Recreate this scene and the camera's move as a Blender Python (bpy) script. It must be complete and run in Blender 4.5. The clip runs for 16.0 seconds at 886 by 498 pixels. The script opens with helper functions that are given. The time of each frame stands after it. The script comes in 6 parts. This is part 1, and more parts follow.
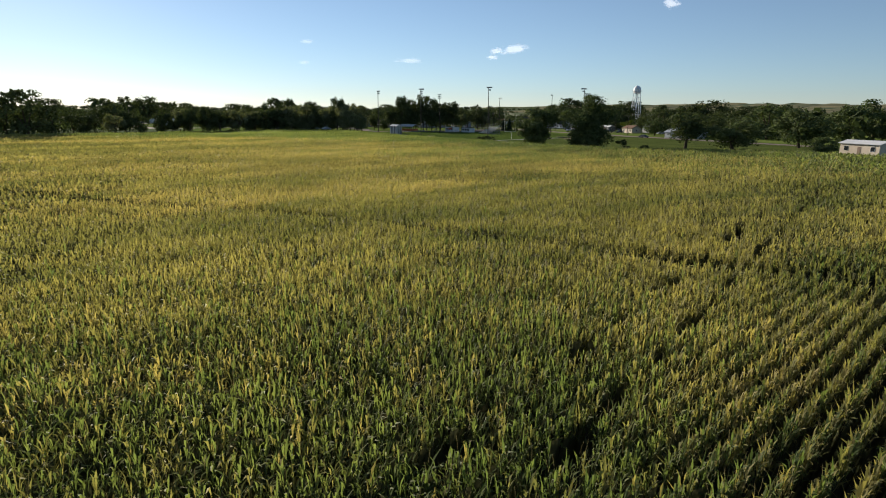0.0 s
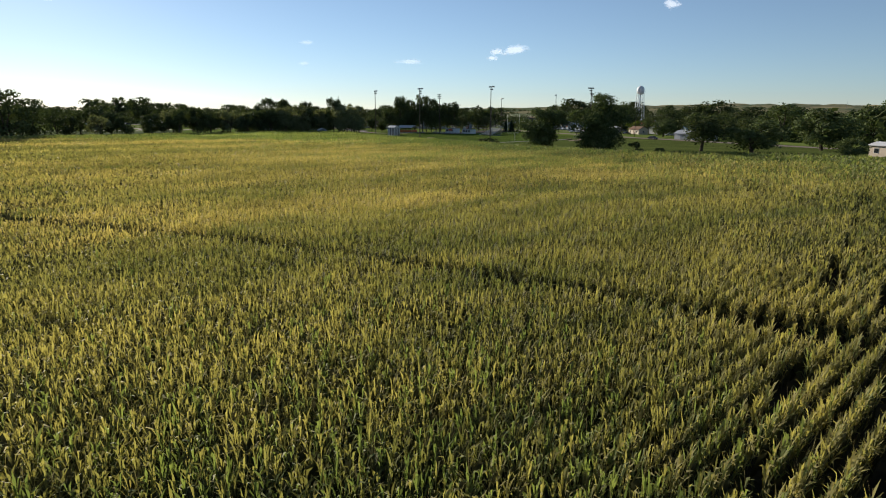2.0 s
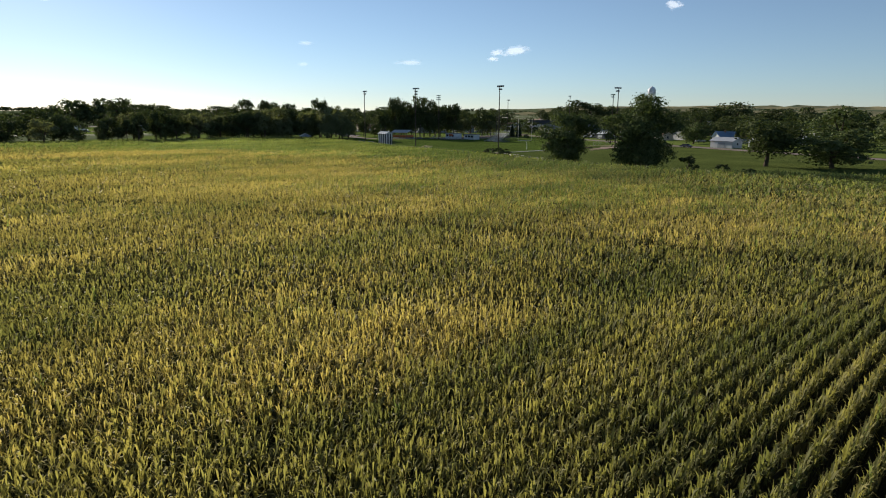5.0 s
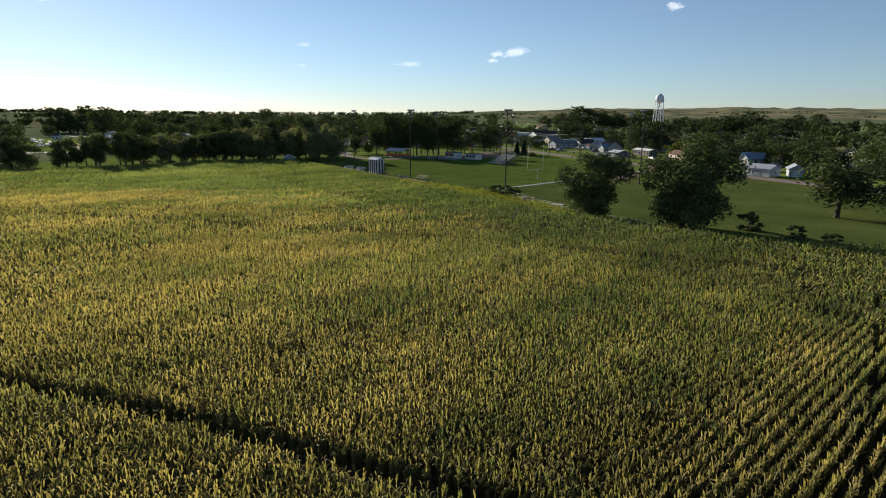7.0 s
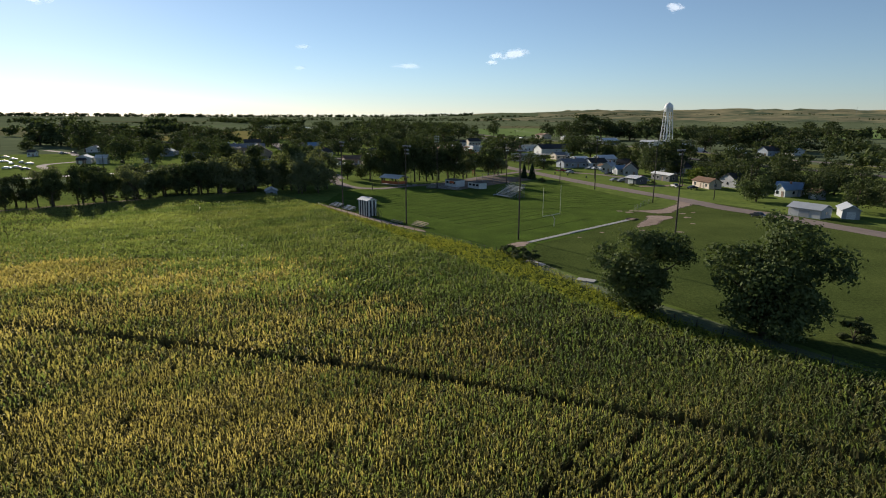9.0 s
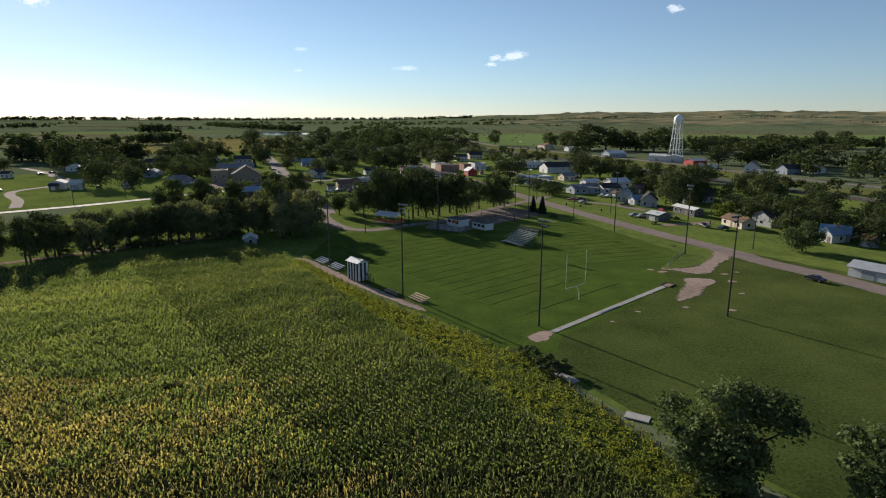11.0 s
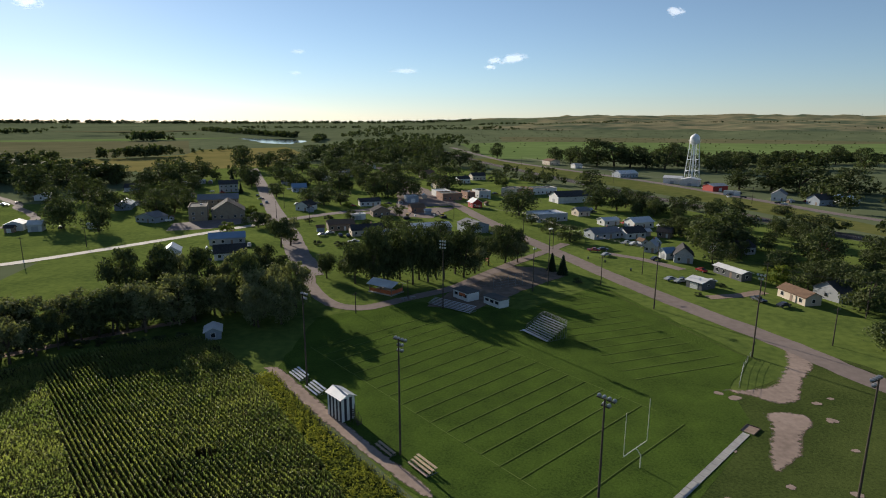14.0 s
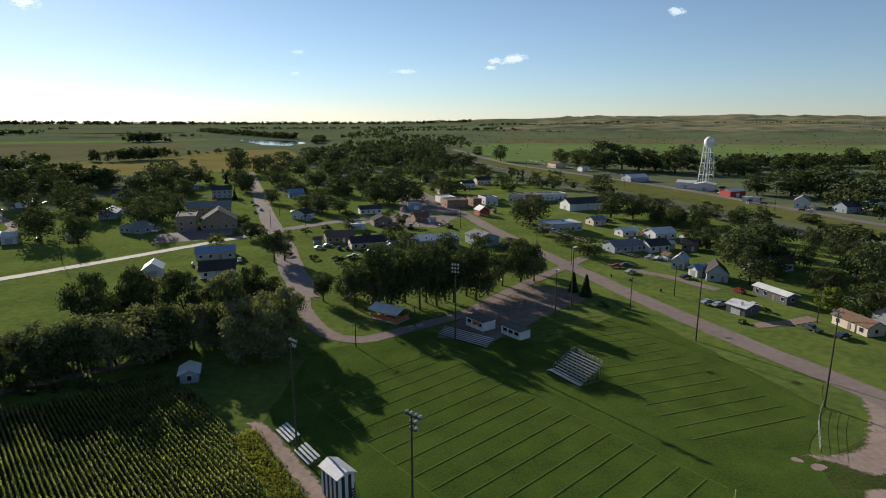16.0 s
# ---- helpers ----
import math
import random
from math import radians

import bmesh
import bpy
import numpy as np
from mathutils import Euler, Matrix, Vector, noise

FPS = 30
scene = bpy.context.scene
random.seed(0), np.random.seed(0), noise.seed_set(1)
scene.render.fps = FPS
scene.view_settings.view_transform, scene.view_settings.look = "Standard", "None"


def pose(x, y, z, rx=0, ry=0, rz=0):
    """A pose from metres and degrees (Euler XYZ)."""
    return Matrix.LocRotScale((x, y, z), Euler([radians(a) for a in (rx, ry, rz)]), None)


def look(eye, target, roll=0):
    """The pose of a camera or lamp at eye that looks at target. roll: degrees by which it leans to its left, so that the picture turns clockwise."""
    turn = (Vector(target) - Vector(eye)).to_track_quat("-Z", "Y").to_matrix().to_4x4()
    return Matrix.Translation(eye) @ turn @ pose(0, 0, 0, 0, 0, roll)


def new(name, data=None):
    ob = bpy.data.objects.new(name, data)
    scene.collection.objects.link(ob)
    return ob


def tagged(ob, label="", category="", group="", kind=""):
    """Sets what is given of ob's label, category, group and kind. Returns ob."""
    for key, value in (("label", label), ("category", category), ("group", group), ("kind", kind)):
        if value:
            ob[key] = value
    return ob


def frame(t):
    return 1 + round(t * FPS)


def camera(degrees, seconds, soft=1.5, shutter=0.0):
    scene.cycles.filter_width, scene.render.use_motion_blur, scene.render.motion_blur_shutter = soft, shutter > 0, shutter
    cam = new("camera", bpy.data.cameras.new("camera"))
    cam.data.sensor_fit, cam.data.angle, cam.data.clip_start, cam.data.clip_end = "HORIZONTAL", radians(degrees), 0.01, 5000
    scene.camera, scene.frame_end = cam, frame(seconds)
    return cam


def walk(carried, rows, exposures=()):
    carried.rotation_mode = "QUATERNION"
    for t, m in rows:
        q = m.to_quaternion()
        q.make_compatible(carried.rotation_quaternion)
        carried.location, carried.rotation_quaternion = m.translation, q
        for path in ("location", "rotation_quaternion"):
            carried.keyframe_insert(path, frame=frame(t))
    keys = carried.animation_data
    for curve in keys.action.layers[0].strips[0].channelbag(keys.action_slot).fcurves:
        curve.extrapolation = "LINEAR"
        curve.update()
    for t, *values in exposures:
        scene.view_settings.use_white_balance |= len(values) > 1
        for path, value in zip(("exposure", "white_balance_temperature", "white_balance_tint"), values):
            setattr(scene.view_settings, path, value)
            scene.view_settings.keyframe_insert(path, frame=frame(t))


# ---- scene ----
cam = camera(74.0, 16.0, soft=1.05)
PATH = [
    (0, (0.25, 0.00, 10.70), -0.00, -13.03, 0.30),
    (0.5, (0.25, 1.40, 10.66), 0.00, -13.01, 0.29),
    (1, (0.32, 3.90, 10.59), 0.01, -12.98, 0.27),
    (1.5, (0.33, 7.40, 10.59), 0.02, -12.96, 0.26),
    (2, (0.29, 11.90, 10.57), 0.02, -12.94, 0.25),
    (2.5, (0.23, 17.00, 10.59), 0.02, -12.91, 0.26),
    (3, (0.24, 22.60, 10.67), 0.03, -12.89, 0.28),
    (3.5, (0.34, 28.63, 10.73), 0.03, -12.87, 0.28),
    (6, (0.58, 62.76, 14.20), -0.01, -12.81, 0.33),
    (6.5, (0.75, 69.90, 16.44), -0.03, -12.79, 0.35),
    (7, (0.60, 76.75, 18.98), -0.04, -12.76, 0.34),
    (7.5, (0.35, 83.42, 21.34), -0.05, -12.74, 0.31),
    (8, (0.15, 90.48, 23.43), -0.08, -12.72, 0.27),
    (8.5, (0.00, 97.74, 25.72), -0.09, -12.70, 0.23),
    (9, (0.06, 104.95, 28.20), -0.09, -12.68, 0.17),
    (9.5, (-0.24, 112.04, 30.88), -0.10, -12.65, 0.10),
    (12, (-1.07, 146.62, 45.19), -0.20, -12.57, -0.00),
    (12.5, (-1.34, 153.30, 48.10), -0.23, -12.55, -0.01),
    (13, (-1.78, 159.80, 50.87), -0.25, -12.56, 0.03),
    (13.5, (-2.39, 166.00, 53.30), -0.28, -12.56, 0.08),
    (14, (-2.96, 171.92, 55.34), -0.32, -12.53, 0.09),
    (14.5, (-3.62, 177.74, 56.21), -0.34, -12.52, 0.10),
    (15, (-4.40, 183.41, 56.37), -0.36, -12.51, 0.09),
    (15.5, (-5.17, 188.88, 56.37), -0.36, -12.49, 0.07),
    (16, (-6.11, 194.26, 56.54), -0.35, -12.48, 0.05),
]
walk(cam, [(t, pose(*eye, 90 + pitch, 0, yaw) @ pose(0, 0, 0, 0, 0, roll)) for t, eye, yaw, pitch, roll in PATH],
     exposures=[(0, 0.63, 6500, 12), (16, 0.65, 6500, 12)])

# ---- light ----
SUN_AZ = math.atan2(-0.594, 0.804)          # sun stands ahead and to the left of the path
SUN_EL = radians(16.8)
world = bpy.data.worlds.new("world")
scene.world = world
world.use_nodes = True
wn = world.node_tree.nodes
sky = wn.new("ShaderNodeTexSky")
sky.sky_type = "NISHITA"
sky.sun_disc = False
sky.sun_elevation = SUN_EL
sky.sun_rotation = SUN_AZ
sky.altitude = 700
sky.air_density, sky.dust_density, sky.ozone_density = 0.88, 0.12, 4.0
sky_tint = wn.new("ShaderNodeHueSaturation")          # hue and saturation shift greys the blue, standing in for thin summer haze
sky_tint.inputs["Hue"].default_value, sky_tint.inputs["Saturation"].default_value = 0.494, 0.86
world.node_tree.links.new(sky.outputs[0], sky_tint.inputs["Color"])
world.node_tree.links.new(sky_tint.outputs[0], wn["Background"].inputs[0])
wn["Background"].inputs[1].default_value = 0.068

sun_data = bpy.data.lights.new("sun", "SUN")
sun_data.energy, sun_data.angle, sun_data.color = 5.0, radians(0.53), (1.0, 0.91, 0.76)
sun_ob = new("sun", sun_data)
_sd = Vector((math.sin(SUN_AZ) * math.cos(SUN_EL), math.cos(SUN_AZ) * math.cos(SUN_EL), math.sin(SUN_EL)))
sun_ob.matrix_world = look(_sd * 100, (0, 0, 0))


# ---- materials ----
def mat(name, col, col2=None, rough=0.8, scale=1.0, big=0.05, bump=0.0, metal=0.0, spec=0.3, island=0.0, obrand=0.0, fac=0.6, stretch=None, angle=0.0, translucent=0.0, tcol=None, spread=0.35, bias=0.0):
    """A procedural surface: two scales of colour variation, optional bump, per-piece variation and thin-leaf transmission."""
    m = bpy.data.materials.new(name)
    m.use_nodes = True
    nt = m.node_tree
    n, l = nt.nodes, nt.links
    bs = n["Principled BSDF"]
    bs.inputs["Roughness"].default_value = rough
    bs.inputs["Metallic"].default_value = metal
    bs.inputs["Specular IOR Level"].default_value = spec
    geo = n.new("ShaderNodeNewGeometry")
    pos = geo.outputs["Position"]
    if stretch:
        mp = n.new("ShaderNodeMapping")
        mp.vector_type = "TEXTURE"
        mp.inputs["Rotation"].default_value = (0, 0, radians(angle))
        mp.inputs["Scale"].default_value = stretch
        l.new(pos, mp.inputs[0])
        pos = mp.outputs[0]
    n1 = n.new("ShaderNodeTexNoise")
    n1.inputs["Scale"].default_value = scale
    n1.inputs["Detail"].default_value = 4
    n2 = n.new("ShaderNodeTexNoise")
    n2.inputs["Scale"].default_value = big
    n2.inputs["Detail"].default_value = 3
    l.new(pos, n1.inputs["Vector"])
    l.new(pos, n2.inputs["Vector"])
    add = n.new("ShaderNodeMath")
    add.operation = "ADD"
    l.new(n1.outputs[0], add.inputs[0])
    l.new(n2.outputs[0], add.inputs[1])
    ramp = n.new("ShaderNodeMapRange")
    ramp.inputs["From Min"].default_value = 1.0 - spread - bias
    ramp.inputs["From Max"].default_value = 1.0 + spread - bias
    l.new(add.outputs[0], ramp.inputs["Value"])
    val = ramp.outputs[0]
    if island or obrand:
        src = geo.outputs["Random Per Island"] if island else n.new("ShaderNodeObjectInfo").outputs["Random"]
        k = n.new("ShaderNodeMath")
        k.operation = "MULTIPLY_ADD"
        k.inputs[1].default_value = island or obrand
        k.inputs[2].default_value = -(island or obrand) / 2
        l.new(src, k.inputs[0])
        a2 = n.new("ShaderNodeMath")
        a2.operation = "ADD"
        a2.use_clamp = True
        l.new(val, a2.inputs[0])
        l.new(k.outputs[0], a2.inputs[1])
        val = a2.outputs[0]
    c2 = col2 or tuple(c * fac for c in col)
    mix = n.new("ShaderNodeMix")
    mix.data_type = "RGBA"
    mix.inputs[6].default_value = (*c2, 1)
    mix.inputs[7].default_value = (*col, 1)
    l.new(val, mix.inputs[0])
    l.new(mix.outputs[2], bs.inputs["Base Color"])
    if bump:
        nb = n.new("ShaderNodeTexNoise")
        nb.inputs["Scale"].default_value = scale * 4
        nb.inputs["Detail"].default_value = 5
        l.new(pos, nb.inputs["Vector"])
        b = n.new("ShaderNodeBump")
        b.inputs["Strength"].default_value = bump
        b.inputs["Distance"].default_value = 0.1
        l.new(nb.outputs[0], b.inputs["Height"])
        l.new(b.outputs[0], bs.inputs["Normal"])
    if translucent:
        tr = n.new("ShaderNodeBsdfTranslucent")
        if tcol:
            tm = n.new("ShaderNodeMix")
            tm.data_type = "RGBA"
            tm.blend_type = "MULTIPLY"
            tm.inputs[0].default_value = 1
            tm.inputs[7].default_value = (*tcol, 1)
            l.new(mix.outputs[2], tm.inputs[6])
            l.new(tm.outputs[2], tr.inputs[0])
        else:
            l.new(mix.outputs[2], tr.inputs[0])
        ms = n.new("ShaderNodeMixShader")
        ms.inputs[0].default_value = translucent
        l.new(bs.outputs[0], ms.inputs[1])
        l.new(tr.outputs[0], ms.inputs[2])
        l.new(ms.outputs[0], n["Material Output"].inputs[0])
    return m


M = {}
SHEEN = ("lawn", "turf", "rough_grass", "turf_light")
M["ground"] = mat("prairie_grass", (0.150, 0.172, 0.092), (0.080, 0.102, 0.058), 0.95, 0.03, 0.0025, 0.0, spec=0.0)
M["field_tan"] = mat("stubble_field", (0.165, 0.155, 0.085), (0.10, 0.105, 0.055), 0.95, 0.02, 0.004, spec=0.0)
M["field_green"] = mat("green_crop_field", (0.165, 0.225, 0.080), (0.105, 0.155, 0.054), 0.95, 0.02, 0.004, spec=0.0)
M["field_gold"] = mat("golden_hay_field", (0.24, 0.20, 0.075), (0.145, 0.14, 0.05), 0.95, 0.03, 0.008, spec=0.0)
M["hill_grass"] = mat("dry_hill_grass", (0.27, 0.235, 0.135), (0.085, 0.108, 0.066), 0.95, 0.011, 0.0024, spec=0.0, spread=0.20)
M["lawn"] = mat("lawn_grass", (0.118, 0.158, 0.036), (0.040, 0.069, 0.018), 0.95, 0.45, 0.05, 0.6, spec=0.0, spread=0.36)
M["turf"] = mat("field_turf", (0.064, 0.108, 0.018), (0.027, 0.050, 0.011), 0.95, 2.4, 0.13, 1.0, spec=0.0, spread=0.30)
M["turf_dark"] = mat("mown_line_grass", (0.036, 0.060, 0.016), (0.022, 0.041, 0.011), 0.95, 1.5, 0.1, spec=0.0)
M["turf_light"] = mat("pale_line_grass", (0.115, 0.155, 0.045), (0.075, 0.11, 0.028), 0.95, 1.5, 0.1, spec=0.0)
M["rough_grass"] = mat("rough_pasture_grass", (0.068, 0.090, 0.025), (0.022, 0.038, 0.011), 0.95, 2.0, 0.07, 1.0, spec=0.0, spread=0.28)
M["dry_grass"] = mat("dry_verge_grass", (0.16, 0.155, 0.055), (0.075, 0.10, 0.03), 0.95, 0.15, 0.01, 0.4, spec=0.0)
M["soil"] = mat("field_soil", (0.085, 0.072, 0.045), (0.045, 0.041, 0.025), 0.95, 2.0, 0.2, 0.6, spec=0.0)
M["dirt"] = mat("pale_dirt", (0.34, 0.26, 0.21), (0.20, 0.15, 0.12), 0.95, 0.9, 0.08, 0.4, spec=0.0)
M["wear"] = mat("bare_dirt_in_grass", (0.36, 0.28, 0.235), (0.22, 0.17, 0.14), 0.95, 0.9, 0.1, 0.5, spec=0.0)
_wt = M["wear"].node_tree
_wa = _wt.nodes.new("ShaderNodeAttribute")
_wa.attribute_name = "wear"
_wn = _wt.nodes.new("ShaderNodeTexNoise")
_wn.inputs["Scale"].default_value = 0.9
_wn.inputs["Detail"].default_value = 7
_wt.links.new(_wt.nodes["Geometry"].outputs["Position"], _wn.inputs["Vector"])
_ws = _wt.nodes.new("ShaderNodeMath")
_wt.links.new(_wa.outputs["Fac"], _ws.inputs[0])
_wt.links.new(_wn.outputs[0], _ws.inputs[1])
_wm = _wt.nodes.new("ShaderNodeMapRange")
_wm.inputs["From Min"].default_value, _wm.inputs["From Max"].default_value = 0.98, 1.30
_wt.links.new(_ws.outputs[0], _wm.inputs["Value"])
_wt.links.new(_wm.outputs[0], _wt.nodes["Principled BSDF"].inputs["Alpha"])
M["gravel"] = mat("gravel_road", (0.25, 0.203, 0.180), (0.17, 0.138, 0.123), 0.95, 0.5, 0.03, 0.3, spec=0.03)
M["asphalt"] = mat("old_asphalt", (0.235, 0.195, 0.180), (0.155, 0.130, 0.121), 0.95, 0.4, 0.03, 0.2, spec=0.05)
M["infield"] = mat("infield_dirt", (0.23, 0.175, 0.14), (0.115, 0.095, 0.07), 0.95, 0.5, 0.06, 0.5, spec=0.03, spread=0.26)
M["white_road"] = mat("pale_concrete_road", (0.48, 0.45, 0.40), (0.34, 0.31, 0.27), 0.9, 0.5, 0.04, spec=0.2)
M["concrete"] = mat("weathered_concrete", (0.37, 0.36, 0.345), (0.24, 0.235, 0.225), 0.9, 0.8, 0.1, 0.2, spec=0.2)
M["ballast"] = mat("rail_ballast", (0.10, 0.082, 0.072), (0.055, 0.046, 0.042), 0.95, 0.4, 0.03, 0.3, spec=0.1)
M["steel"] = mat("rail_steel", (0.30, 0.25, 0.22), None, 0.45, 2, 0.2, metal=0.8)
M["water"] = mat("pond_water", (0.03, 0.05, 0.06), (0.02, 0.035, 0.045), 0.08, 0.01, 0.002, spec=0.6)
CORN = dict(rough=0.6, scale=0.22, big=0.045, spec=0.14, island=0.20, translucent=0.54, stretch=(3.4, 1.0, 4.0), angle=32, spread=0.2)
M["corn"] = mat("ripening_corn_leaf", (0.355, 0.312, 0.115), (0.140, 0.152, 0.055), tcol=(1.15, 1.15, 0.66), **CORN)
M["corn_gold"] = mat("straw_gold_corn_leaf", (0.46, 0.375, 0.148), (0.215, 0.195, 0.073), tcol=(1.15, 1.15, 0.65), **CORN)
M["corn_green"] = mat("green_corn_leaf", (0.248, 0.260, 0.092), (0.106, 0.138, 0.049), tcol=(1.05, 1.18, 0.62), **CORN)
# lower leaves coloured dark brown-green for the shade inside the stand
M["corn_low"] = mat("shade_dark_lower_corn_leaf", (0.125, 0.116, 0.050), (0.056, 0.062, 0.027), 0.9, 0.22, 0.045, spec=0.02, island=0.4, translucent=0.15)
M["tassel"] = mat("corn_tassel", (0.34, 0.27, 0.11), (0.20, 0.17, 0.06), 0.9, 0.2, 0.03, spec=0.05, island=0.5, translucent=0.3)
M["weed"] = mat("weed_leaf", (0.26, 0.285, 0.065), (0.11, 0.145, 0.04), 0.9, 0.25, 0.04, spec=0.04, island=0.5, translucent=0.42, tcol=(1.3, 1.2, 0.5))
M["leaf"] = mat("tree_leaf", (0.098, 0.116, 0.049), (0.038, 0.050, 0.023), 0.85, 0.5, 0.06, spec=0.06, island=0.5, translucent=0.22, tcol=(1.08, 1.2, 0.6))
M["leaf_near"] = mat("dark_tree_leaf", (0.125, 0.150, 0.062), (0.050, 0.070, 0.030), 0.85, 0.5, 0.06, spec=0.06, island=0.5, translucent=0.22, tcol=(1.08, 1.2, 0.6))
M["leaf_pale"] = mat("pale_tree_leaf", (0.205, 0.22, 0.115), (0.095, 0.112, 0.058), 0.85, 0.5, 0.06, spec=0.06, island=0.5, translucent=0.32, tcol=(1.2, 1.2, 0.6))
M["leaf_lime"] = mat("yellow_green_tree_leaf", (0.17, 0.20, 0.03), (0.08, 0.12, 0.02), 0.85, 0.5, 0.06, spec=0.06, island=0.5, translucent=0.3)
M["needle"] = mat("spruce_needle", (0.022, 0.045, 0.018), (0.012, 0.025, 0.011), 0.8, 1.0, 0.1, spec=0.15, island=0.4)
M["bark"] = mat("tree_bark", (0.11, 0.085, 0.06), (0.05, 0.04, 0.03), 0.95, 2.0, 0.3, 0.5, spec=0.1)
M["wood_pole"] = mat("weathered_pole_wood", (0.085, 0.07, 0.055), (0.05, 0.04, 0.034), 0.9, 3.0, 0.3, 0.3, spec=0.15)
M["board"] = mat("bare_lumber", (0.52, 0.39, 0.27), (0.36, 0.26, 0.18), 0.85, 2.0, 0.5, obrand=0.5)
M["alu"] = mat("aluminium_plank", (0.62, 0.63, 0.64), (0.45, 0.46, 0.47), 0.38, 1.0, 0.2, metal=0.85, obrand=0.3)
M["galv"] = mat("galvanised_steel", (0.36, 0.37, 0.38), (0.25, 0.26, 0.27), 0.5, 1.5, 0.3, metal=0.7)
M["tin"] = mat("tin_roof_sheet", (0.42, 0.44, 0.47), (0.30, 0.32, 0.35), 0.55, 0.5, 0.1, metal=0.2)
M["lampglass"] = mat("floodlight_glass", (0.72, 0.75, 0.78), (0.6, 0.62, 0.65), 0.2, 3, 0.5, metal=0.3)
M["dark"] = mat("dark_metal", (0.05, 0.05, 0.055), None, 0.5, 3, 0.5)
M["white"] = mat("white_paint", (0.68, 0.68, 0.66), (0.54, 0.54, 0.52), 0.7, 1.0, 0.1, obrand=0.3)
M["black"] = mat("black_paint", (0.03, 0.033, 0.045), (0.02, 0.02, 0.028), 0.6, 2.0, 0.2)
M["tower_white"] = mat("water_tower_paint", (0.80, 0.81, 0.82), (0.66, 0.67, 0.68), 0.45, 0.3, 0.05)
M["red"] = mat("red_paint", (0.42, 0.05, 0.04), (0.26, 0.04, 0.03), 0.7, 1.0, 0.1)
M["orange"] = mat("orange_panel", (0.60, 0.17, 0.06), (0.42, 0.11, 0.05), 0.7, 1.0, 0.1)
M["yellow"] = mat("yellow_plastic", (0.75, 0.50, 0.03), None, 0.5, 1.0, 0.1)
M["glass"] = mat("window_glass", (0.03, 0.035, 0.04), (0.02, 0.022, 0.025), 0.08, 1, 0.1, spec=0.6)
M["goal"] = mat("goal_post_paint", (0.72, 0.70, 0.58), (0.58, 0.56, 0.45), 0.5, 1.0, 0.2)
M["brick"] = mat("tan_brick_wall", (0.30, 0.24, 0.17), (0.21, 0.165, 0.12), 0.9, 0.6, 0.08, 0.3)
M["redbrick"] = mat("red_brick_wall", (0.33, 0.19, 0.13), (0.23, 0.13, 0.09), 0.9, 0.6, 0.08, 0.3)
M["tan"] = mat("tan_siding", (0.56, 0.48, 0.38), (0.45, 0.38, 0.30), 0.8, 0.6, 0.1)
M["siding"] = mat("white_siding", (0.62, 0.62, 0.60), (0.44, 0.44, 0.43), 0.75, 0.6, 0.1, obrand=0.5)
M["blue_siding"] = mat("blue_grey_siding", (0.30, 0.34, 0.38), (0.21, 0.24, 0.28), 0.75, 0.6, 0.1)
M["grey_siding"] = mat("grey_siding", (0.36, 0.37, 0.38), (0.27, 0.28, 0.29), 0.75, 0.6, 0.1)
M["slate_siding"] = mat("dark_grey_siding", (0.13, 0.135, 0.14), (0.09, 0.093, 0.097), 0.75, 0.6, 0.1, spec=0.1)
M["brown_siding"] = mat("brown_siding", (0.26, 0.19, 0.14), (0.18, 0.13, 0.10), 0.8, 0.6, 0.1)
M["shingle"] = mat("dark_grey_shingle", (0.075, 0.073, 0.075), (0.042, 0.041, 0.043), 0.9, 1.2, 0.1, 0.3, obrand=0.6, spec=0.04)
M["shingle_brown"] = mat("brown_shingle", (0.20, 0.13, 0.09), (0.13, 0.085, 0.06), 0.9, 1.2, 0.1, 0.3, spec=0.04)
M["shingle_grey"] = mat("grey_shingle", (0.24, 0.24, 0.25), (0.16, 0.16, 0.17), 0.9, 1.2, 0.1, 0.3, spec=0.04)
M["roof_white"] = mat("white_metal_roof", (0.66, 0.66, 0.65), (0.48, 0.48, 0.48), 0.5, 0.4, 0.05)
M["roof_blue"] = mat("blue_metal_roof", (0.20, 0.30, 0.42), (0.15, 0.23, 0.33), 0.5, 0.4, 0.05)
M["tar"] = mat("flat_tar_roof", (0.14, 0.135, 0.13), (0.09, 0.09, 0.085), 0.9, 0.5, 0.06, spec=0.04)
M["car_white"] = mat("white_car_paint", (0.55, 0.56, 0.57), None, 0.45, 1, 0.1, spec=0.25, fac=0.9)
M["car_dark"] = mat("dark_car_paint", (0.035, 0.04, 0.05), None, 0.25, 1, 0.1, spec=0.5, fac=0.8)
M["car_silver"] = mat("silver_car_paint", (0.30, 0.32, 0.34), None, 0.45, 1, 0.1, metal=0.3, fac=0.9)
M["car_red"] = mat("red_car_paint", (0.30, 0.03, 0.03), None, 0.25, 1, 0.1, spec=0.5, fac=0.8)
M["tyre"] = mat("tyre_rubber", (0.02, 0.02, 0.02), None, 0.9, 3, 0.5)
for _k in SHEEN:          # grass stands on end and catches low light
    _b = M[_k].node_tree.nodes["Principled BSDF"]
    _b.inputs["Sheen Weight"].default_value = 0.06
    _b.inputs["Sheen Roughness"].default_value = 0.5
    _b.inputs["Sheen Tint"].default_value = (0.55, 0.62, 0.20, 1)


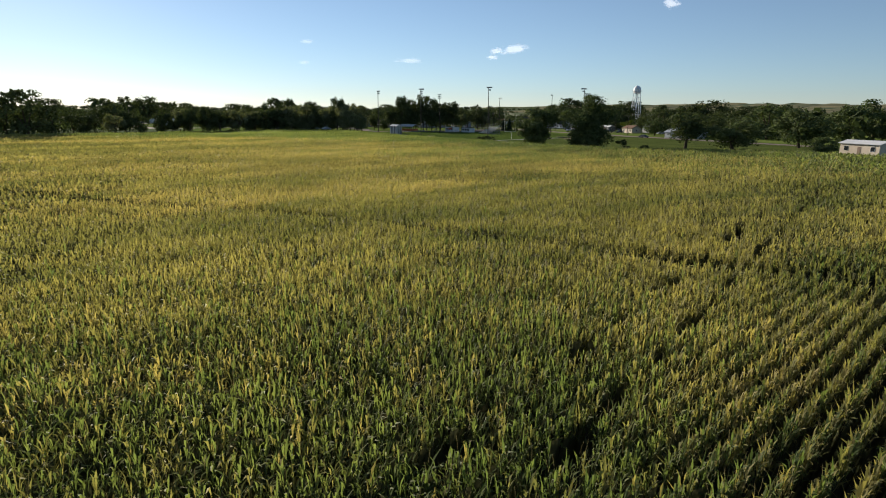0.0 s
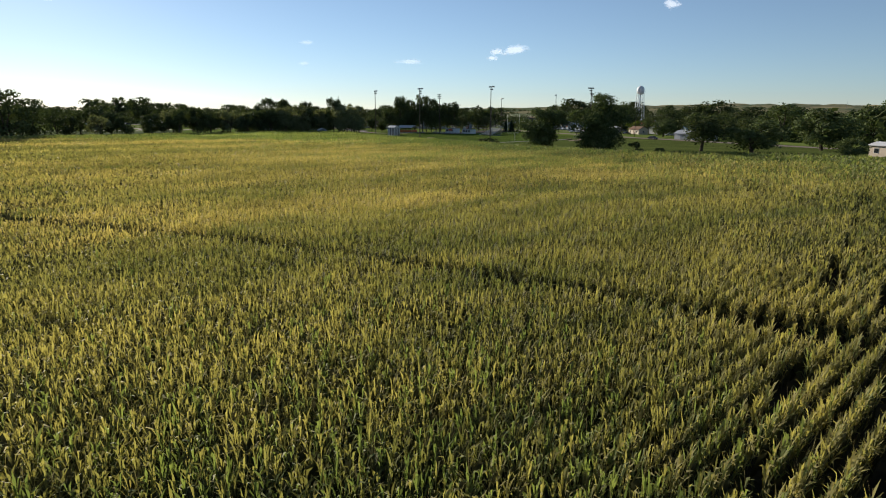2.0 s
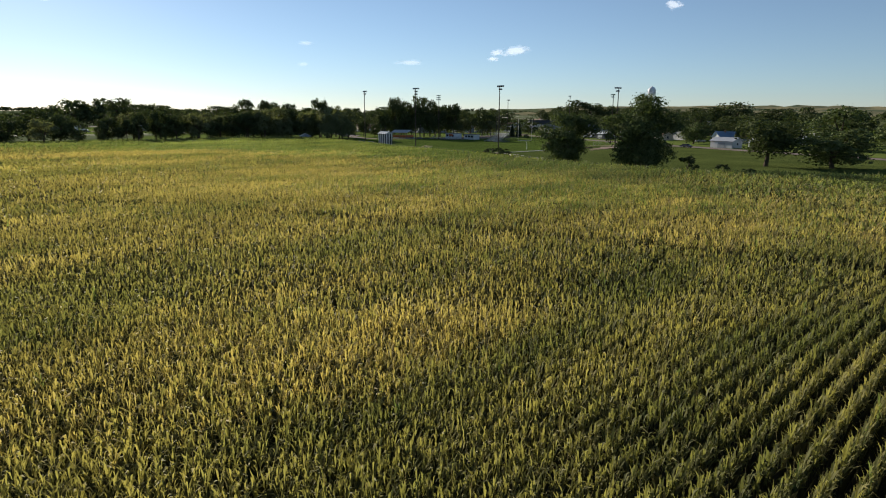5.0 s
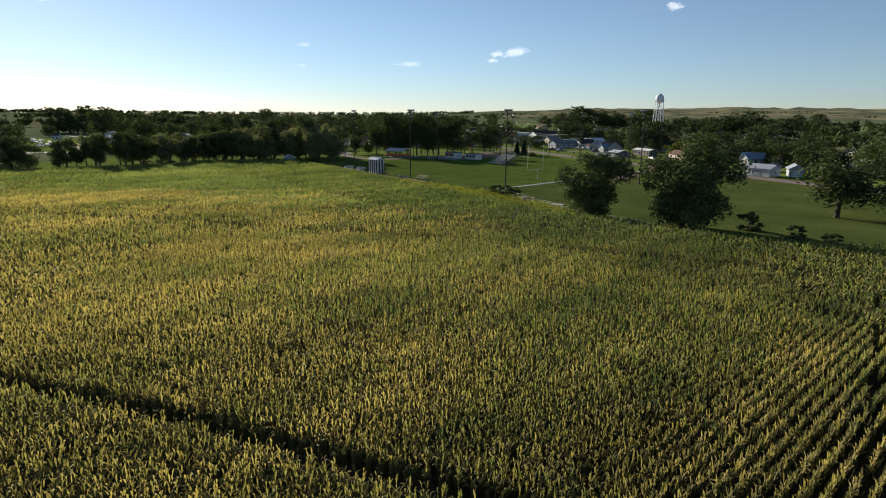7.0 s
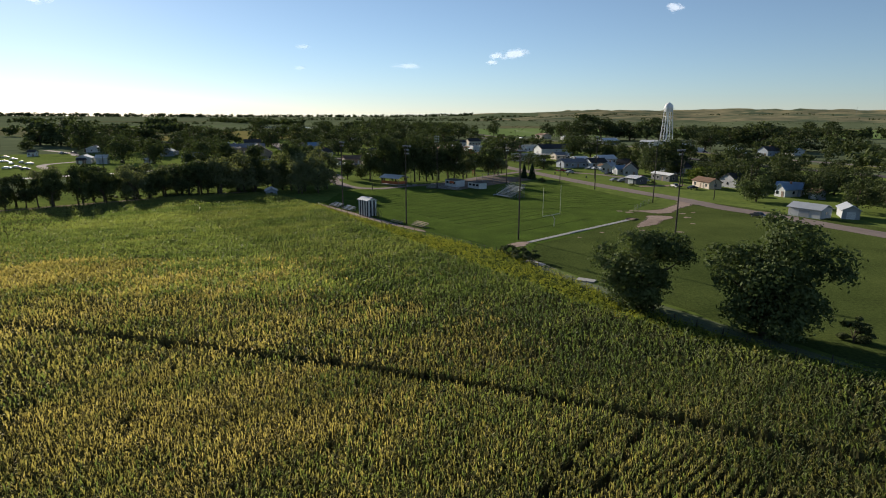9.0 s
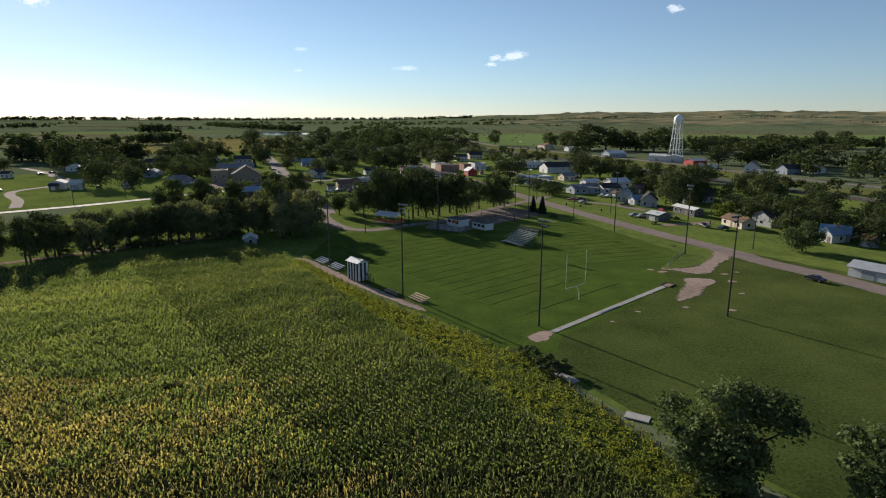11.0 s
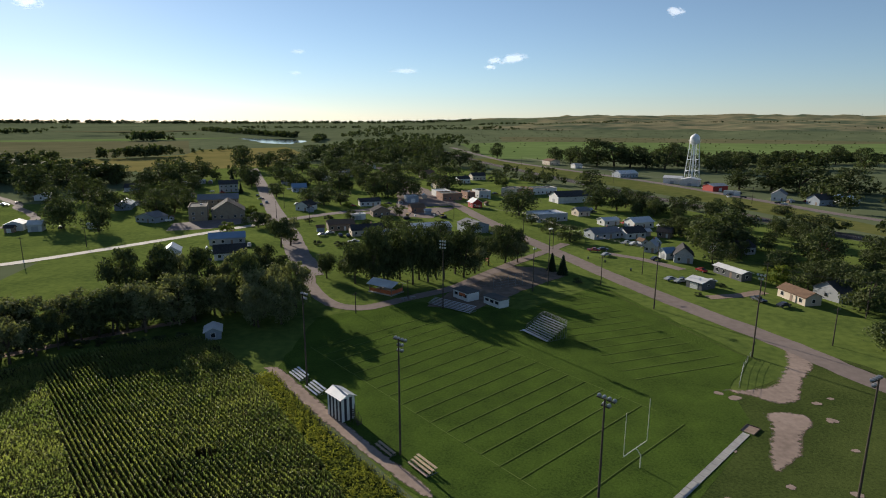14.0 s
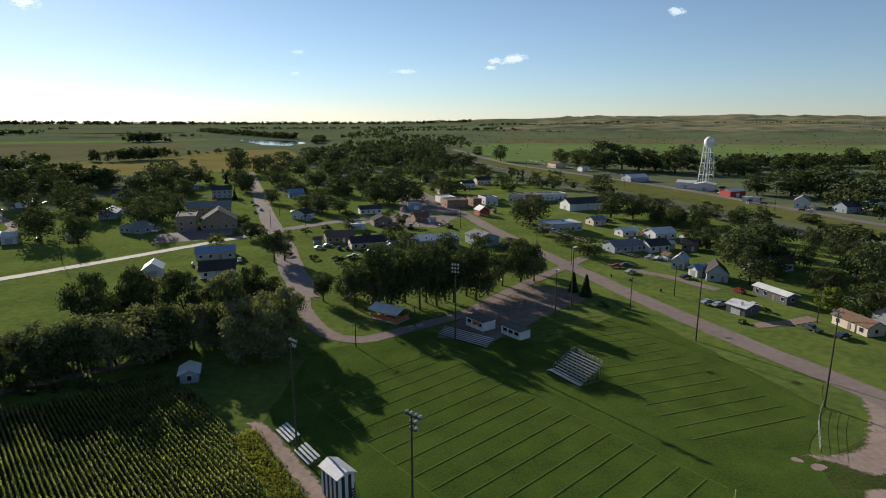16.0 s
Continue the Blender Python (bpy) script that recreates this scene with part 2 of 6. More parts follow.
# ---- mesh helpers ----
def mesh_object(name, verts, faces, materials, parent=None, label="", midx=None, smooth=False):
    me = bpy.data.meshes.new(name)
    me.from_pydata(verts, [], faces)
    for m_ in (materials if isinstance(materials, (list, tuple)) else [materials]):
        me.materials.append(m_)
    if midx is not None:
        me.polygons.foreach_set("material_index", midx)
    if smooth:
        me.polygons.foreach_set("use_smooth", [True] * len(me.polygons))
    me.update()
    ob = new(name, me)
    if parent:
        ob.parent = parent
    if label:
        ob["label"] = label
    return ob


def quads_object(name, V, materials, midx=None, kind="stuff", label="", category=""):
    """V: (n, 4, 3) corners of quads, joined into one mesh quickly."""
    n = len(V)
    me = bpy.data.meshes.new(name)
    me.vertices.add(4 * n)
    me.vertices.foreach_set("co", V.reshape(-1).astype(np.float32))
    me.loops.add(4 * n)
    me.loops.foreach_set("vertex_index", np.arange(4 * n, dtype=np.int32))
    me.polygons.add(n)
    me.polygons.foreach_set("loop_start", np.arange(0, 4 * n, 4, dtype=np.int32))
    me.polygons.foreach_set("loop_total", np.full(n, 4, dtype=np.int32))
    for m_ in materials:
        me.materials.append(m_)
    if midx is not None:
        me.polygons.foreach_set("material_index", midx.astype(np.int32))
    me.update(calc_edges=True)
    return me


def part(name, bm, material, parent=None, label=""):
    me = bpy.data.meshes.new(name)
    bm.to_mesh(me)
    bm.free()
    me.materials.append(material)
    ob = new(name, me)
    if parent:
        ob.parent = parent
    if label:
        ob["label"] = label
    return ob


def box(bm, c, s, rz=0.0, rx=0.0, ry=0.0):
    m_ = Matrix.LocRotScale(c, Euler((rx, ry, rz)), s)
    return bmesh.ops.create_cube(bm, size=1, matrix=m_)


def rod(bm, a, b, r0, r1=None, seg=8):
    a, b = Vector(a), Vector(b)
    d = b - a
    m_ = Matrix.Translation((a + b) / 2) @ d.to_track_quat("Z", "Y").to_matrix().to_4x4()
    bmesh.ops.create_cone(bm, cap_ends=True, segments=seg, radius1=r0, radius2=r0 if r1 is None else r1, depth=d.length, matrix=m_)


def empty(name, x, y, z=0.0, rz=0.0):
    ob = new(name)
    ob.matrix_basis = pose(x, y, z, 0, 0, rz)
    return ob


def sheet(name, pts, material, z, label="", thick=0.0, category=""):
    """A flat sheet laid on the ground, with a jittered outline where it is natural."""
    vs = [(x, y, z) for x, y in pts]
    ob = mesh_object(name, vs, [tuple(range(len(vs)))], material)
    return tagged(ob, label or name.replace("_", " "), category, kind="structure")


def ragged(pts, step=2.0, amp=0.5, seed=1):
    """The outline pts, cut into short steps and roughened."""
    rnd = random.Random(seed)
    out = []
    for (x0, y0), (x1, y1) in zip(pts, pts[1:] + pts[:1]):
        d = math.hypot(x1 - x0, y1 - y0)
        k = max(1, int(d / step))
        for i in range(k):
            q = i / k
            out.append((x0 + (x1 - x0) * q + rnd.uniform(-amp, amp), y0 + (y1 - y0) * q + rnd.uniform(-amp, amp)))
    return out


def blob(pts, seed=1, amp=0.35):
    """The closed outline pts, rounded, with uneven edges at three sizes."""
    line = smooth_line(list(pts) + [pts[0]], 0.5)[:-1]
    cx, cy = sum(p.x for p in line) / len(line), sum(p.y for p in line) / len(line)
    out = []
    for p in line:
        d = Vector((p.x - cx, p.y - cy, 0)).normalized()
        k = noise.noise((p.x * 0.35, p.y * 0.35, seed)) * 1.6 + noise.noise((p.x * 1.1, p.y * 1.1, seed)) * 0.9 + noise.noise((p.x * 3.1, p.y * 3.1, seed)) * 0.5
        out.append((p.x + d.x * k * amp, p.y + d.y * k * amp))
    return out


def inside(x, y, poly):
    ok = np.zeros(x.shape, bool)
    for (x0, y0), (x1, y1) in zip(poly, poly[1:] + poly[:1]):
        c = (y0 > y) != (y1 > y)
        with np.errstate(divide="ignore", invalid="ignore"):
            ok ^= c & (x < (x1 - x0) * (y - y0) / (y1 - y0) + x0)
    return ok


def worn_patch(name, pts, z, label, seed=1, rim=1.0):
    """Bare ground that thins into the grass: the wear falls from one inside to nothing beyond the rim."""
    line = np.array(blob(pts, seed, 0.3))
    cell = max(0.25, rim * 0.4)
    xs = np.arange(line[:, 0].min() - rim - cell, line[:, 0].max() + rim + cell, cell)
    ys = np.arange(line[:, 1].min() - rim - cell, line[:, 1].max() + rim + cell, cell)
    X, Y = np.meshgrid(xs, ys)
    far = np.sqrt(((X[..., None] - line[:, 0]) ** 2 + (Y[..., None] - line[:, 1]) ** 2).min(-1))
    wear = np.clip(0.5 + np.where(inside(X, Y, [tuple(p) for p in line]), far, -far) / (2 * rim), 0, 1)
    w = len(xs)
    fs = []
    for i in range(len(ys) - 1):
        for j in range(w - 1):
            if wear[i:i + 2, j:j + 2].max() > 0.02:
                fs.append((i * w + j, i * w + j + 1, (i + 1) * w + j + 1, (i + 1) * w + j))
    used = sorted({v for f in fs for v in f})
    at = {v: k for k, v in enumerate(used)}
    ob = mesh_object(name, [(X.flat[v], Y.flat[v], z) for v in used], [tuple(at[v] for v in f) for f in fs], M["wear"])
    att = ob.data.attributes.new("wear", "FLOAT", "POINT")
    att.data.foreach_set("value", [wear.flat[v] for v in used])
    return tagged(ob, label, "dirt", kind="structure")


def smooth_line(pts, step=4.0):
    """Points along a rounded line through pts."""
    P_ = [Vector((*p, 0)) for p in pts]
    out = []
    for i in range(len(P_) - 1):
        p0, p1, p2, p3 = P_[max(i - 1, 0)], P_[i], P_[i + 1], P_[min(i + 2, len(P_) - 1)]
        k = max(1, int((p2 - p1).length / step))
        for j in range(k):
            q = j / k
            out.append(0.5 * ((2 * p1) + (p2 - p0) * q + (2 * p0 - 5 * p1 + 4 * p2 - p3) * q * q + (3 * p1 - p0 - 3 * p2 + p3) * q ** 3))
    out.append(P_[-1])
    return out


ROADS = []


def ribbon(name, pts, width, material, z, label="", rough=0.25, seed=3):
    """A road or path along pts, with slightly uneven edges."""
    rnd = random.Random(seed)
    line = smooth_line(pts, 3.0 if width < 12 else 10.0)
    if width > 2:
        ROADS.extend((p.x, p.y, width / 2) for p in line[::2])
    vs, fs = [], []
    for i, p in enumerate(line):
        d = (line[min(i + 1, len(line) - 1)] - line[max(i - 1, 0)]).normalized()
        nrm = Vector((-d.y, d.x, 0))
        w0, w1 = width / 2 + rnd.uniform(-rough, rough), width / 2 + rnd.uniform(-rough, rough)
        vs += [(*(p + nrm * w0).xy, z), (*(p - nrm * w1).xy, z)]
        if i:
            k = 2 * i
            fs.append((k - 2, k - 1, k + 1, k))
    return tagged(mesh_object(name, vs, fs, material), label or name.replace("_", " "), kind="structure")


# ---- ground ----
FENCE = [(-40, 293), (-23, 268), (-9.7, 251), (0.8, 239), (9.2, 228.6), (16, 219.5), (27, 194), (37, 178), (50, 166), (92, 148), (140, 120)]


def hill(x, y):
    """Height of the ground: flat to beyond the town, rising far off to low hills sized to fit the horizon in the
    camera's view.
    """
    dx, dy = x, y - 100
    r = math.hypot(dx, dy)
    if r < 1900:
        return 0.0
    az = math.degrees(math.atan2(dx, dy))
    right = 1 / (1 + math.exp(-(az - 6) / 4))
    q = min(1, (r - 1900) / 2800)
    w = noise.noise((x * 0.0016, y * 0.0016, 3.1)) + 0.5 * noise.noise((x * 0.005, y * 0.005, 8.0)) + 0.9 * (0.5 - abs(noise.noise((x * 0.0032, y * 0.0075, 5.0)))) + 0.35 * noise.noise((x * 0.011, y * 0.011, 2.0))
    return q * (25 + right * 43) + right * q ** 0.6 * 30 * w + (1 - right) * 3 * w * q


rings = [0, 60, 150, 300, 500, 750, 1050, 1400, 1700, 1900] + [1900 + 2800 * i / 80 for i in range(1, 81)] + [4780]
seg = 400
gv, gf = [(0, 100, 0)], []
for i, r in enumerate(rings[1:]):
    for j in range(seg):
        a = 2 * math.pi * j / seg
        x, y = r * math.sin(a), 100 + r * math.cos(a)
        gv.append((x, y, hill(x, y) if r < 4780 else hill(x, y) - 60))
for j in range(seg):
    gf.append((0, 1 + (j + 1) % seg, 1 + j))
for i in range(len(rings) - 2):
    for j in range(seg):
        a, b = 1 + i * seg + j, 1 + i * seg + (j + 1) % seg
        gf.append((a, b, b + seg, a + seg))
dry = []
for f_ in gf:
    cx, cy = sum(gv[i][0] for i in f_) / len(f_), sum(gv[i][1] for i in f_) / len(f_)
    far_, az_ = math.hypot(cx, cy - 100), math.degrees(math.atan2(cx, cy - 100))
    dry.append(1 if far_ > 2500 and 8 + 10 * noise.noise((cx * 0.002, cy * 0.002, 1)) < az_ < 120 else 0)
tagged(mesh_object("ground", gv, gf, [M["ground"], M["hill_grass"]], midx=dry, smooth=True), "green grassland reaching low rolling hills", "ground", kind="structure")


# ---- corn ----
CORN_EDGE = [(-44, 291), (-27, 265), (-15.5, 246), (-7.5, 233), (-1.5, 222.5), (4.5, 213.5), (19, 190), (32.5, 173), (48, 161), (90, 144), (138, 118), (138, -25), (-235, -25), (-235, 140), (-166, 228), (-129, 268), (-88, 302), (-66, 313), (-57, 308)]
ROW, HEAD = radians(42.8), radians(-48.0)
PIVOT, RINGS = (-133.0, -205.0), (284.0, 335.0, 390.0, 231.0)
# wheel tracks: a point on each, and how far it runs back and on
TRACKS = ((4.9, 20.9, -14, 84), (9.4, 22.4, -16, 66), (23.2, 104.6, -26, 40), (26.4, 103.4, -26, 40), (3.2, 132.2, -18, 24), (-1.4, 130.9, -18, 24))


def lumps(x, y, s, seed):
    """Cheap smooth noise in -1..1."""
    r = np.random.RandomState(seed)
    v = np.zeros_like(x)
    for k in range(7):
        a, f, ph = r.uniform(0, 6.28), s * r.uniform(0.5, 1.8), r.uniform(0, 6.28)
        v += np.sin((x * math.cos(a) + y * math.sin(a)) * f + ph)
    return v / 3.0


def stand(step, zone, seed):
    """Foot points of plants in rows, step metres apart, where zone(x, y) holds."""
    r = np.random.RandomState(seed)
    out = []
    for ang, head in ((ROW, False), (HEAD, True)):
        u = np.arange(-420, 420, step)
        v = np.arange(-420, 420, 0.762)
        U, Vv = np.meshgrid(u, v)
        U = U + r.uniform(-0.35, 0.35, U.shape) * step
        Vv = Vv + r.normal(0, 0.03, Vv.shape)
        c, s = math.cos(ang), math.sin(ang)
        x, y = U * c - Vv * s, U * s + Vv * c
        keep = zone(x, y)
        x, y = x[keep], y[keep]
        keep = ((x * 0.792 + y * 0.610) > 107) == head
        x, y = x[keep], y[keep]
        keep = inside(x, y, CORN_EDGE)
        x, y = x[keep], y[keep]
        rr = np.hypot(x - PIVOT[0], y - PIVOT[1])
        wob = 0.35 * np.sin(0.35 * x) + 0.25 * np.sin(0.9 * x + 1)
        keep = np.ones(x.shape, bool)
        for q in RINGS:
            keep &= np.abs(rr - q - wob * 0.3) > 0.74
        for px, py, s0, s1 in TRACKS:
            a = radians(53.2)
            dx, dy = x - px, y - py
            along, across = dx * math.cos(a) + dy * math.sin(a), -dx * math.sin(a) + dy * math.cos(a)
            keep &= ~((np.abs(across + 0.15 * np.sin(along * 0.5)) < 0.22) & (along > s0) & (along < s1) & (np.sin(along * 1.5 + px) + np.sin(along * 0.63) > -0.35))
        g = lumps(x, y, 0.9, 5) + 0.6 * lumps(x, y, 0.22, 6)
        keep &= g < 1.95
        keep &= r.uniform(0, 1, x.shape) > 0.04
        out.append(np.stack([x[keep], y[keep]], 1))
    return np.concatenate(out)


def corn_leaves(P_, n_leaf, width, length, mass, seed):
    """Pointed leaves that rise from each stalk, arch and droop, over a low mass of leaves along the row, coloured dark
    as the shaded inside of the stand.
    """
    r = np.random.RandomState(seed)
    n = len(P_)
    tall = 2.12 + 0.16 * lumps(P_[:, 0], P_[:, 1], 0.12, 9) + 0.10 * lumps(P_[:, 0], P_[:, 1], 0.7, 10) + r.normal(0, 0.08, n)
    tall = np.clip(tall, 1.5, 2.7)
    row = np.where(P_[:, 0] * 0.792 + P_[:, 1] * 0.610 > 107, HEAD, ROW)
    plane = r.uniform(0, math.pi, n)
    V = []
    for k in range(n_leaf):
        q = (k + 0.5) / n_leaf
        h0 = tall * (0.34 + 0.46 * q) + r.uniform(-0.06, 0.06, n)
        az = plane + math.pi * k + r.normal(0, 0.6, n)
        L = length * r.uniform(0.7, 1.25, n) * (1.1 - 0.3 * q)
        ca, sa = 1.25 * np.cos(az), 0.72 * np.sin(az)
        d = np.stack([ca * np.cos(row) - sa * np.sin(row), ca * np.sin(row) + sa * np.cos(row)], 1)
        side = np.stack([-np.sin(az + row), np.cos(az + row)], 1)
        reach = r.uniform(0.22, 0.54, n) * (1.12 - 0.45 * q)
        rise = r.uniform(0.40, 0.62, n) * (0.85 + 0.3 * q)
        tip = rise + r.uniform(-0.34, 0.30, n) + 0.16 * q
        W = width * r.uniform(0.35, 0.65, n)
        base = np.concatenate([P_ + d * 0.02, h0[:, None]], 1)
        mid = np.concatenate([P_ + d * (L * reach * 0.55)[:, None], (h0 + L * rise)[:, None]], 1)
        end = np.concatenate([P_ + d * (L * reach * 1.35)[:, None], (h0 + L * tip)[:, None]], 1)
        e = np.concatenate([side * W[:, None], (r.uniform(-0.6, 0.6, n) * W)[:, None]], 1)
        V.append(np.stack([base, mid - e, end, mid + e], 1))
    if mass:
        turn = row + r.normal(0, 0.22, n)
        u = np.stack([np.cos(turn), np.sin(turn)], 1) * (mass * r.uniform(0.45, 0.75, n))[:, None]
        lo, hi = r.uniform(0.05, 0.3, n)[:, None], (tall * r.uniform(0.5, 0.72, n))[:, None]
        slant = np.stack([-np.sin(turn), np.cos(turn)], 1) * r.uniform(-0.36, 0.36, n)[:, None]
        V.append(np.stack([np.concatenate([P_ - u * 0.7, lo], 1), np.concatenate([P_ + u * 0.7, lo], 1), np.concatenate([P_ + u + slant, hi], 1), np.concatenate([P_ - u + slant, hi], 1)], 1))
    return V, tall


def tassels(P_, tall, seed, w):
    r = np.random.RandomState(seed)
    n = len(P_)
    V = []
    for k in range(2):
        az = r.uniform(0, 6.28, n)
        lean = r.uniform(0.05, 0.16, n)
        d = np.stack([np.cos(az), np.sin(az)], 1)
        side = np.stack([-np.sin(az), np.cos(az)], 1) * w
        b = np.concatenate([P_, (tall * 0.9)[:, None]], 1)
        t = np.concatenate([P_ + d * lean[:, None], (tall + r.uniform(0.08, 0.3, n))[:, None]], 1)
        e = np.concatenate([side, np.zeros((n, 1))], 1)
        V.append(np.stack([b - e, b + e, t + e * 1.6, t - e * 1.6], 1))
    return V


near_zone = lambda x, y: (y > 7) & (y < 78) & (np.abs(x) < np.minimum(22, 0.8 * y + 4))
path_zone = lambda x, y: ~near_zone(x, y) & (y > 7) & (y < 165) & (np.abs(x) < 38)
head_zone = lambda x, y: (y > 190) & (y < 315) & (x > -95) & (x < 30)
mid_zone = lambda x, y: ~near_zone(x, y) & ~path_zone(x, y) & ~head_zone(x, y) & (y > 0) & (y < 205) & (np.abs(x) < np.minimum(72, 0.85 * y + 6))
far_zone = lambda x, y: ~near_zone(x, y) & ~path_zone(x, y) & ~mid_zone(x, y) & ~head_zone(x, y) & (np.abs(x) < 0.86 * y + 18)
side_zone = lambda x, y: np.abs(x) >= 0.86 * y + 18
quads, kinds = [], []
for zone, step, n_leaf, width, length, mass, tw, sd in ((near_zone, 0.20, 14, 0.058, 0.68, 0.27, 0.003, 11), (path_zone, 0.27, 7, 0.088, 0.66, 0.34, 0.004, 14), (mid_zone, 0.50, 5, 0.145, 0.80, 0.62, 0.006, 12), (head_zone, 0.38, 6, 0.20, 0.86, 0.50, 0.006, 15), (far_zone, 0.62, 3, 0.27, 0.86, 0.8, 0.010, 13), (side_zone, 2.2, 4, 0.7, 1.1, 2.4, 0.010, 16)):
    foot = stand(step, zone, sd)
    leaf_q, tall = corn_leaves(foot, n_leaf, width, length, mass, sd + 40)
    tq = tassels(foot, tall, sd + 80, tw)
    jit = np.random.RandomState(sd)
    n_ = len(foot)
    green = lumps(foot[:, 0], foot[:, 1], 0.10, 31) * 14 + foot[:, 0] * 0.6 + foot[:, 1] * 0.75 + jit.normal(0, 22, n_) > 116
    # light put into colour: rows near the start go green, without grazing sun's gold
    green |= foot[:, 1] + lumps(foot[:, 0], foot[:, 1], 0.15, 61) * 14 + jit.normal(0, 16, n_) < 16
    al, ac = foot[:, 0] * math.cos(ROW) + foot[:, 1] * math.sin(ROW), -foot[:, 0] * math.sin(ROW) + foot[:, 1] * math.cos(ROW)
    streak = lumps(al * 0.16, ac, 0.20, 51) + 0.5 * lumps(al * 0.3, ac, 0.5, 52) + jit.normal(0, 0.30, n_)
    gold = (foot[:, 0] * 0.75 + foot[:, 1] * 0.66 + jit.normal(0, 9, n_) + 9 * lumps(foot[:, 0], foot[:, 1], 0.12, 33) < 112) & (streak > np.where(foot[:, 1] > 92, 0.42, 0.8))
    for mid_line, half in ((139.5, 1.7), (145.6, 1.3)):          # two straw-gold bands along the rows
        gold |= (np.abs(ac - mid_line + 1.2 * np.sin(al * 0.11)) < half) & (al > 52) & (al < 124) & (jit.uniform(0, 1, n_) < 0.8)
    green |= foot[:, 1] + jit.normal(0, 10, n_) > 214
    gold &= foot[:, 1] < 214
    for i, q in enumerate(leaf_q):
        quads.append(q)
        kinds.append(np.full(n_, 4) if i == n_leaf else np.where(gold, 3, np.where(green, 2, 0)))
    for q in [t_[i::6] for i, t_ in enumerate(tq)][: 2 if step < 0.25 else 1]:
        quads.append(q)
        kinds.append(np.ones(len(q)))
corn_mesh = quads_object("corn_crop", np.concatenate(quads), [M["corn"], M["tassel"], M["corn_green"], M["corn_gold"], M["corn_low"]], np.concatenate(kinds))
tagged(new("corn_crop", corn_mesh), "ripening yellow-green corn standing in rows on the field", "corn", kind="stuff")
del quads, kinds
sheet("soil", CORN_EDGE, M["soil"], 0.036, "dark bare soil beneath the standing corn", category="soil")


# ---- trees ----
def leaf_cloud(r, centres, radii, n, size, flat=0.8, shell=0.0):
    """n leaf cards of about that size, on and in the lumps given; shell draws them to the outside and top."""
    k = r.choice(len(centres), n, p=radii ** 2 / np.sum(radii ** 2))
    d = r.normal(0, 1, (n, 3))
    d[:, 2] += shell * 0.7
    d /= np.linalg.norm(d, axis=1)[:, None]
    rad = radii[k] * np.abs(r.normal(0.82 + 0.08 * shell, 0.34 - 0.14 * shell, n))
    c = centres[k] + d * rad[:, None] * np.array([1, 1, flat])
    a = r.normal(0, 1, (n, 3)) * 0.55 + d
    a /= np.linalg.norm(a, axis=1)[:, None]
    b = np.cross(a, r.normal(0, 1, (n, 3)))
    b /= np.linalg.norm(b, axis=1)[:, None]
    e = np.cross(a, b)
    s = size * r.uniform(0.6, 1.35, n)[:, None]
    b, e = b * s * 0.62, e * s * 0.42
    return np.stack([c - b, c - e * 0.9 + b * 0.1, c + b, c + e * 0.9 - b * 0.1], 1)


def tree_kind(name, seed, cards, size, leaf_mat, shape="round", base=0.22, lumps_n=26, lump=1.0, given=None):
    """A tree of height 1 and width 1 over its foot: trunk with limbs, and a crown of leaf cards in lumps."""
    r = np.random.RandomState(seed)
    rnd = random.Random(seed)
    cs, rs = [], []
    for i in range(0 if given else lumps_n):
        q = rnd.uniform(0, 1)
        z = base + (1 - base) * (0.08 + 0.84 * q)
        if shape == "round":
            lim = 0.5 * math.sqrt(max(0.05, 1 - ((q - 0.45) / 0.62) ** 2))
        elif shape == "vase":
            lim = 0.5 * (0.35 + 0.75 * q if q < 0.8 else 0.95 - 1.8 * (q - 0.8))
        elif shape == "tall":
            lim = 0.46 * math.sqrt(max(0.08, 1 - ((q - 0.5) / 0.58) ** 2))
        else:
            lim = 0.5
        a = i * 2.4 + rnd.uniform(-0.5, 0.5)
        rad = lim * math.sqrt(rnd.uniform(0.15, 1)) * 0.84
        cs.append((rad * math.cos(a), rad * math.sin(a), z))
        rs.append(rnd.uniform(0.085, 0.175) * (1.15 - 0.35 * q) * lump)
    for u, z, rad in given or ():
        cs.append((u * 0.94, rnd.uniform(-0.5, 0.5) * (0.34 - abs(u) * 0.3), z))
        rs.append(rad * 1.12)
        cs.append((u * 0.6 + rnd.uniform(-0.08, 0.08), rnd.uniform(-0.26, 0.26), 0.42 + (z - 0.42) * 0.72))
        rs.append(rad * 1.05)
    cs, rs = np.array(cs), np.array(rs)
    Q = np.concatenate([leaf_cloud(r, cs, rs, int(cards * 0.82), size, 0.8, 1.0), leaf_cloud(r, cs, rs * 1.12, cards - int(cards * 0.82), size * 0.9)])
    Q[:, :, 2] = np.clip(Q[:, :, 2], max(0.01, base * 0.45), 1.06)
    crown = quads_object(name + "_crown", Q, [leaf_mat])
    bm = bmesh.new()
    fork = max(base, 0.06) + 0.12
    lean = (rnd.uniform(-0.03, 0.03), rnd.uniform(-0.03, 0.03))
    rod(bm, (0, 0, -0.01), (lean[0], lean[1], fork), 0.034, 0.022, 7)
    for i in range(8):
        c = cs[rnd.randrange(len(cs))]
        mid = (c[0] * 0.45, c[1] * 0.45, fork + (c[2] - fork) * 0.55)
        rod(bm, (lean[0], lean[1], fork - 0.05 * rnd.random()), mid, 0.017, 0.011, 5)
        rod(bm, mid, tuple(c), 0.011, 0.004, 5)
    trunk = bpy.data.meshes.new(name + "_trunk")
    bm.to_mesh(trunk)
    bm.free()
    trunk.materials.append(M["bark"])
    return trunk, crown


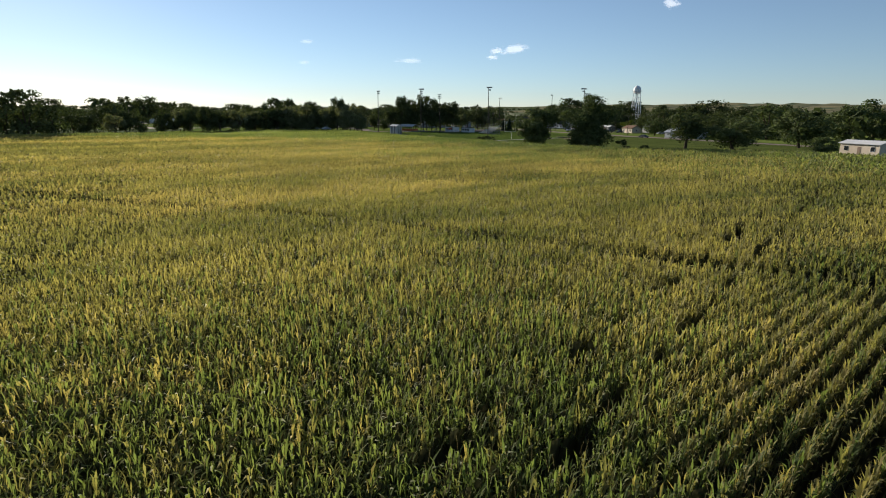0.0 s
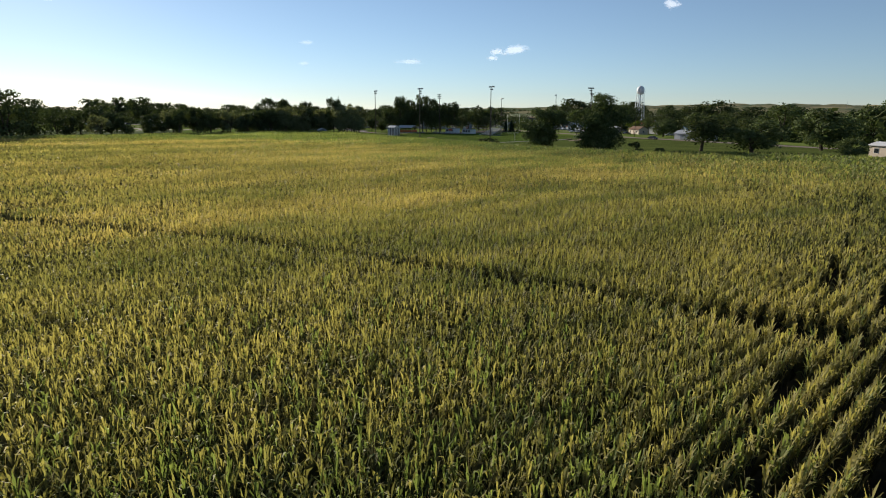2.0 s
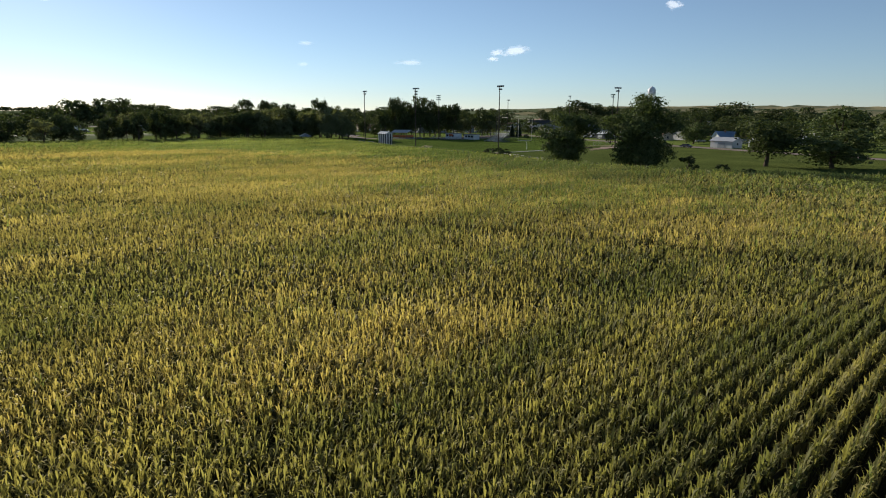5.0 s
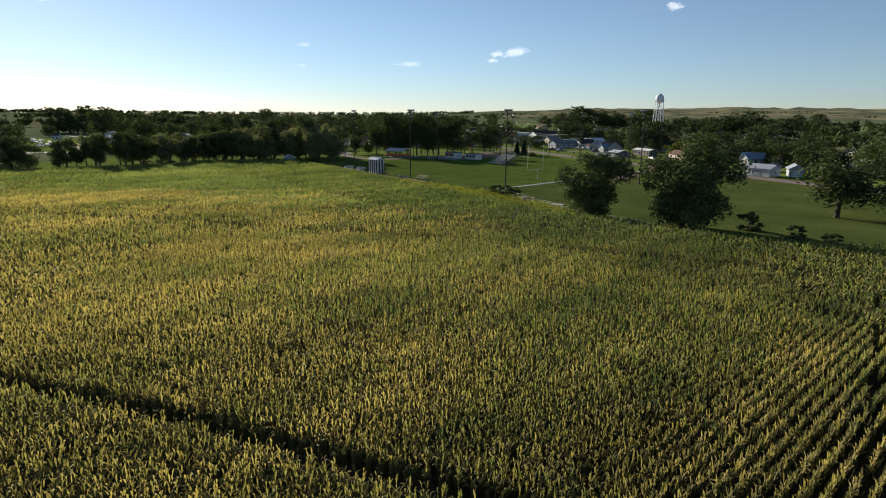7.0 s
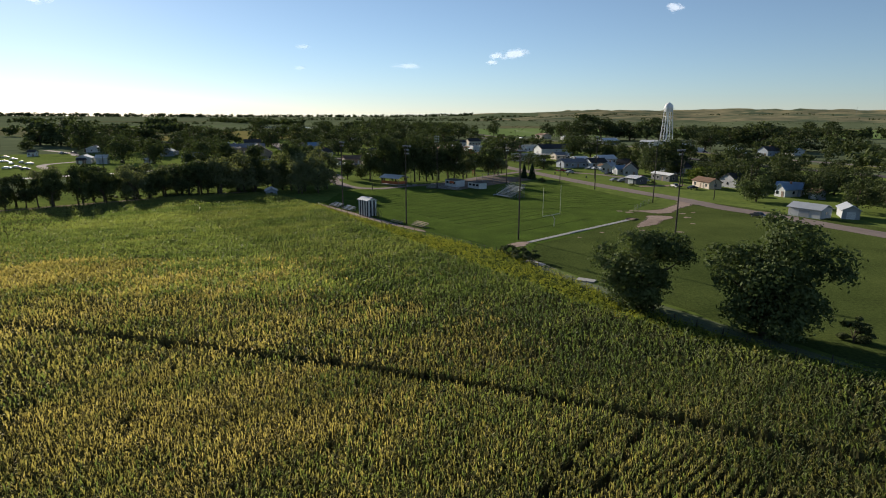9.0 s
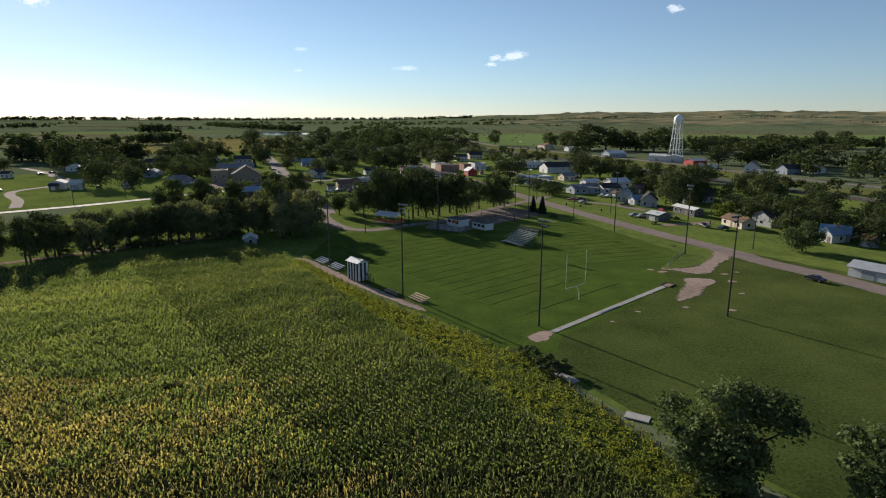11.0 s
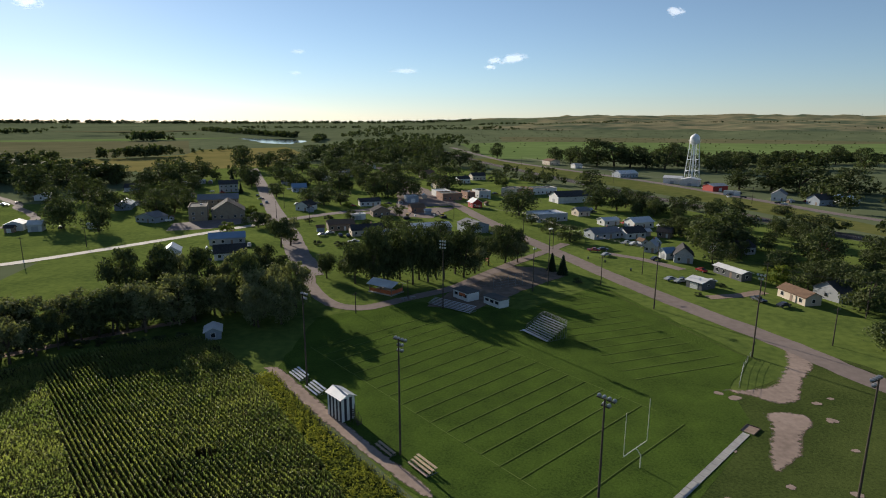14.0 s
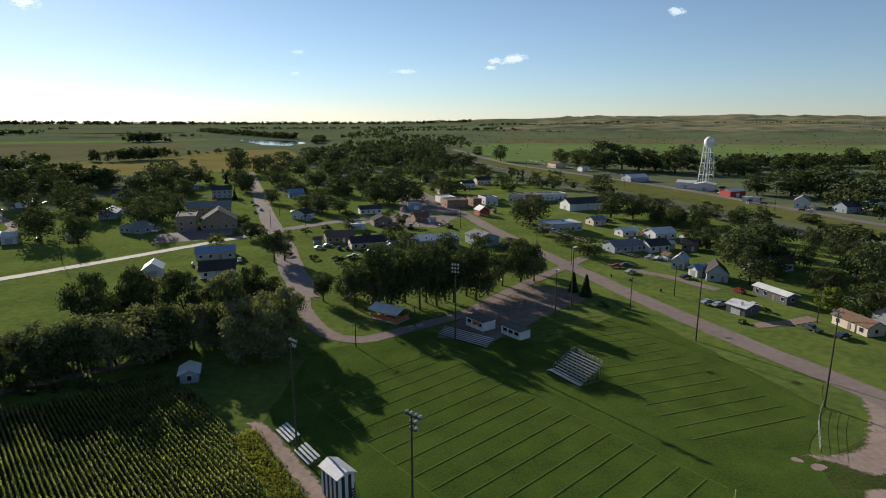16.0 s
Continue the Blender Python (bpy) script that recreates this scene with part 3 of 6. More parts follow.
def spruce_kind(name, seed, tiers, cards):
    r = np.random.RandomState(seed)
    n = cards
    q = r.uniform(0, 1, n) ** 1.4
    tier = np.floor(q * tiers) / tiers
    z = 0.06 + 0.94 * q
    rad = 0.5 * (1 - tier * 0.98) * (0.72 + 0.28 * (1 - (q * tiers) % 1)) * r.uniform(0.35, 1, n) ** 0.5
    a = r.uniform(0, 6.283, n)
    c = np.stack([rad * np.cos(a), rad * np.sin(a), z - rad * 0.25], 1)
    out = np.stack([np.cos(a), np.sin(a), np.full(n, -0.35)], 1) * 0.075
    sd = np.stack([-np.sin(a), np.cos(a), r.uniform(-0.3, 0.3, n)], 1) * 0.028
    Q = np.stack([c - out, c - sd, c + out, c + sd], 1)
    crown = quads_object(name + "_crown", Q, [M["needle"]])
    bm = bmesh.new()
    rod(bm, (0, 0, -0.01), (0, 0, 0.95), 0.03, 0.004, 6)
    trunk = bpy.data.meshes.new(name + "_trunk")
    bm.to_mesh(trunk)
    bm.free()
    trunk.materials.append(M["bark"])
    return trunk, crown


# the two big trees at the fence: lumps across, up and round, in parts of the tree's size, traced to fit the camera's
# view
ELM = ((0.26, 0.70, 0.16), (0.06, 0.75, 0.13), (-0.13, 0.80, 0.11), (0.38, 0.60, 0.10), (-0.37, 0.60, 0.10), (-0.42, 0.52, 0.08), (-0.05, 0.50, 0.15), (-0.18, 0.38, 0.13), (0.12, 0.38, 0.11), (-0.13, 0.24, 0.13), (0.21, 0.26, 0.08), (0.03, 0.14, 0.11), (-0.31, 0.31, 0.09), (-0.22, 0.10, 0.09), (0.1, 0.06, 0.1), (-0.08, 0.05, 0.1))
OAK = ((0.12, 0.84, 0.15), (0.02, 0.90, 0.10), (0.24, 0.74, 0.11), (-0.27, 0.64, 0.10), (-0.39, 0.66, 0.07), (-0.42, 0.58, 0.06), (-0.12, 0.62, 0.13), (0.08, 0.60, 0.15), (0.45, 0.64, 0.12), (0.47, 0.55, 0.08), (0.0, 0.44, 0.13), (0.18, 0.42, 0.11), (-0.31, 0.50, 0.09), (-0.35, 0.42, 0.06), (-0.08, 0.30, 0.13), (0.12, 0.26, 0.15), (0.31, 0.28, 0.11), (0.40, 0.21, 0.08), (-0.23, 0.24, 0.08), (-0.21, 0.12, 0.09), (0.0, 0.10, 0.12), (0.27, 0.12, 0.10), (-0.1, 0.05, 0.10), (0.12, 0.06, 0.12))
NEAR = [tree_kind("near", 100 + i, 3400, 0.048, M["leaf"], s, b, 28, 1.25) for i, (s, b) in enumerate((("round", 0.12), ("tall", 0.10), ("round", 0.14), ("vase", 0.26)))]
# two of these kinds take the paler leaf colour to stand in for sunlit crowns
GROVE = [tree_kind("grove", 140 + i, 3500, 0.046, M[m_], s, b, n + 6, 1.15) for i, (s, b, m_, n) in enumerate((("round", 0.26, "leaf", 16), ("tall", 0.24, "leaf_pale", 14), ("vase", 0.30, "leaf_pale", 15), ("tall", 0.20, "leaf", 18), ("round", 0.30, "leaf", 13)))]
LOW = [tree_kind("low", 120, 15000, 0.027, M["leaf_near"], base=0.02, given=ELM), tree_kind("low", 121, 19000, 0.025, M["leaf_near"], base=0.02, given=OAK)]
EAST = [tree_kind("east", 240 + i, 4500, 0.046, M["leaf_near"], s, b, 26, 1.3) for i, (s, b) in enumerate((("round", 0.0), ("round", 0.08), ("tall", 0.04)))]
PALE = [tree_kind("pale", 130 + i, 4200, 0.046, M["leaf_pale"], s, 0.14, 26, 1.25) for i, s in enumerate(("round", "tall"))]
MID = [tree_kind("mid", 160 + i, 1900, 0.058, M["leaf"], s, b, 24, 1.4) for i, (s, b) in enumerate((("round", 0.06), ("tall", 0.05), ("round", 0.10), ("vase", 0.12), ("round", 0.03)))]
LIME = [tree_kind("lime", 180, 2200, 0.056, M["leaf_lime"], "round", 0.08, 16)]
FAR = [tree_kind("far", 200 + i, 800, 0.105, M["leaf"], s, 0.04, 20, 1.4) for i, s in enumerate(("round", "tall", "round", "round"))]
BUSH = [tree_kind("bush", 230 + i, 1500, 0.09, M["leaf"], "round", 0.0, 14) for i in range(2)]
SPRUCE = spruce_kind("spruce", 250, 11, 2200)
tree_rnd = random.Random(77)


TREES_AT = []


def plant(kind, x, y, h, w, label, group, name="tree", category="tree", turn=None):
    trunk, crown = kind
    TREES_AT.append((x, y, w))
    ob = empty(name, x, y, 0, tree_rnd.uniform(0, 360) if turn is None else turn)
    for nm, me in (("trunk", trunk), ("crown", crown)):
        c = new(nm, me)
        c.parent = ob
        c.scale = (w * 1.08, w * 1.08, h)
    return tagged(ob, label, category, group)


def grove(rows, kinds, label, group, name="tree", category="tree", thick=False):
    if thick:          # a close stand: narrower trees of uneven height, two to a place
        rows = [(x + tree_rnd.uniform(-1, 1) + 3.4 * k, y + tree_rnd.uniform(-2, 2) + 5.5 * k, h * (0.98 - 0.24 * k) * tree_rnd.uniform(0.85, 1.08), w * tree_rnd.uniform(0.66, 0.84)) for x, y, h, w in rows for k in (0, 1)]
    for x, y, h, w in rows:
        plant(tree_rnd.choice(kinds), x, y, h, w, label, group, name, category)

grove([(-103, 321, 10.1, 14.0), (-95, 320, 11.7, 13.9), (-86, 319, 14.3, 13.8), (-80, 321, 15.7, 14.0), (-75, 324, 14.2, 14.3), (-71, 329, 14.3, 13.5), (-66, 331, 12.0, 12.4), (-59, 333, 17.9, 13.2), (-52, 329, 14.8, 13.5), (-95, 341, 17.6, 14.9), (-87, 345, 18.1, 13.7), (-76, 349, 16.3, 14.1), (-67, 354, 16.5, 14.5), (-60, 359, 14.9, 14.1), (-72, 424, 15.5, 15.6), (-97, 470, 9.3, 11.3)],
      GROVE + PALE[:1], "tall leafy dark green tree in the grove", "grove trees", thick=True)
grove([(-42, 372, 10.2, 10.3), (-31, 365, 16.9, 12.4), (-26, 364, 20.4, 14.3), (-20, 366, 20.6, 13.6), (-13, 365, 20.8, 13.4), (-8, 369, 20.8, 13.9), (-1, 372, 18.4, 15.5), (6, 375, 16.4, 13.4), (12, 384, 14.2, 10.6), (22, 395, 17.0, 11.5), (27, 398, 10.4, 10.2), (26, 451, 4.7, 12.1)],
      NEAR + GROVE[:2], "large shady dark green tree in the park", "park trees", thick=True)
grove([(43, 511, 16.5, 22.3), (46, 482, 5.2, 8.5), (52, 460, 7.2, 10.5), (57, 437, 7.8, 12.5), (94, 534, 15.3, 19.9), (106, 530, 14.1, 17.0), (121, 530, 11.8, 16.4), (133, 504, 12.2, 14.0), (106, 451, 8.2, 8.6), (113, 448, 9.4, 9.5), (119, 652, 14.1, 21.2), (113, 415, 17.2, 19.8), (125, 419, 16.8, 17.9), (102, 391, 13.1, 9.9), (183, 460, 8.5, 15.7), (139, 384, 15.6, 13.3), (126, 386, 6.8, 10.8), (122, 335, 13.0, 12.5), (169, 463, 5.9, 11.6), (169, 450, 7.2, 10.1), (201, 516, 4.8, 12.6)],
      MID, "leafy green yard tree among the houses", "street trees")
grove([(237, 641, 15.9, 25.1), (257, 631, 20.2, 33.9), (271, 619, 26.1, 37.9), (288, 792, 21.0, 26.4), (324, 817, 16.6, 23.9), (362, 831, 15.7, 25.7), (388, 831, 20.5, 36.7), (420, 831, 16.9, 36.7), (490, 907, 22.9, 23.3), (310, 619, 18.0, 32.9), (473, 831, 23.0, 26.9), (248, 830, 26.5, 35.4), (232, 844, 20.9, 36.1), (218, 859, 25.1, 38.2), (204, 874, 26.9, 39.0), (184, 874, 32.0, 37.7), (161, 858, 23.9, 30.5), (279, 874, 27.0, 26.1), (157, 898, 23.2, 18.8), (147, 942, 21.1, 21.4), (77, 1002, 21.3, 18.5), (55, 1128, 14.0, 16.0)],
      MID, "broad green tree beside the highway", "highway trees")
plant(EAST[1], 108.0, 305.9, 8.5, 11.0, "round dark green tree on a lawn beside the road", "street trees")
plant(LIME[0], 111.8, 364.3, 8.0, 8.5, "yellow-green yard tree beside the tan house", "street trees")
grove([(118.8, 358, 9.5, 10), (124, 352, 11, 11), (128, 364, 9, 9), (121.6, 427, 14, 16), (113, 429, 11, 11)],
      MID, "dark round yard tree among the houses", "street trees")
grove([(-286, 582, 24.2, 28.0), (-196, 470, 17.1, 17.8), (-301, 641, 19.2, 25.8), (-242, 564, 17.9, 17.9), (-206, 522, 13.4, 17.2), (-173, 461, 14.8, 13.1), (-201, 530, 11.8, 13.0), (-162, 500, 15.8, 15.5), (-229, 652, 18.4, 27.3), (-235, 699, 20.2, 28.1), (-219, 708, 16.6, 22.6), (-286, 690, 16.1, 28.5), (-312, 690, 15.1, 28.5), (-353, 699, 15.4, 29.0), (-348, 659, 17.7, 22.3), (-164, 666, 16.3, 18.2), (-217, 815, 25.8, 27.3), (-202, 857, 18.8, 27.8), (-143, 699, 18.3, 25.2), (-121, 595, 9.7, 13.9), (-119, 641, 14.2, 17.2), (-90, 564, 9.7, 14.3), (-78, 551, 11.5, 15.2), (-68, 555, 9.1, 14.0)],
      MID, "leafy green tree on a town lawn", "west town trees")
grove([(-107, 678, 16.2, 23.3)],
      MID, "leafy green tree on a town lawn", "west town trees")
grove([(-83, 641, 12.9, 19.8), (-70, 678, 16.2, 21.4), (-50, 595, 14.7, 17.8), (-40, 590, 16.8, 19.1), (-28, 590, 17.6, 20.7), (-47, 746, 12.6, 21.2), (-24, 757, 13.9, 23.7), (-5, 873, 20.5, 31.1), (21, 873, 20.5, 28.6), (3, 641, 19.3, 26.7), (35, 791, 12.5, 20.6), (51, 722, 8.6, 14.2), (-87, 746, 15.8, 23.3), (-116, 791, 18.1, 25.1), (-147, 791, 15.3, 22.8), (-82, 873, 17.9, 25.9), (-63, 960, 20.2, 29.2), (-36, 1012, 20.7, 31.2), (-136, 959, 20.1, 32.1), (-172, 959, 20.1, 32.1), (-10, 659, 8.1, 9.9), (-29, 463, 7.5, 9.0), (-20, 445, 7.6, 9.9), (-3, 440, 8.6, 12.1)],
      MID, "green tree among the town houses", "town trees")
grove([(11, 434, 9.7, 10.4), (-183, 872, 19.2, 28.5), (-98, 1012, 23.0, 38.9)],
      MID, "green tree among the town houses", "town trees")
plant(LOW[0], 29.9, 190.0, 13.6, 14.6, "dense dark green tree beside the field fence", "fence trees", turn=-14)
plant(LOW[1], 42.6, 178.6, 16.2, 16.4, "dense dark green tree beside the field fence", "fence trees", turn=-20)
grove([(77.3, 190.0, 10.7, 14.9)], NEAR[3:], "spreading tree with a forked trunk in the pasture", "pasture trees")
grove([(53, 176, 3.3, 4.3), (58, 170, 2.1, 3.1), (61, 166, 1.7, 2.6), (17, 220, 2.6, 5.0)],
      BUSH, "low dark bush in the pasture", "pasture trees")
grove([(90, 185, 8.6, 16.2), (117, 196, 12.1, 16.8), (107, 168, 4.7, 7.4), (155, 229, 14.1, 17.4), (184, 256, 16.4, 16.9), (142, 262, 14.9, 19.8), (119, 172, 1.6, 4.9)],
      EAST, "spreading dark tree at the pasture edge", "east trees")
grove([(-121, 288, 11.7, 11.0), (-115, 293, 12.2, 10.9), (-109, 295, 10.9, 9.2), (-102, 299, 12.4, 11.7), (-97, 309, 10.8, 8.7), (-92, 315, 13.5, 15.4), (-83, 325, 13.3, 19.1), (-76, 329, 10.5, 15.1), (-132, 283, 7.4, 8.6), (-126, 285, 9.3, 8.8)],
      GROVE, "tree in the row along the lane", "west row trees", thick=True)
grove([(-172, 236, 17.5, 15.6), (-163, 236, 18.0, 16.8), (-162, 248, 15.0, 12.9), (-168, 272, 12.5, 10.3), (-175, 301, 12.2, 14.2), (-166, 303, 14.7, 15.7)],
      MID, "tall dark tree at the field corner", "far west trees")
grove([(-388, 681, 25.1, 30.6), (-368, 681, 26.1, 30.6), (-358, 693, 26.6, 26.0), (-332, 681, 24.1, 25.5), (-309, 681, 21.1, 25.5), (-287, 681, 19.1, 22.9)],
      FAR, "dark tree beyond the western lawns", "far ne")


grove([(-118, 309, 9.0, 9.0), (-108, 313, 10.5, 9.5), (-99, 315, 11.5, 10.0), (-88, 317, 12.5, 9.5), (-52, 323, 11.5, 8.5)],
      GROVE, "leafy tree at the front of the grove", "grove trees")
grove([(-46.5, 325.5, 13.0, 9.5), (-53.5, 324, 12.0, 9.0), (-46, 340, 14.0, 10.0)], PALE, "pale leafy tree at the front of the grove", "grove trees")
grove([(-115 + 4.6 * i, 308 + 0.45 * i + 1.5 * math.sin(i * 2.1), 1.4 + 0.6 * math.sin(i * 1.7) ** 2, 4.2) for i in range(12)], BUSH, "dark undergrowth bush along the grove edge", "grove bushes", "bush", "bush")

# far woods, hedges and shelter belts, too many to count
wr = np.random.RandomState(5)
WQ = []


def belt(x0, y0, x1, y1, n, depth, h, lump=1.0):
    """A belt of trees between two points."""
    if math.hypot(x1 - x0, y1 - y0) > 200:
        n, depth = int(n * 2.2), depth * 0.6
    for _ in range(n):
        q = wr.uniform(0, 1)
        px, py = x0 + (x1 - x0) * q + wr.normal(0, depth), y0 + (y1 - y0) * q + wr.normal(0, depth)
        hh = h * wr.uniform(0.6, 1.15)
        ww = hh * wr.uniform(0.7, 1.1) * lump
        m_ = 7
        cs = np.stack([px + wr.uniform(-0.4, 0.4, m_) * ww, py + wr.uniform(-0.4, 0.4, m_) * ww, hill(px, py) + hh * wr.uniform(0.25, 0.85, m_)], 1)
        rs = hh * wr.uniform(0.15, 0.28, m_)
        far_off = math.hypot(px, py) > 1350
        WQ.append(leaf_cloud(wr, cs, rs, 26 if far_off else 80, hh * (0.36 if far_off else 0.22)))
def woods(xa, xb, ya, yb, n, h):
    for _ in range(n):
        px, py = wr.uniform(xa, xb), wr.uniform(ya, yb)
        belt(px, py, px, py, 1, 0.1, h)


woods(-190, 0, 900, 1450, 170, 16)
woods(-120, 60, 1350, 2000, 80, 14)
woods(-300, -150, 1900, 2500, 60, 15)
belt(-930, 2540, -690, 2230, 40, 20, 16)
belt(-690, 2230, -420, 1900, 60, 14, 17)
belt(-330, 1850, -290, 1560, 30, 8, 14)
belt(-600, 925, -500, 954, 20, 5, 14)
belt(-480, 985, -427, 1008, 12, 6, 15)
belt(-430, 1010, -392, 1072, 22, 6, 17)
belt(-400, 1109, -361, 1239, 12, 5, 8)
belt(-751, 1640, -709, 1700, 34, 16, 22)
belt(-690, 1665, -670, 1680, 3, 3, 12)
belt(-1420, 2040, -1330, 2180, 30, 8, 17)
belt(-1640, 2700, -1560, 2712, 9, 5, 14)
belt(-1000, 2030, -760, 2080, 16, 8, 8)
belt(-2700, 3500, -1500, 3900, 130, 14, 22)
belt(-1500, 3900, 200, 4150, 120, 14, 20)
belt(-3300, 2900, -2600, 3500, 70, 14, 20)
belt(-900, 2900, 100, 3050, 60, 14, 12)
belt(-300, 2700, 300, 2650, 40, 18, 12)
belt(200, 3300, 900, 3200, 60, 14, 11)
belt(900, 3150, 1700, 2700, 40, 8, 8)
belt(1500, 2350, 2200, 2050, 24, 8, 7)
belt(330, 900, 700, 930, 40, 14, 15)
belt(100, 2600, 500, 2500, 20, 10, 8)
belt(-450, 560, -330, 530, 26, 14, 13)
belt(-420, 420, -330, 400, 12, 12, 11)
belt(230, 440, 330, 420, 24, 14, 11)
belt(180, 470, 300, 400, 22, 10, 8)
belt(170, 235, 260, 330, 36, 14, 13)
belt(205, 200, 300, 240, 26, 14, 13)
wood_mesh = quads_object("far_woods", np.concatenate(WQ), [M["leaf"]])
tagged(new("far_woods", wood_mesh), "dark green woods and shelter belts far off", "woods", kind="stuff")

# scattered shrubs dotting the open range
SQ = []
for _ in range(420):
    x, y = wr.uniform(80, 1500), wr.uniform(1000, 2300)
    cs = np.array([[x, y, hill(x, y) + 0.8], [x + 1.2, y, hill(x, y) + 0.6]])
    SQ.append(leaf_cloud(wr, cs, np.array([1.3, 1.0]), 10, 1.6))
tagged(new("range_shrubs", quads_object("range_shrubs", np.concatenate(SQ), [M["leaf"]])), "small dark shrubs dotting the open range", "shrub", kind="stuff")

# ---- open land, far and near ----
sheet("hay_field", ragged([(-600, 940), (-463, 859), (-314, 790), (-200, 870), (-230, 1150), (-300, 1330), (-430, 1240), (-395, 1085), (-430, 1010)], 9, 2, 31), M["field_gold"], 0.056, "golden green hay field beyond the town", category="field")
sheet("stubble_field", [(-1400, 1500), (-1013, 1564), (-619, 1641), (-402, 1124), (-440, 1030), (-642, 970), (-1300, 900)], M["field_tan"], 0.035, "wide grey-green grazed field", category="field")
sheet("crop_field", [(-1500, 1880), (-956, 2033), (-753, 1637), (-1013, 1568), (-1450, 1520)], M["field_green"], 0.04, "bright green crop field far off", category="field")
sheet("crop_field", [(-734, 1711), (-578, 1870), (-640, 2150), (-860, 2100)], M["field_green"], 0.04, "bright green crop field by the pond woods", category="field")
sheet("stubble_field", [(-2600, 2500), (-1000, 2250), (-900, 2700), (-2400, 3000)], M["field_tan"], 7.0, "grey tan field far off", category="field")
sheet("dry_field", [(150, 1640), (900, 1500), (1500, 1700), (1200, 2300), (200, 2300)], M["field_tan"], 0.05, "dull tan range below the hills", category="field")
sheet("bright_range", [(70, 1010), (330, 960), (900, 900), (1700, 1100), (1500, 1500), (200, 1620), (40, 1500)], M["field_green"], 0.03, "bright green open range beyond the railway", category="field")
sheet("meadow", [(-330, 330), (-160, 396), (-108, 480), (-250, 560), (-420, 520)], M["lawn"], 0.025, "bright mown meadow beside the pale road", category="lawn")
sheet("town_lawn", [(-160, 396), (-150, 330), (-205, 262), (-170, 240), (-129, 280), (-88, 303), (-40, 293), (16, 219.5), (50, 166), (92, 148), (180, 160), (260, 330), (190, 440), (100, 640), (0, 900), (-260, 900), (-250, 560), (-108, 480)], M["lawn"], 0.03, "green lawns between the houses of the town", category="lawn")
sheet("pasture", ragged([(17, 221), (50, 167), (92, 149), (150, 150), (112, 270), (88, 308), (72, 291), (56, 282), (52, 268), (20, 236)], 3, 0.6, 2), M["rough_grass"], 0.05, "rough green pasture grass beyond the fence", category="grass")
sheet("weedy_strip", FENCE + CORN_EDGE[10::-1], M["rough_grass"], 0.026, "weedy grass strip between corn and fence", category="grass")
sheet("football_turf", ragged([(-40, 295), (-22, 270), (16.5, 220), (21.5, 235), (54, 268), (58, 286), (71, 302), (52, 364), (22, 338), (-12, 346), (-38, 331)], 4, 0.4, 3), M["turf"], 0.07, "mown dark green turf of the playing field", category="turf")
sheet("verge", ragged([(71, 302), (77, 312), (66, 344), (50, 392), (43, 388), (52, 364)], 3, 0.4, 4), M["lawn"], 0.075, "sunlit grass verge beside the gravel road", category="grass")
sheet("rail_verge", [(20, 1010), (180, 560), (215, 440), (330, 390), (330, 430), (230, 470), (215, 590), (70, 1010)], M["dry_grass"], 0.06, "dry yellow grass along the railway", category="grass")

# ---- roads and tracks ----
ribbon("gravel_road", [(128, 205), (107.3, 251), (98.5, 274.5), (90, 291), (83.5, 312), (76.5, 328), (68.6, 348), (57.5, 379), (47.5, 411), (36.5, 445), (20, 504), (9, 548), (-13, 625), (-40, 720), (-75, 860)], 7.6, M["gravel"], 0.11, "pinkish gravel road past the playing field")
ribbon("loop_drive", [(-50.5, 378), (-48, 368), (-44.7, 358.5), (-36, 343.5), (-26.4, 339.5), (-18, 345), (-9, 352), (2.7, 362), (17, 383), (31.7, 402.6), (46, 421), (54, 432)], 4.6, M["gravel"], 0.12, "pale gravel drive looping round the park")
ribbon("side_street", [(-49.5, 376), (-55, 394), (-62, 411), (-75.6, 452), (-92.5, 497), (-112, 550), (-143, 640), (-175, 730), (-212, 836)], 9.6, M["asphalt"], 0.115, "worn grey asphalt side street")
ribbon("pale_road", [(-420, 262), (-300, 316), (-205, 366), (-170, 394), (-150.5, 415.5), (-128, 444), (-100, 480), (-90, 492)], 5.5, M["white_road"], 0.12, "pale concrete road west of town")
ribbon("cross_street", [(-97, 488), (-84, 500), (-69.6, 515), (-44.4, 535), (-20, 547), (6, 556)], 8.0, M["asphalt"], 0.125, "grey asphalt cross street")
ribbon("field_lane", [(-240, 180), (-170, 246), (-129, 284), (-96, 312), (-74, 328)], 3.0, M["dirt"], 0.09, "pale dirt lane beside the tree row")
ribbon("drive_east", [(66, 413), (78, 402), (88, 385)], 4.5, M["gravel"], 0.10, "gravel driveway to the houses")
ribbon("west_drive", [(-330, 600), (-281, 557), (-268, 539), (-247, 519), (-226, 490), (-232, 450), (-205, 415), (-190, 392)], 5.0, M["gravel"], 0.10, "pale gravel drive to the western houses")
ribbon("drive_house", [(82, 350), (92, 352), (103, 356)], 4.0, M["dirt"], 0.10, "pale dirt driveway")
ribbon("highway", [(20, 1330), (50, 1142), (84, 960), (125, 850), (170, 740), (195, 668), (221, 569), (238, 507), (290, 400), (380, 250)], 9.0, M["asphalt"], 0.12, "grey highway beside the railway")
ribbon("railbed", [(-40, 1420), (-4, 1223), (47, 960), (92, 791), (133, 641), (168, 536), (194, 450), (260, 300), (330, 160)], 12.0, M["ballast"], 0.14, "dark ballast bed of the railway")
ribbon("rail", [(-40.8, 1420), (-4.8, 1223), (46.2, 960), (91.2, 791), (132.2, 641), (167.2, 536), (193.2, 450), (259, 300), (329, 160)], 0.35, M["steel"], 0.30, "rusty steel rail", rough=0)
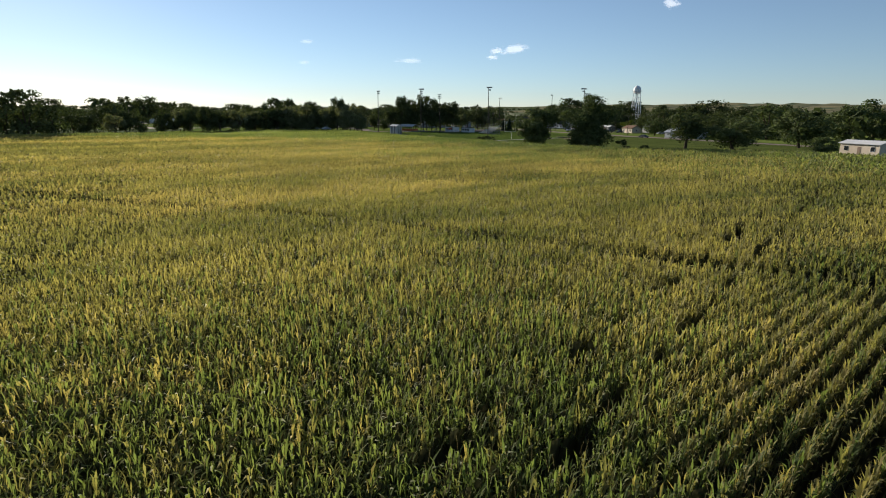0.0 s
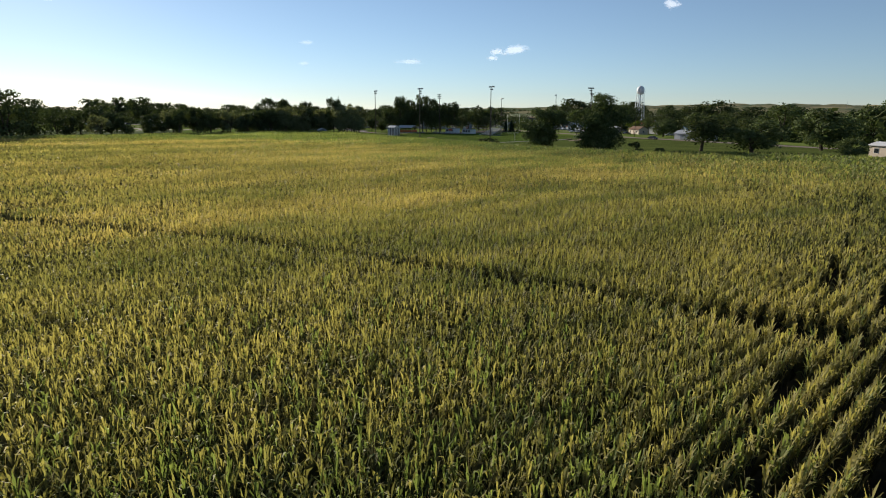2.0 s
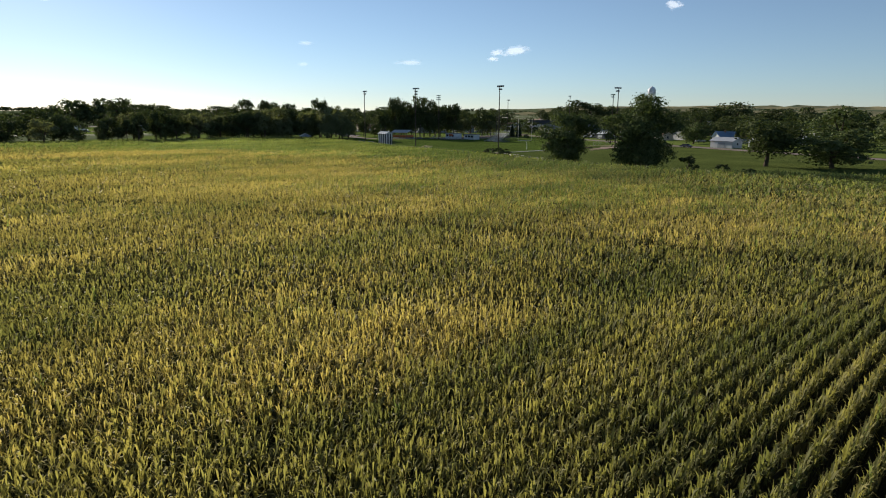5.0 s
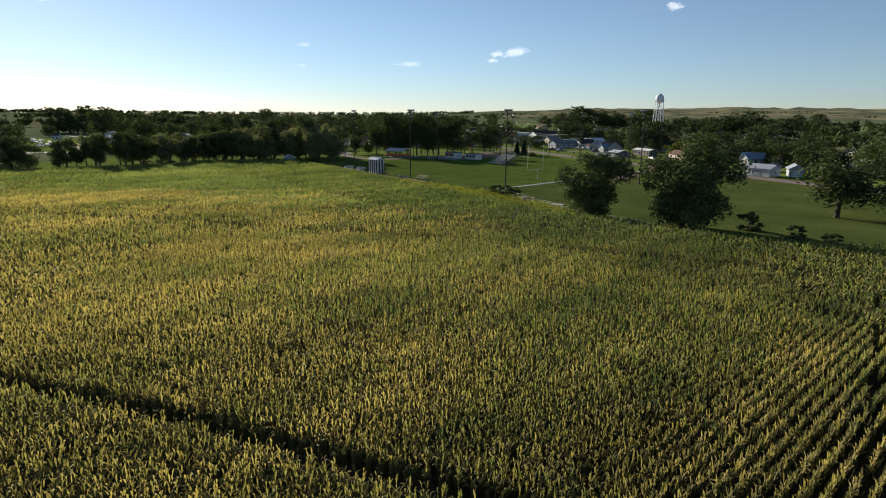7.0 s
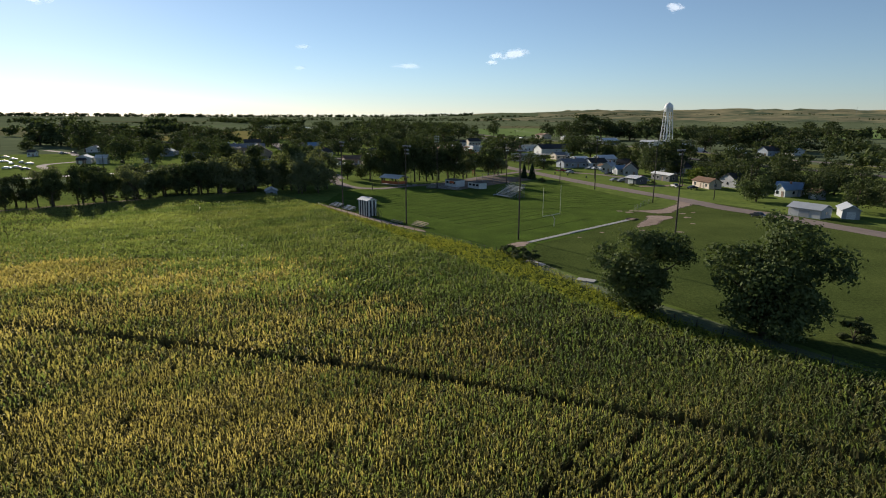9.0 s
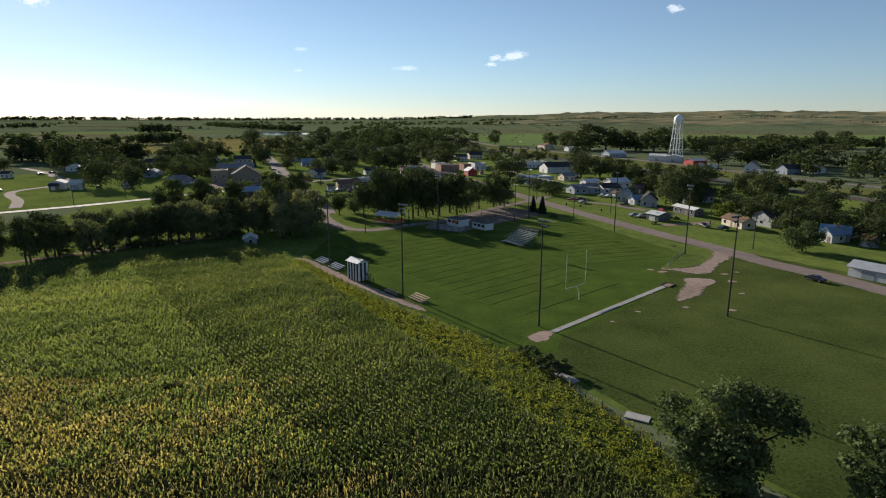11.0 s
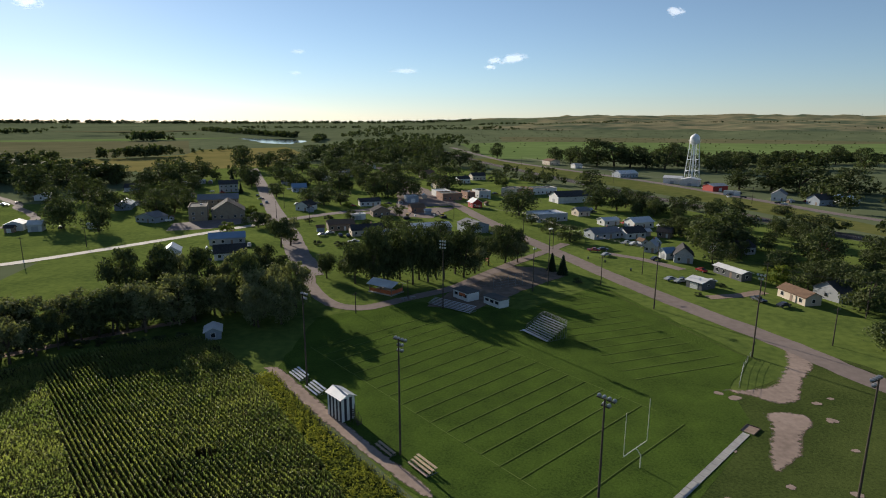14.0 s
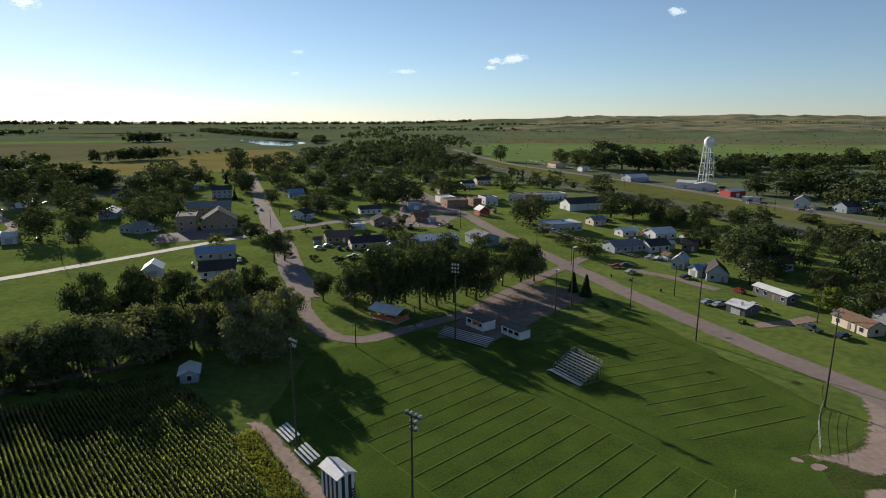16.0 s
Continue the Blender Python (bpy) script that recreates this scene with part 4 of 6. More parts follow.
ribbon("rail", [(-39.3, 1420), (-3.3, 1223), (47.7, 960), (92.7, 791), (133.7, 641), (168.7, 536), (194.7, 450), (261, 300), (331, 160)], 0.35, M["steel"], 0.30, "rusty steel rail", rough=0)
ribbon("footpath_mark", [(49, 372), (57, 340), (67, 310), (72, 300)], 0.7, M["rough_grass"], 0.085, "worn strip along the edge of the turf")
sheet("infield", ragged([(-7, 341), (6, 336.5), (24, 357), (43, 377), (36, 388), (24, 391), (2.5, 360)], 3, 0.4, 5), M["infield"], 0.10, "bare brown infield dirt", category="dirt")
sheet("parking_yard", ragged([(-55, 520), (-8, 500), (8, 545), (-30, 535)], 4, 0.6, 6), M["gravel"], 0.10, "gravel yard behind the sheds", category="gravel")
sheet("main_street_yard", ragged([(-30, 540), (2, 556), (-12, 640), (-38, 660)], 4, 0.6, 7), M["gravel"], 0.10, "gravel forecourt of the main street shops", category="gravel")
sheet("church_yard", ragged([(-140, 462), (-120, 468), (-96, 500), (-112, 506), (-146, 484)], 3, 0.4, 8), M["asphalt"], 0.10, "grey parking strip beside the brick hall", category="asphalt")
worn_patch("dirt_patch", [(59.4, 275.1), (63.7, 275.7), (67.2, 274.0), (65.8, 270.2), (61.8, 266.6), (58.8, 261.5), (55.2, 258.4), (51.0, 255.9), (52.3, 260.2), (55.4, 265.7), (58.0, 270.2)], 0.10, "pale bare dirt patch in the pasture", 165, 1.3)
worn_patch("dirt_patch", [(55.6, 285.2), (61.5, 285.2), (67.7, 287.2), (72.4, 292.1), (77.5, 299), (82.5, 308), (85.5, 304), (82, 296.5), (74.5, 287.9), (69.2, 280.3), (64.0, 278.9), (61.4, 281.5)], 0.105, "pale dirt track joining the gravel road", 172, 1.3)
worn_patch("dirt_patch", [(14.6, 234.6), (16.8, 237.0), (19.7, 237.9), (20.2, 236.2), (18.2, 233.0), (15.8, 231.9)], 0.10, "pale pile of dirt at the end of the walk", 90, 0.6)
for i, (x, y, r) in enumerate(((57, 281.5, 1.1), (54.5, 283.5, 0.8), (70.5, 272, 0.9), (51, 252, 0.8), (72, 279, 0.7), (68, 262, 0.6), (47, 262, 0.5), (40, 249, 0.6), (33, 243, 0.5), (76, 281, 0.6), (60, 250, 0.7))):
    worn_patch("bare_spot", [(x + r * math.cos(a_ * 1.05) * 1.3, y + r * math.sin(a_ * 1.05)) for a_ in range(6)], 0.108, "small bare spot worn in the grass", 20 + i, 0.45 * r)
worn_patch("bench_strip", [(-43, 296.5), (-39, 296), (-27.5, 281), (-15, 264.6), (-5, 252.5), (-6.5, 250.8), (-21.5, 268.3), (-33, 283)], 0.095, "worn bare ground beneath the benches", 12, 0.8)
bm = bmesh.new()
box(bm, (0, 0, 0.10), (3.0, 2.2, 0.12))
pad = tagged(part("walk_pad", bm, M["dirt"], None), "pale brown pad framed in dark timber ending the walk", "pad", kind="structure")
pad.matrix_basis = pose(53.6, 268.9, 0, 0, 0, 43.4)
for c, d in (((0, 1.15), (3.2, 0.14)), ((0, -1.15), (3.2, 0.14)), ((1.55, 0), (0.14, 2.2))):
    bm = bmesh.new()
    box(bm, (*c, 0.15), (*d, 0.26))
    part("edging", bm, M["wood_pole"], pad)
sheet("pond", ragged([(-560, 1840), (-390, 1770), (-320, 1600), (-330, 1480), (-400, 1520), (-470, 1660)], 20, 8, 14), M["water"], 0.20, "bright pond beyond the town", category="pond")
bm = bmesh.new()
for i in range(19):
    q0, q1 = i / 19, (i + 0.97) / 19
    a, b = Vector((20.0, 237.2, 0)), Vector((52.2, 267.6, 0))
    c, d = a.lerp(b, (q0 + q1) / 2), (b - a)
    box(bm, (c.x, c.y, 0.09), (d.length * (q1 - q0), 1.25, 0.12), math.atan2(d.y, d.x))
tagged(part("concrete_walk", bm, M["concrete"], None), "pale concrete walk of cast slabs across the field end", "path", kind="structure")

# ---- marked lines of the playing fields ----
U1, S1 = Vector((math.cos(radians(41.8)), math.sin(radians(41.8)), 0)), Vector((math.cos(radians(129.2)), math.sin(radians(129.2)), 0))
U2, S2 = Vector((math.cos(radians(18.5)), math.sin(radians(18.5)), 0)), Vector((math.cos(radians(108.5)), math.sin(radians(108.5)), 0))
lines_thing = tagged(empty("field_marking", 0, 0), "faint grass lines every five yards across the turf", "field line", kind="structure")


def strip(a, b, width, material, z, name):
    d = b - a
    c = (a + b) / 2
    bm_ = bmesh.new()
    box(bm_, (0, 0, 0), (d.length, width, 0.02))
    ob = part(name, bm_, material, lines_thing)
    ob.matrix_basis = pose(c.x, c.y, z, 0, 0, math.degrees(math.atan2(d.y, d.x)))


O1 = Vector((15.6, 246.8, 0))
for i in range(17):
    s_ = 0 if i == 0 else 4.57 * (i + 1)
    a = O1 + S1 * s_
    k0, k1 = tree_rnd.uniform(-0.4, 0.4), 36.6 + tree_rnd.uniform(-0.8, 0.4)
    strip(a + U1 * k0, a + U1 * k1, 0.065, M["turf_dark"], 0.095, "yard_line")
    strip(a + U1 * k0 + S1 * 0.28, a + U1 * k1 + S1 * 0.28, 0.16, M["turf_light"], 0.092, "yard_line_edge")
strip(O1 + S1 * 6, O1 + S1 * 80, 0.14, M["turf_light"], 0.092, "sideline")
strip(O1 + S1 * 6 + U1 * 36.6, O1 + S1 * 80 + U1 * 36.6, 0.14, M["turf_light"], 0.092, "sideline")
O2 = Vector((39.5, 290.0, 0))
for i in range(15):
    a = O2 + S2 * 4.57 * i
    strip(a, a + U2 * (27 - 0.2 * i), 0.09, M["turf_dark"], 0.095, "yard_line")
    strip(a + S2 * 0.24, a + U2 * (27 - 0.2 * i) + S2 * 0.24, 0.18, M["turf_light"], 0.092, "yard_line_edge")


# ---- light poles ----
def light_pole(x, y, h, face, lamps, label, arms=True, group="floodlight poles"):
    """A wooden pole with rows of floodlights that face the given way (degrees)."""
    ob = empty("light_pole", x, y, 0, face)
    bm = bmesh.new()
    rod(bm, (0, 0, -0.3), (0, 0, h), 0.20, 0.12, 10)
    part("pole", bm, M["wood_pole"], ob)
    for row, n in enumerate(lamps):
        z = h - 0.25 - row * 0.95
        w = 0.75 * (n - 1) if n > 1 else 0.4
        bm = bmesh.new()
        box(bm, (0, 0.16, z), (w + 0.5, 0.10, 0.12))
        arm = part("crossarm", bm, M["wood_pole"], ob)
        for i in range(n):
            lx = -w / 2 + i * (w / max(1, n - 1)) if n > 1 else 0
            bm = bmesh.new()
            rod(bm, (lx, 0.05, z + 0.30), (lx, 0.50, z + 0.12), 0.10, 0.31, 12)
            lamp = part("floodlight", bm, M["galv"], ob, "round metal floodlight")
            bm = bmesh.new()
            rod(bm, (lx, 0.505, z + 0.118), (lx, 0.53, z + 0.108), 0.27, 0.27, 12)
            part("lens", bm, M["lampglass"], lamp, "pale glass lens")
    return tagged(ob, label, "light pole", group)


light_pole(18.0, 240.5, 20.7, -48, (4, 2), "tall wooden pole with floodlights beside the playing field")
light_pole(-9.6, 261.0, 20.7, -40, (4, 2, 2), "tall wooden pole with floodlights above the benches")
light_pole(-30.8, 286.4, 20.6, -40, (3, 2), "tall wooden pole with floodlights near the grove")
light_pole(57.2, 246.3, 20.6, 30, (4, 2), "tall wooden pole with floodlights in the pasture")
light_pole(71.3, 302.4, 20.4, 130, (3, 2), "tall wooden pole with floodlights at the road corner")
light_pole(60.7, 338.4, 20.8, 130, (2,), "tall wooden pole with floodlights on the verge")
light_pole(-2.0, 338.4, 20.8, 160, (3, 3, 3), "tall wooden pole with three rows of floodlights")
light_pole(27.5, 357.0, 14.5, 200, (2,), "wooden pole with lamps beside the infield")
light_pole(33.9, 364.8, 19.5, 220, (3,), "tall wooden pole with lamps beside the infield")


def utility_pole(x, y, h, rz, label="weathered wooden utility pole with a crossarm"):
    ob = empty("utility_pole", x, y, 0, rz)
    bm = bmesh.new()
    rod(bm, (0, 0, -0.2), (0, 0, h), 0.16, 0.10, 8)
    part("pole", bm, M["wood_pole"], ob)
    bm = bmesh.new()
    box(bm, (0, 0.12, h - 0.6), (2.2, 0.10, 0.12))
    part("crossarm", bm, M["wood_pole"], ob)
    for i in (-0.95, -0.4, 0.4, 0.95):
        bm = bmesh.new()
        rod(bm, (i, 0.12, h - 0.54), (i, 0.12, h - 0.36), 0.05, 0.04, 6)
        part("insulator", bm, M["glass"], ob)
    return tagged(ob, label, "utility pole", "utility poles")


for x, y, h, rz in ((52, 365, 10, 20), (70.5, 378, 10.5, 20), (-27.3, 334.5, 6.5, 60), (-13, 350, 6, 60), (101, 352, 11, 30), (38, 455, 11, 20), (46, 420, 9, 30), (5, 500, 11, 20), (-158, 425, 9, 45), (-170, 402, 9, 45), (118, 330, 11, 30), (95.2, 309.6, 10, 20), (-72, 480, 11, 20), (-101, 540, 10, 20), (-95, 500, 10, 110), (205, 560, 11, 15), (150, 690, 11, 15), (95, 880, 11, 15)):
    utility_pole(x, y, h, rz)


def wires(name, pts, drop=1.0, r=0.02, label="thin sagging power lines between poles"):
    bm = bmesh.new()
    for a, b in zip(pts, pts[1:]):
        a, b = Vector(a), Vector(b)
        side = Vector((-(b - a).y, (b - a).x, 0)).normalized() * 0.8
        for k in (-1, 1):
            prev = None
            for i in range(9):
                q = i / 8
                p = a.lerp(b, q) + side * k - Vector((0, 0, drop * 4 * q * (1 - q)))
                if prev is not None:
                    rod(bm, prev, p, r, r, 3)
                prev = p
    return tagged(part(name, bm, M["dark"], None), label, "power line")


wires("power_line", [(5, 500, 10.6), (38, 455, 10.6), (70.5, 378, 10.1), (101, 352, 10.6), (118, 330, 10.6)])
wires("power_line", [(205, 560, 10.6), (150, 690, 10.6), (95, 880, 10.6)])

# ---- striped field booth ----
def booth():
    ob = empty("field_booth", -21.6, 274.2, 0, -48)
    L_, W_, h0 = 4.7, 2.9, 4.6
    bm = bmesh.new()
    for sx in (-1, 1):
        for sy in (-1, 1):
            box(bm, (sx * (L_ / 2 - 0.2), sy * (W_ / 2 - 0.2), 0.3), (0.3, 0.3, 0.6))
    part("footing", bm, M["dark"], ob)
    n = 8
    for side in (-1, 1):
        for i in range(n):
            bm = bmesh.new()
            box(bm, ((i + 0.5) * L_ / n - L_ / 2, side * W_ / 2, h0 / 2 + 0.15), (L_ / n - 0.015, 0.10, h0 - 0.1))
            part("wall_panel", bm, M["white"] if i % 2 == 0 else M["black"], ob, "white painted panel" if i % 2 == 0 else "black painted panel")
    m_ = 5
    for side in (-1, 1):
        for i in range(m_):
            bm = bmesh.new()
            box(bm, (side * L_ / 2, (i + 0.5) * W_ / m_ - W_ / 2, h0 / 2 + 0.15), (0.10, W_ / m_ - 0.015, h0 - 0.1))
            part("wall_panel", bm, M["black"] if i % 2 else M["white"], ob, "black painted panel" if i % 2 else "white painted panel")
    # low gable of ribbed tin over the short way
    for side in (-1, 1):
        bm = bmesh.new()
        a = math.atan2(0.85, W_ / 2 + 0.35)
        wl = math.hypot(0.85, W_ / 2 + 0.35)
        box(bm, (0, side * (W_ / 4 + 0.17), h0 + 0.52), (L_ + 0.7, wl, 0.06), 0, -side * a)
        slope = part("roof_sheet", bm, M["tin"], ob, "ribbed grey tin roof sheet")
        for k in range(9):
            bm = bmesh.new()
            box(bm, (-L_ / 2 - 0.3 + k * (L_ + 0.6) / 8, side * (W_ / 4 + 0.17), h0 + 0.555), (0.04, wl, 0.015), 0, -side * a)
            part("rib", bm, M["tin"], slope)
    for side in (-1, 1):
        vs = [(side * L_ / 2, -W_ / 2, h0 + 0.1), (side * L_ / 2, W_ / 2, h0 + 0.1), (side * L_ / 2, 0, h0 + 0.85)]
        mesh_object("gable_panel", vs + [(v[0] - side * 0.08, v[1], v[2]) for v in vs], [(0, 1, 2), (3, 5, 4), (0, 3, 4, 1), (1, 4, 5, 2), (2, 5, 3, 0)], M["white"], ob)
    # solid dark panel stands in for the shade inside an open window
    bm = bmesh.new()
    box(bm, (0, W_ / 2 + 0.07, 3.9), (3.4, 0.05, 1.3))
    part("window", bm, M["glass"], ob, "dark panel facing the field in place of an open window")
    bm = bmesh.new()
    for i in range(9):
        box(bm, (L_ / 2 + 0.5 + i * 0.28, 0.6, 2.3 - i * 0.25), (0.30, 1.0, 0.05))
    part("stair", bm, M["wood_pole"], ob, "weathered wooden stair")
    for sy in (0.1, 1.1):
        bm = bmesh.new()
        rod(bm, (L_ / 2 + 0.3, sy, 3.3), (L_ / 2 + 2.9, sy, 1.1), 0.04)
        for i in (0, 4, 8):
            rod(bm, (L_ / 2 + 0.5 + i * 0.28, sy, 0.0), (L_ / 2 + 0.5 + i * 0.28, sy, 3.2 - i * 0.25), 0.05)
        part("railing", bm, M["wood_pole"], ob)
    return tagged(ob, "black and white striped wooden booth with a tin roof", "booth")


booth()


# ---- goal posts ----
def goal_post(x, y, rz):
    ob = empty("goal_post", x, y, 0, rz)
    bm = bmesh.new()
    rod(bm, (0, 0, 0), (0, 0, 2.2), 0.09)
    rod(bm, (0, 0, 2.2), (0, 0.5, 2.85), 0.09)
    rod(bm, (0, 0.5, 2.85), (0, 1.0, 3.05), 0.08)
    part("gooseneck", bm, M["goal"], ob)
    bm = bmesh.new()
    rod(bm, (-3.62, 1.0, 3.05), (3.62, 1.0, 3.05), 0.075)
    part("crossbar", bm, M["goal"], ob)
    for s in (-1, 1):
        bm = bmesh.new()
        rod(bm, (3.62 * s, 1.0, 3.0), (3.62 * s, 1.0, 10.6), 0.05)
        part("upright", bm, M["goal"], ob)
    return tagged(ob, "cream painted metal goal post with two uprights", "goal post", "goal posts")


goal_post(29.5, 257.2, 41.8)


# ---- benches and stands ----
def bench_rack(x, y, rz, length, rows, material, label, name="bench_stand", rise=0.22, run=0.62):
    """Low rows of plank seats on frames."""
    ob = empty(name, x, y, 0, rz)
    for k in range(rows):
        for j in range(2):
            bm = bmesh.new()
            box(bm, (0, k * run + j * 0.24, 0.45 + k * rise), (length, 0.20, 0.045))
            part("plank", bm, material, ob)
    for i in range(4):
        fx = -length / 2 + 0.3 + i * (length - 0.6) / 3
        bm = bmesh.new()
        rod(bm, (fx, -0.1, 0.1), (fx, rows * run, 0.1), 0.035, None, 5)
        rod(bm, (fx, -0.1, 0.41), (fx, (rows - 0.5) * run, 0.41 + (rows - 1) * rise), 0.035, None, 5)
        for k in range(rows):
            rod(bm, (fx, k * run + 0.1, 0), (fx, k * run + 0.1, 0.42 + k * rise), 0.03, None, 5)
        part("frame", bm, M["galv"], ob)
    return tagged(ob, label, "bench", "benches")


bench_rack(-34.6, 291.2, -52, 5.6, 4, M["alu"], "low aluminium bench rows at the field edge")
bench_rack(-29.6, 284.3, -52, 5.6, 4, M["alu"], "low aluminium bench rows at the field edge")
bench_rack(-6.6, 256.3, -52, 5.2, 4, M["board"], "low bench rows of bare lumber at the field edge")
bench_rack(-12.6, 262.0, -52, 5.0, 2, M["board"], "two low bench rows of bare lumber")
bench_rack(-0.4, 338.4, -38, 15.5, 6, M["alu"], "long aluminium stand beside the white huts", "bleacher")


def bleacher():
    """The raised stand with steps of aluminium planks, rails and cross-braced legs."""
    ob = empty("bleacher", 21.8, 315.4, 0, -59)
    L_, rows, rise, run = 9.2, 9, 0.36, 0.66
    for k in range(rows):
        y, z = 0.6 + k * run, 0.85 + k * rise
        for j in (0, 1):
            bm = bmesh.new()
            box(bm, (0, y + (0.0 if j else 0.36), z if j else z - 0.27), (L_, 0.27, 0.05))
            part("seat_plank" if j else "foot_plank", bm, M["alu"], ob)
        bm = bmesh.new()
        box(bm, (0, y + 0.22, z - 0.14), (L_, 0.025, 0.18))
        part("riser", bm, M["alu"], ob)
    top = 0.85 + (rows - 1) * rise
    yb = 0.6 + rows * run
    for i in range(7):
        x = -L_ / 2 + 0.25 + i * (L_ - 0.5) / 6
        bm = bmesh.new()
        rod(bm, (x, 0.4, 0.06), (x, yb, 0.06), 0.04, None, 5)
        rod(bm, (x, 0.5, 0.6), (x, yb, top - 0.3), 0.045, None, 5)
        for k in range(0, rows, 2):
            rod(bm, (x, 0.7 + k * run, 0), (x, 0.7 + k * run, 0.5 + k * rise), 0.035, None, 5)
        rod(bm, (x, yb, 0), (x, yb, top + 1.05), 0.035, None, 5)
        part("frame", bm, M["galv"], ob)
    bm = bmesh.new()
    for z in (0.35, 0.7, 1.05):
        rod(bm, (-L_ / 2, yb, top + z), (L_ / 2, yb, top + z), 0.03, None, 5)
    part("back_rail", bm, M["galv"], ob)
    for s in (-1, 1):
        bm = bmesh.new()
        for z in (0.55, 1.05):
            rod(bm, (s * L_ / 2, 0.5, 0.75 + z), (s * L_ / 2, yb, top + z), 0.03, None, 5)
        for k in range(0, rows + 1, 2):
            rod(bm, (s * L_ / 2, 0.6 + k * run, 0.5 + k * rise), (s * L_ / 2, 0.6 + k * run, 1.85 + k * rise), 0.03, None, 5)
        part("side_rail", bm, M["galv"], ob)
    bm = bmesh.new()
    box(bm, (0, 0.0, 0.55), (L_ + 0.4, 0.9, 0.08))
    part("walkway", bm, M["alu"], ob)
    bm = bmesh.new()
    for k in range(3):
        box(bm, (-L_ / 2 - 0.5 - 0.3 * k, 0.2, 0.45 - 0.17 * k), (0.3, 1.2, 0.05))
    part("stair", bm, M["alu"], ob)
    return tagged(ob, "raised aluminium bleacher with railings on the turf", "bleacher")


bleacher()


# ---- park huts and shelter ----
def hut(x, y, rz, L_, W_, h, sign, name="concession_hut"):
    ob = empty(name, x, y, 0, rz)
    bm = bmesh.new()
    for s in (-1, 1):
        box(bm, (s * (L_ / 2 - 0.08), 0, h / 2), (0.16, W_ - 0.32, h))
    box(bm, (0, W_ / 2 - 0.08, h / 2), (L_, 0.16, h))
    box(bm, (0, -W_ / 2 + 0.08, h * 0.2), (L_, 0.16, h * 0.4))
    box(bm, (0, -W_ / 2 + 0.08, h * 0.9), (L_, 0.16, h * 0.2))
    for i in range(4):
        box(bm, (-L_ / 2 + 0.3 + i * (L_ - 0.6) / 3, -W_ / 2 + 0.08, h * 0.6), (0.5, 0.16, h * 0.42))
    part("wall", bm, M["white"], ob)
    bm = bmesh.new()
    box(bm, (0, 0, h + 0.1), (L_ + 0.5, W_ + 0.5, 0.18))
    part("roof", bm, M["tar"], ob, "flat dark roof")
    # dark panel behind the front wall stands in for the unlit inside
    bm = bmesh.new()
    box(bm, (0, -W_ / 2 + 0.3, h * 0.6), (L_ - 0.6, 0.04, h * 0.36))
    part("shutter", bm, M["glass"], ob, "dark panel in place of the shaded serving opening")
    if sign:
        bm = bmesh.new()
        box(bm, (L_ * 0.12, -W_ / 2 - 0.05, h * 0.72), (L_ * 0.42, 0.08, h * 0.32))
        part("sign", bm, M["orange"], ob, "orange-red sign board")
    return tagged(ob, "white painted block hut with a flat roof", "hut", "park huts")


hut(5.3, 349.4, -53, 7.2, 4.6, 2.7, True)
hut(14.2, 342.8, -53, 7.2, 3.8, 2.4, False)


def shelter(x, y, rz):
    ob = empty("picnic_shelter", x, y, 0, rz)
    L_, W_, h = 10.0, 6.5, 2.8
    for sx in (-1, 0, 1):
        for sy in (-1, 1):
            bm = bmesh.new()
            box(bm, (sx * (L_ / 2 - 0.4), sy * (W_ / 2 - 0.4), h / 2), (0.18, 0.18, h))
            part("post", bm, M["brown_siding"], ob)
    a = math.atan2(1.3, W_ / 2 + 0.4)
    wl = math.hypot(1.3, W_ / 2 + 0.4)
    for s in (-1, 1):
        bm = bmesh.new()
        box(bm, (0, s * (W_ / 4 + 0.2), h + 0.65), (L_ + 0.8, wl, 0.08), 0, -s * a)
        part("roof_sheet", bm, M["roof_white"], ob, "pale metal roof sheet")
    bm = bmesh.new()
    box(bm, (0, -W_ / 2 + 0.4, 1.0), (L_ - 1.0, 0.10, 1.1))
    part("low_wall", bm, M["orange"], ob, "orange-red low panel wall")
    bm = bmesh.new()
    box(bm, (L_ / 2 - 0.4, 0, 1.0), (0.10, W_ - 1.0, 1.1))
    part("low_wall", bm, M["orange"], ob, "orange-red low panel wall")
    bm = bmesh.new()
    box(bm, (0, 0, 0.1), (L_, W_, 0.14))
    part("slab", bm, M["concrete"], ob)
    for sx in (-2.5, 1.5):
        bm = bmesh.new()
        box(bm, (sx, 0, 0.85), (2.0, 0.8, 0.06))
        box(bm, (sx, 0.75, 0.55), (2.0, 0.3, 0.05))
        box(bm, (sx, -0.75, 0.55), (2.0, 0.3, 0.05))
        box(bm, (sx - 0.7, 0, 0.5), (0.08, 1.6, 0.7))
        box(bm, (sx + 0.7, 0, 0.5), (0.08, 1.6, 0.7))
        part("table", bm, M["board"], ob)
    return tagged(ob, "open picnic shelter with a pale metal roof", "shelter")


shelter(-20.5, 356.5, -35)


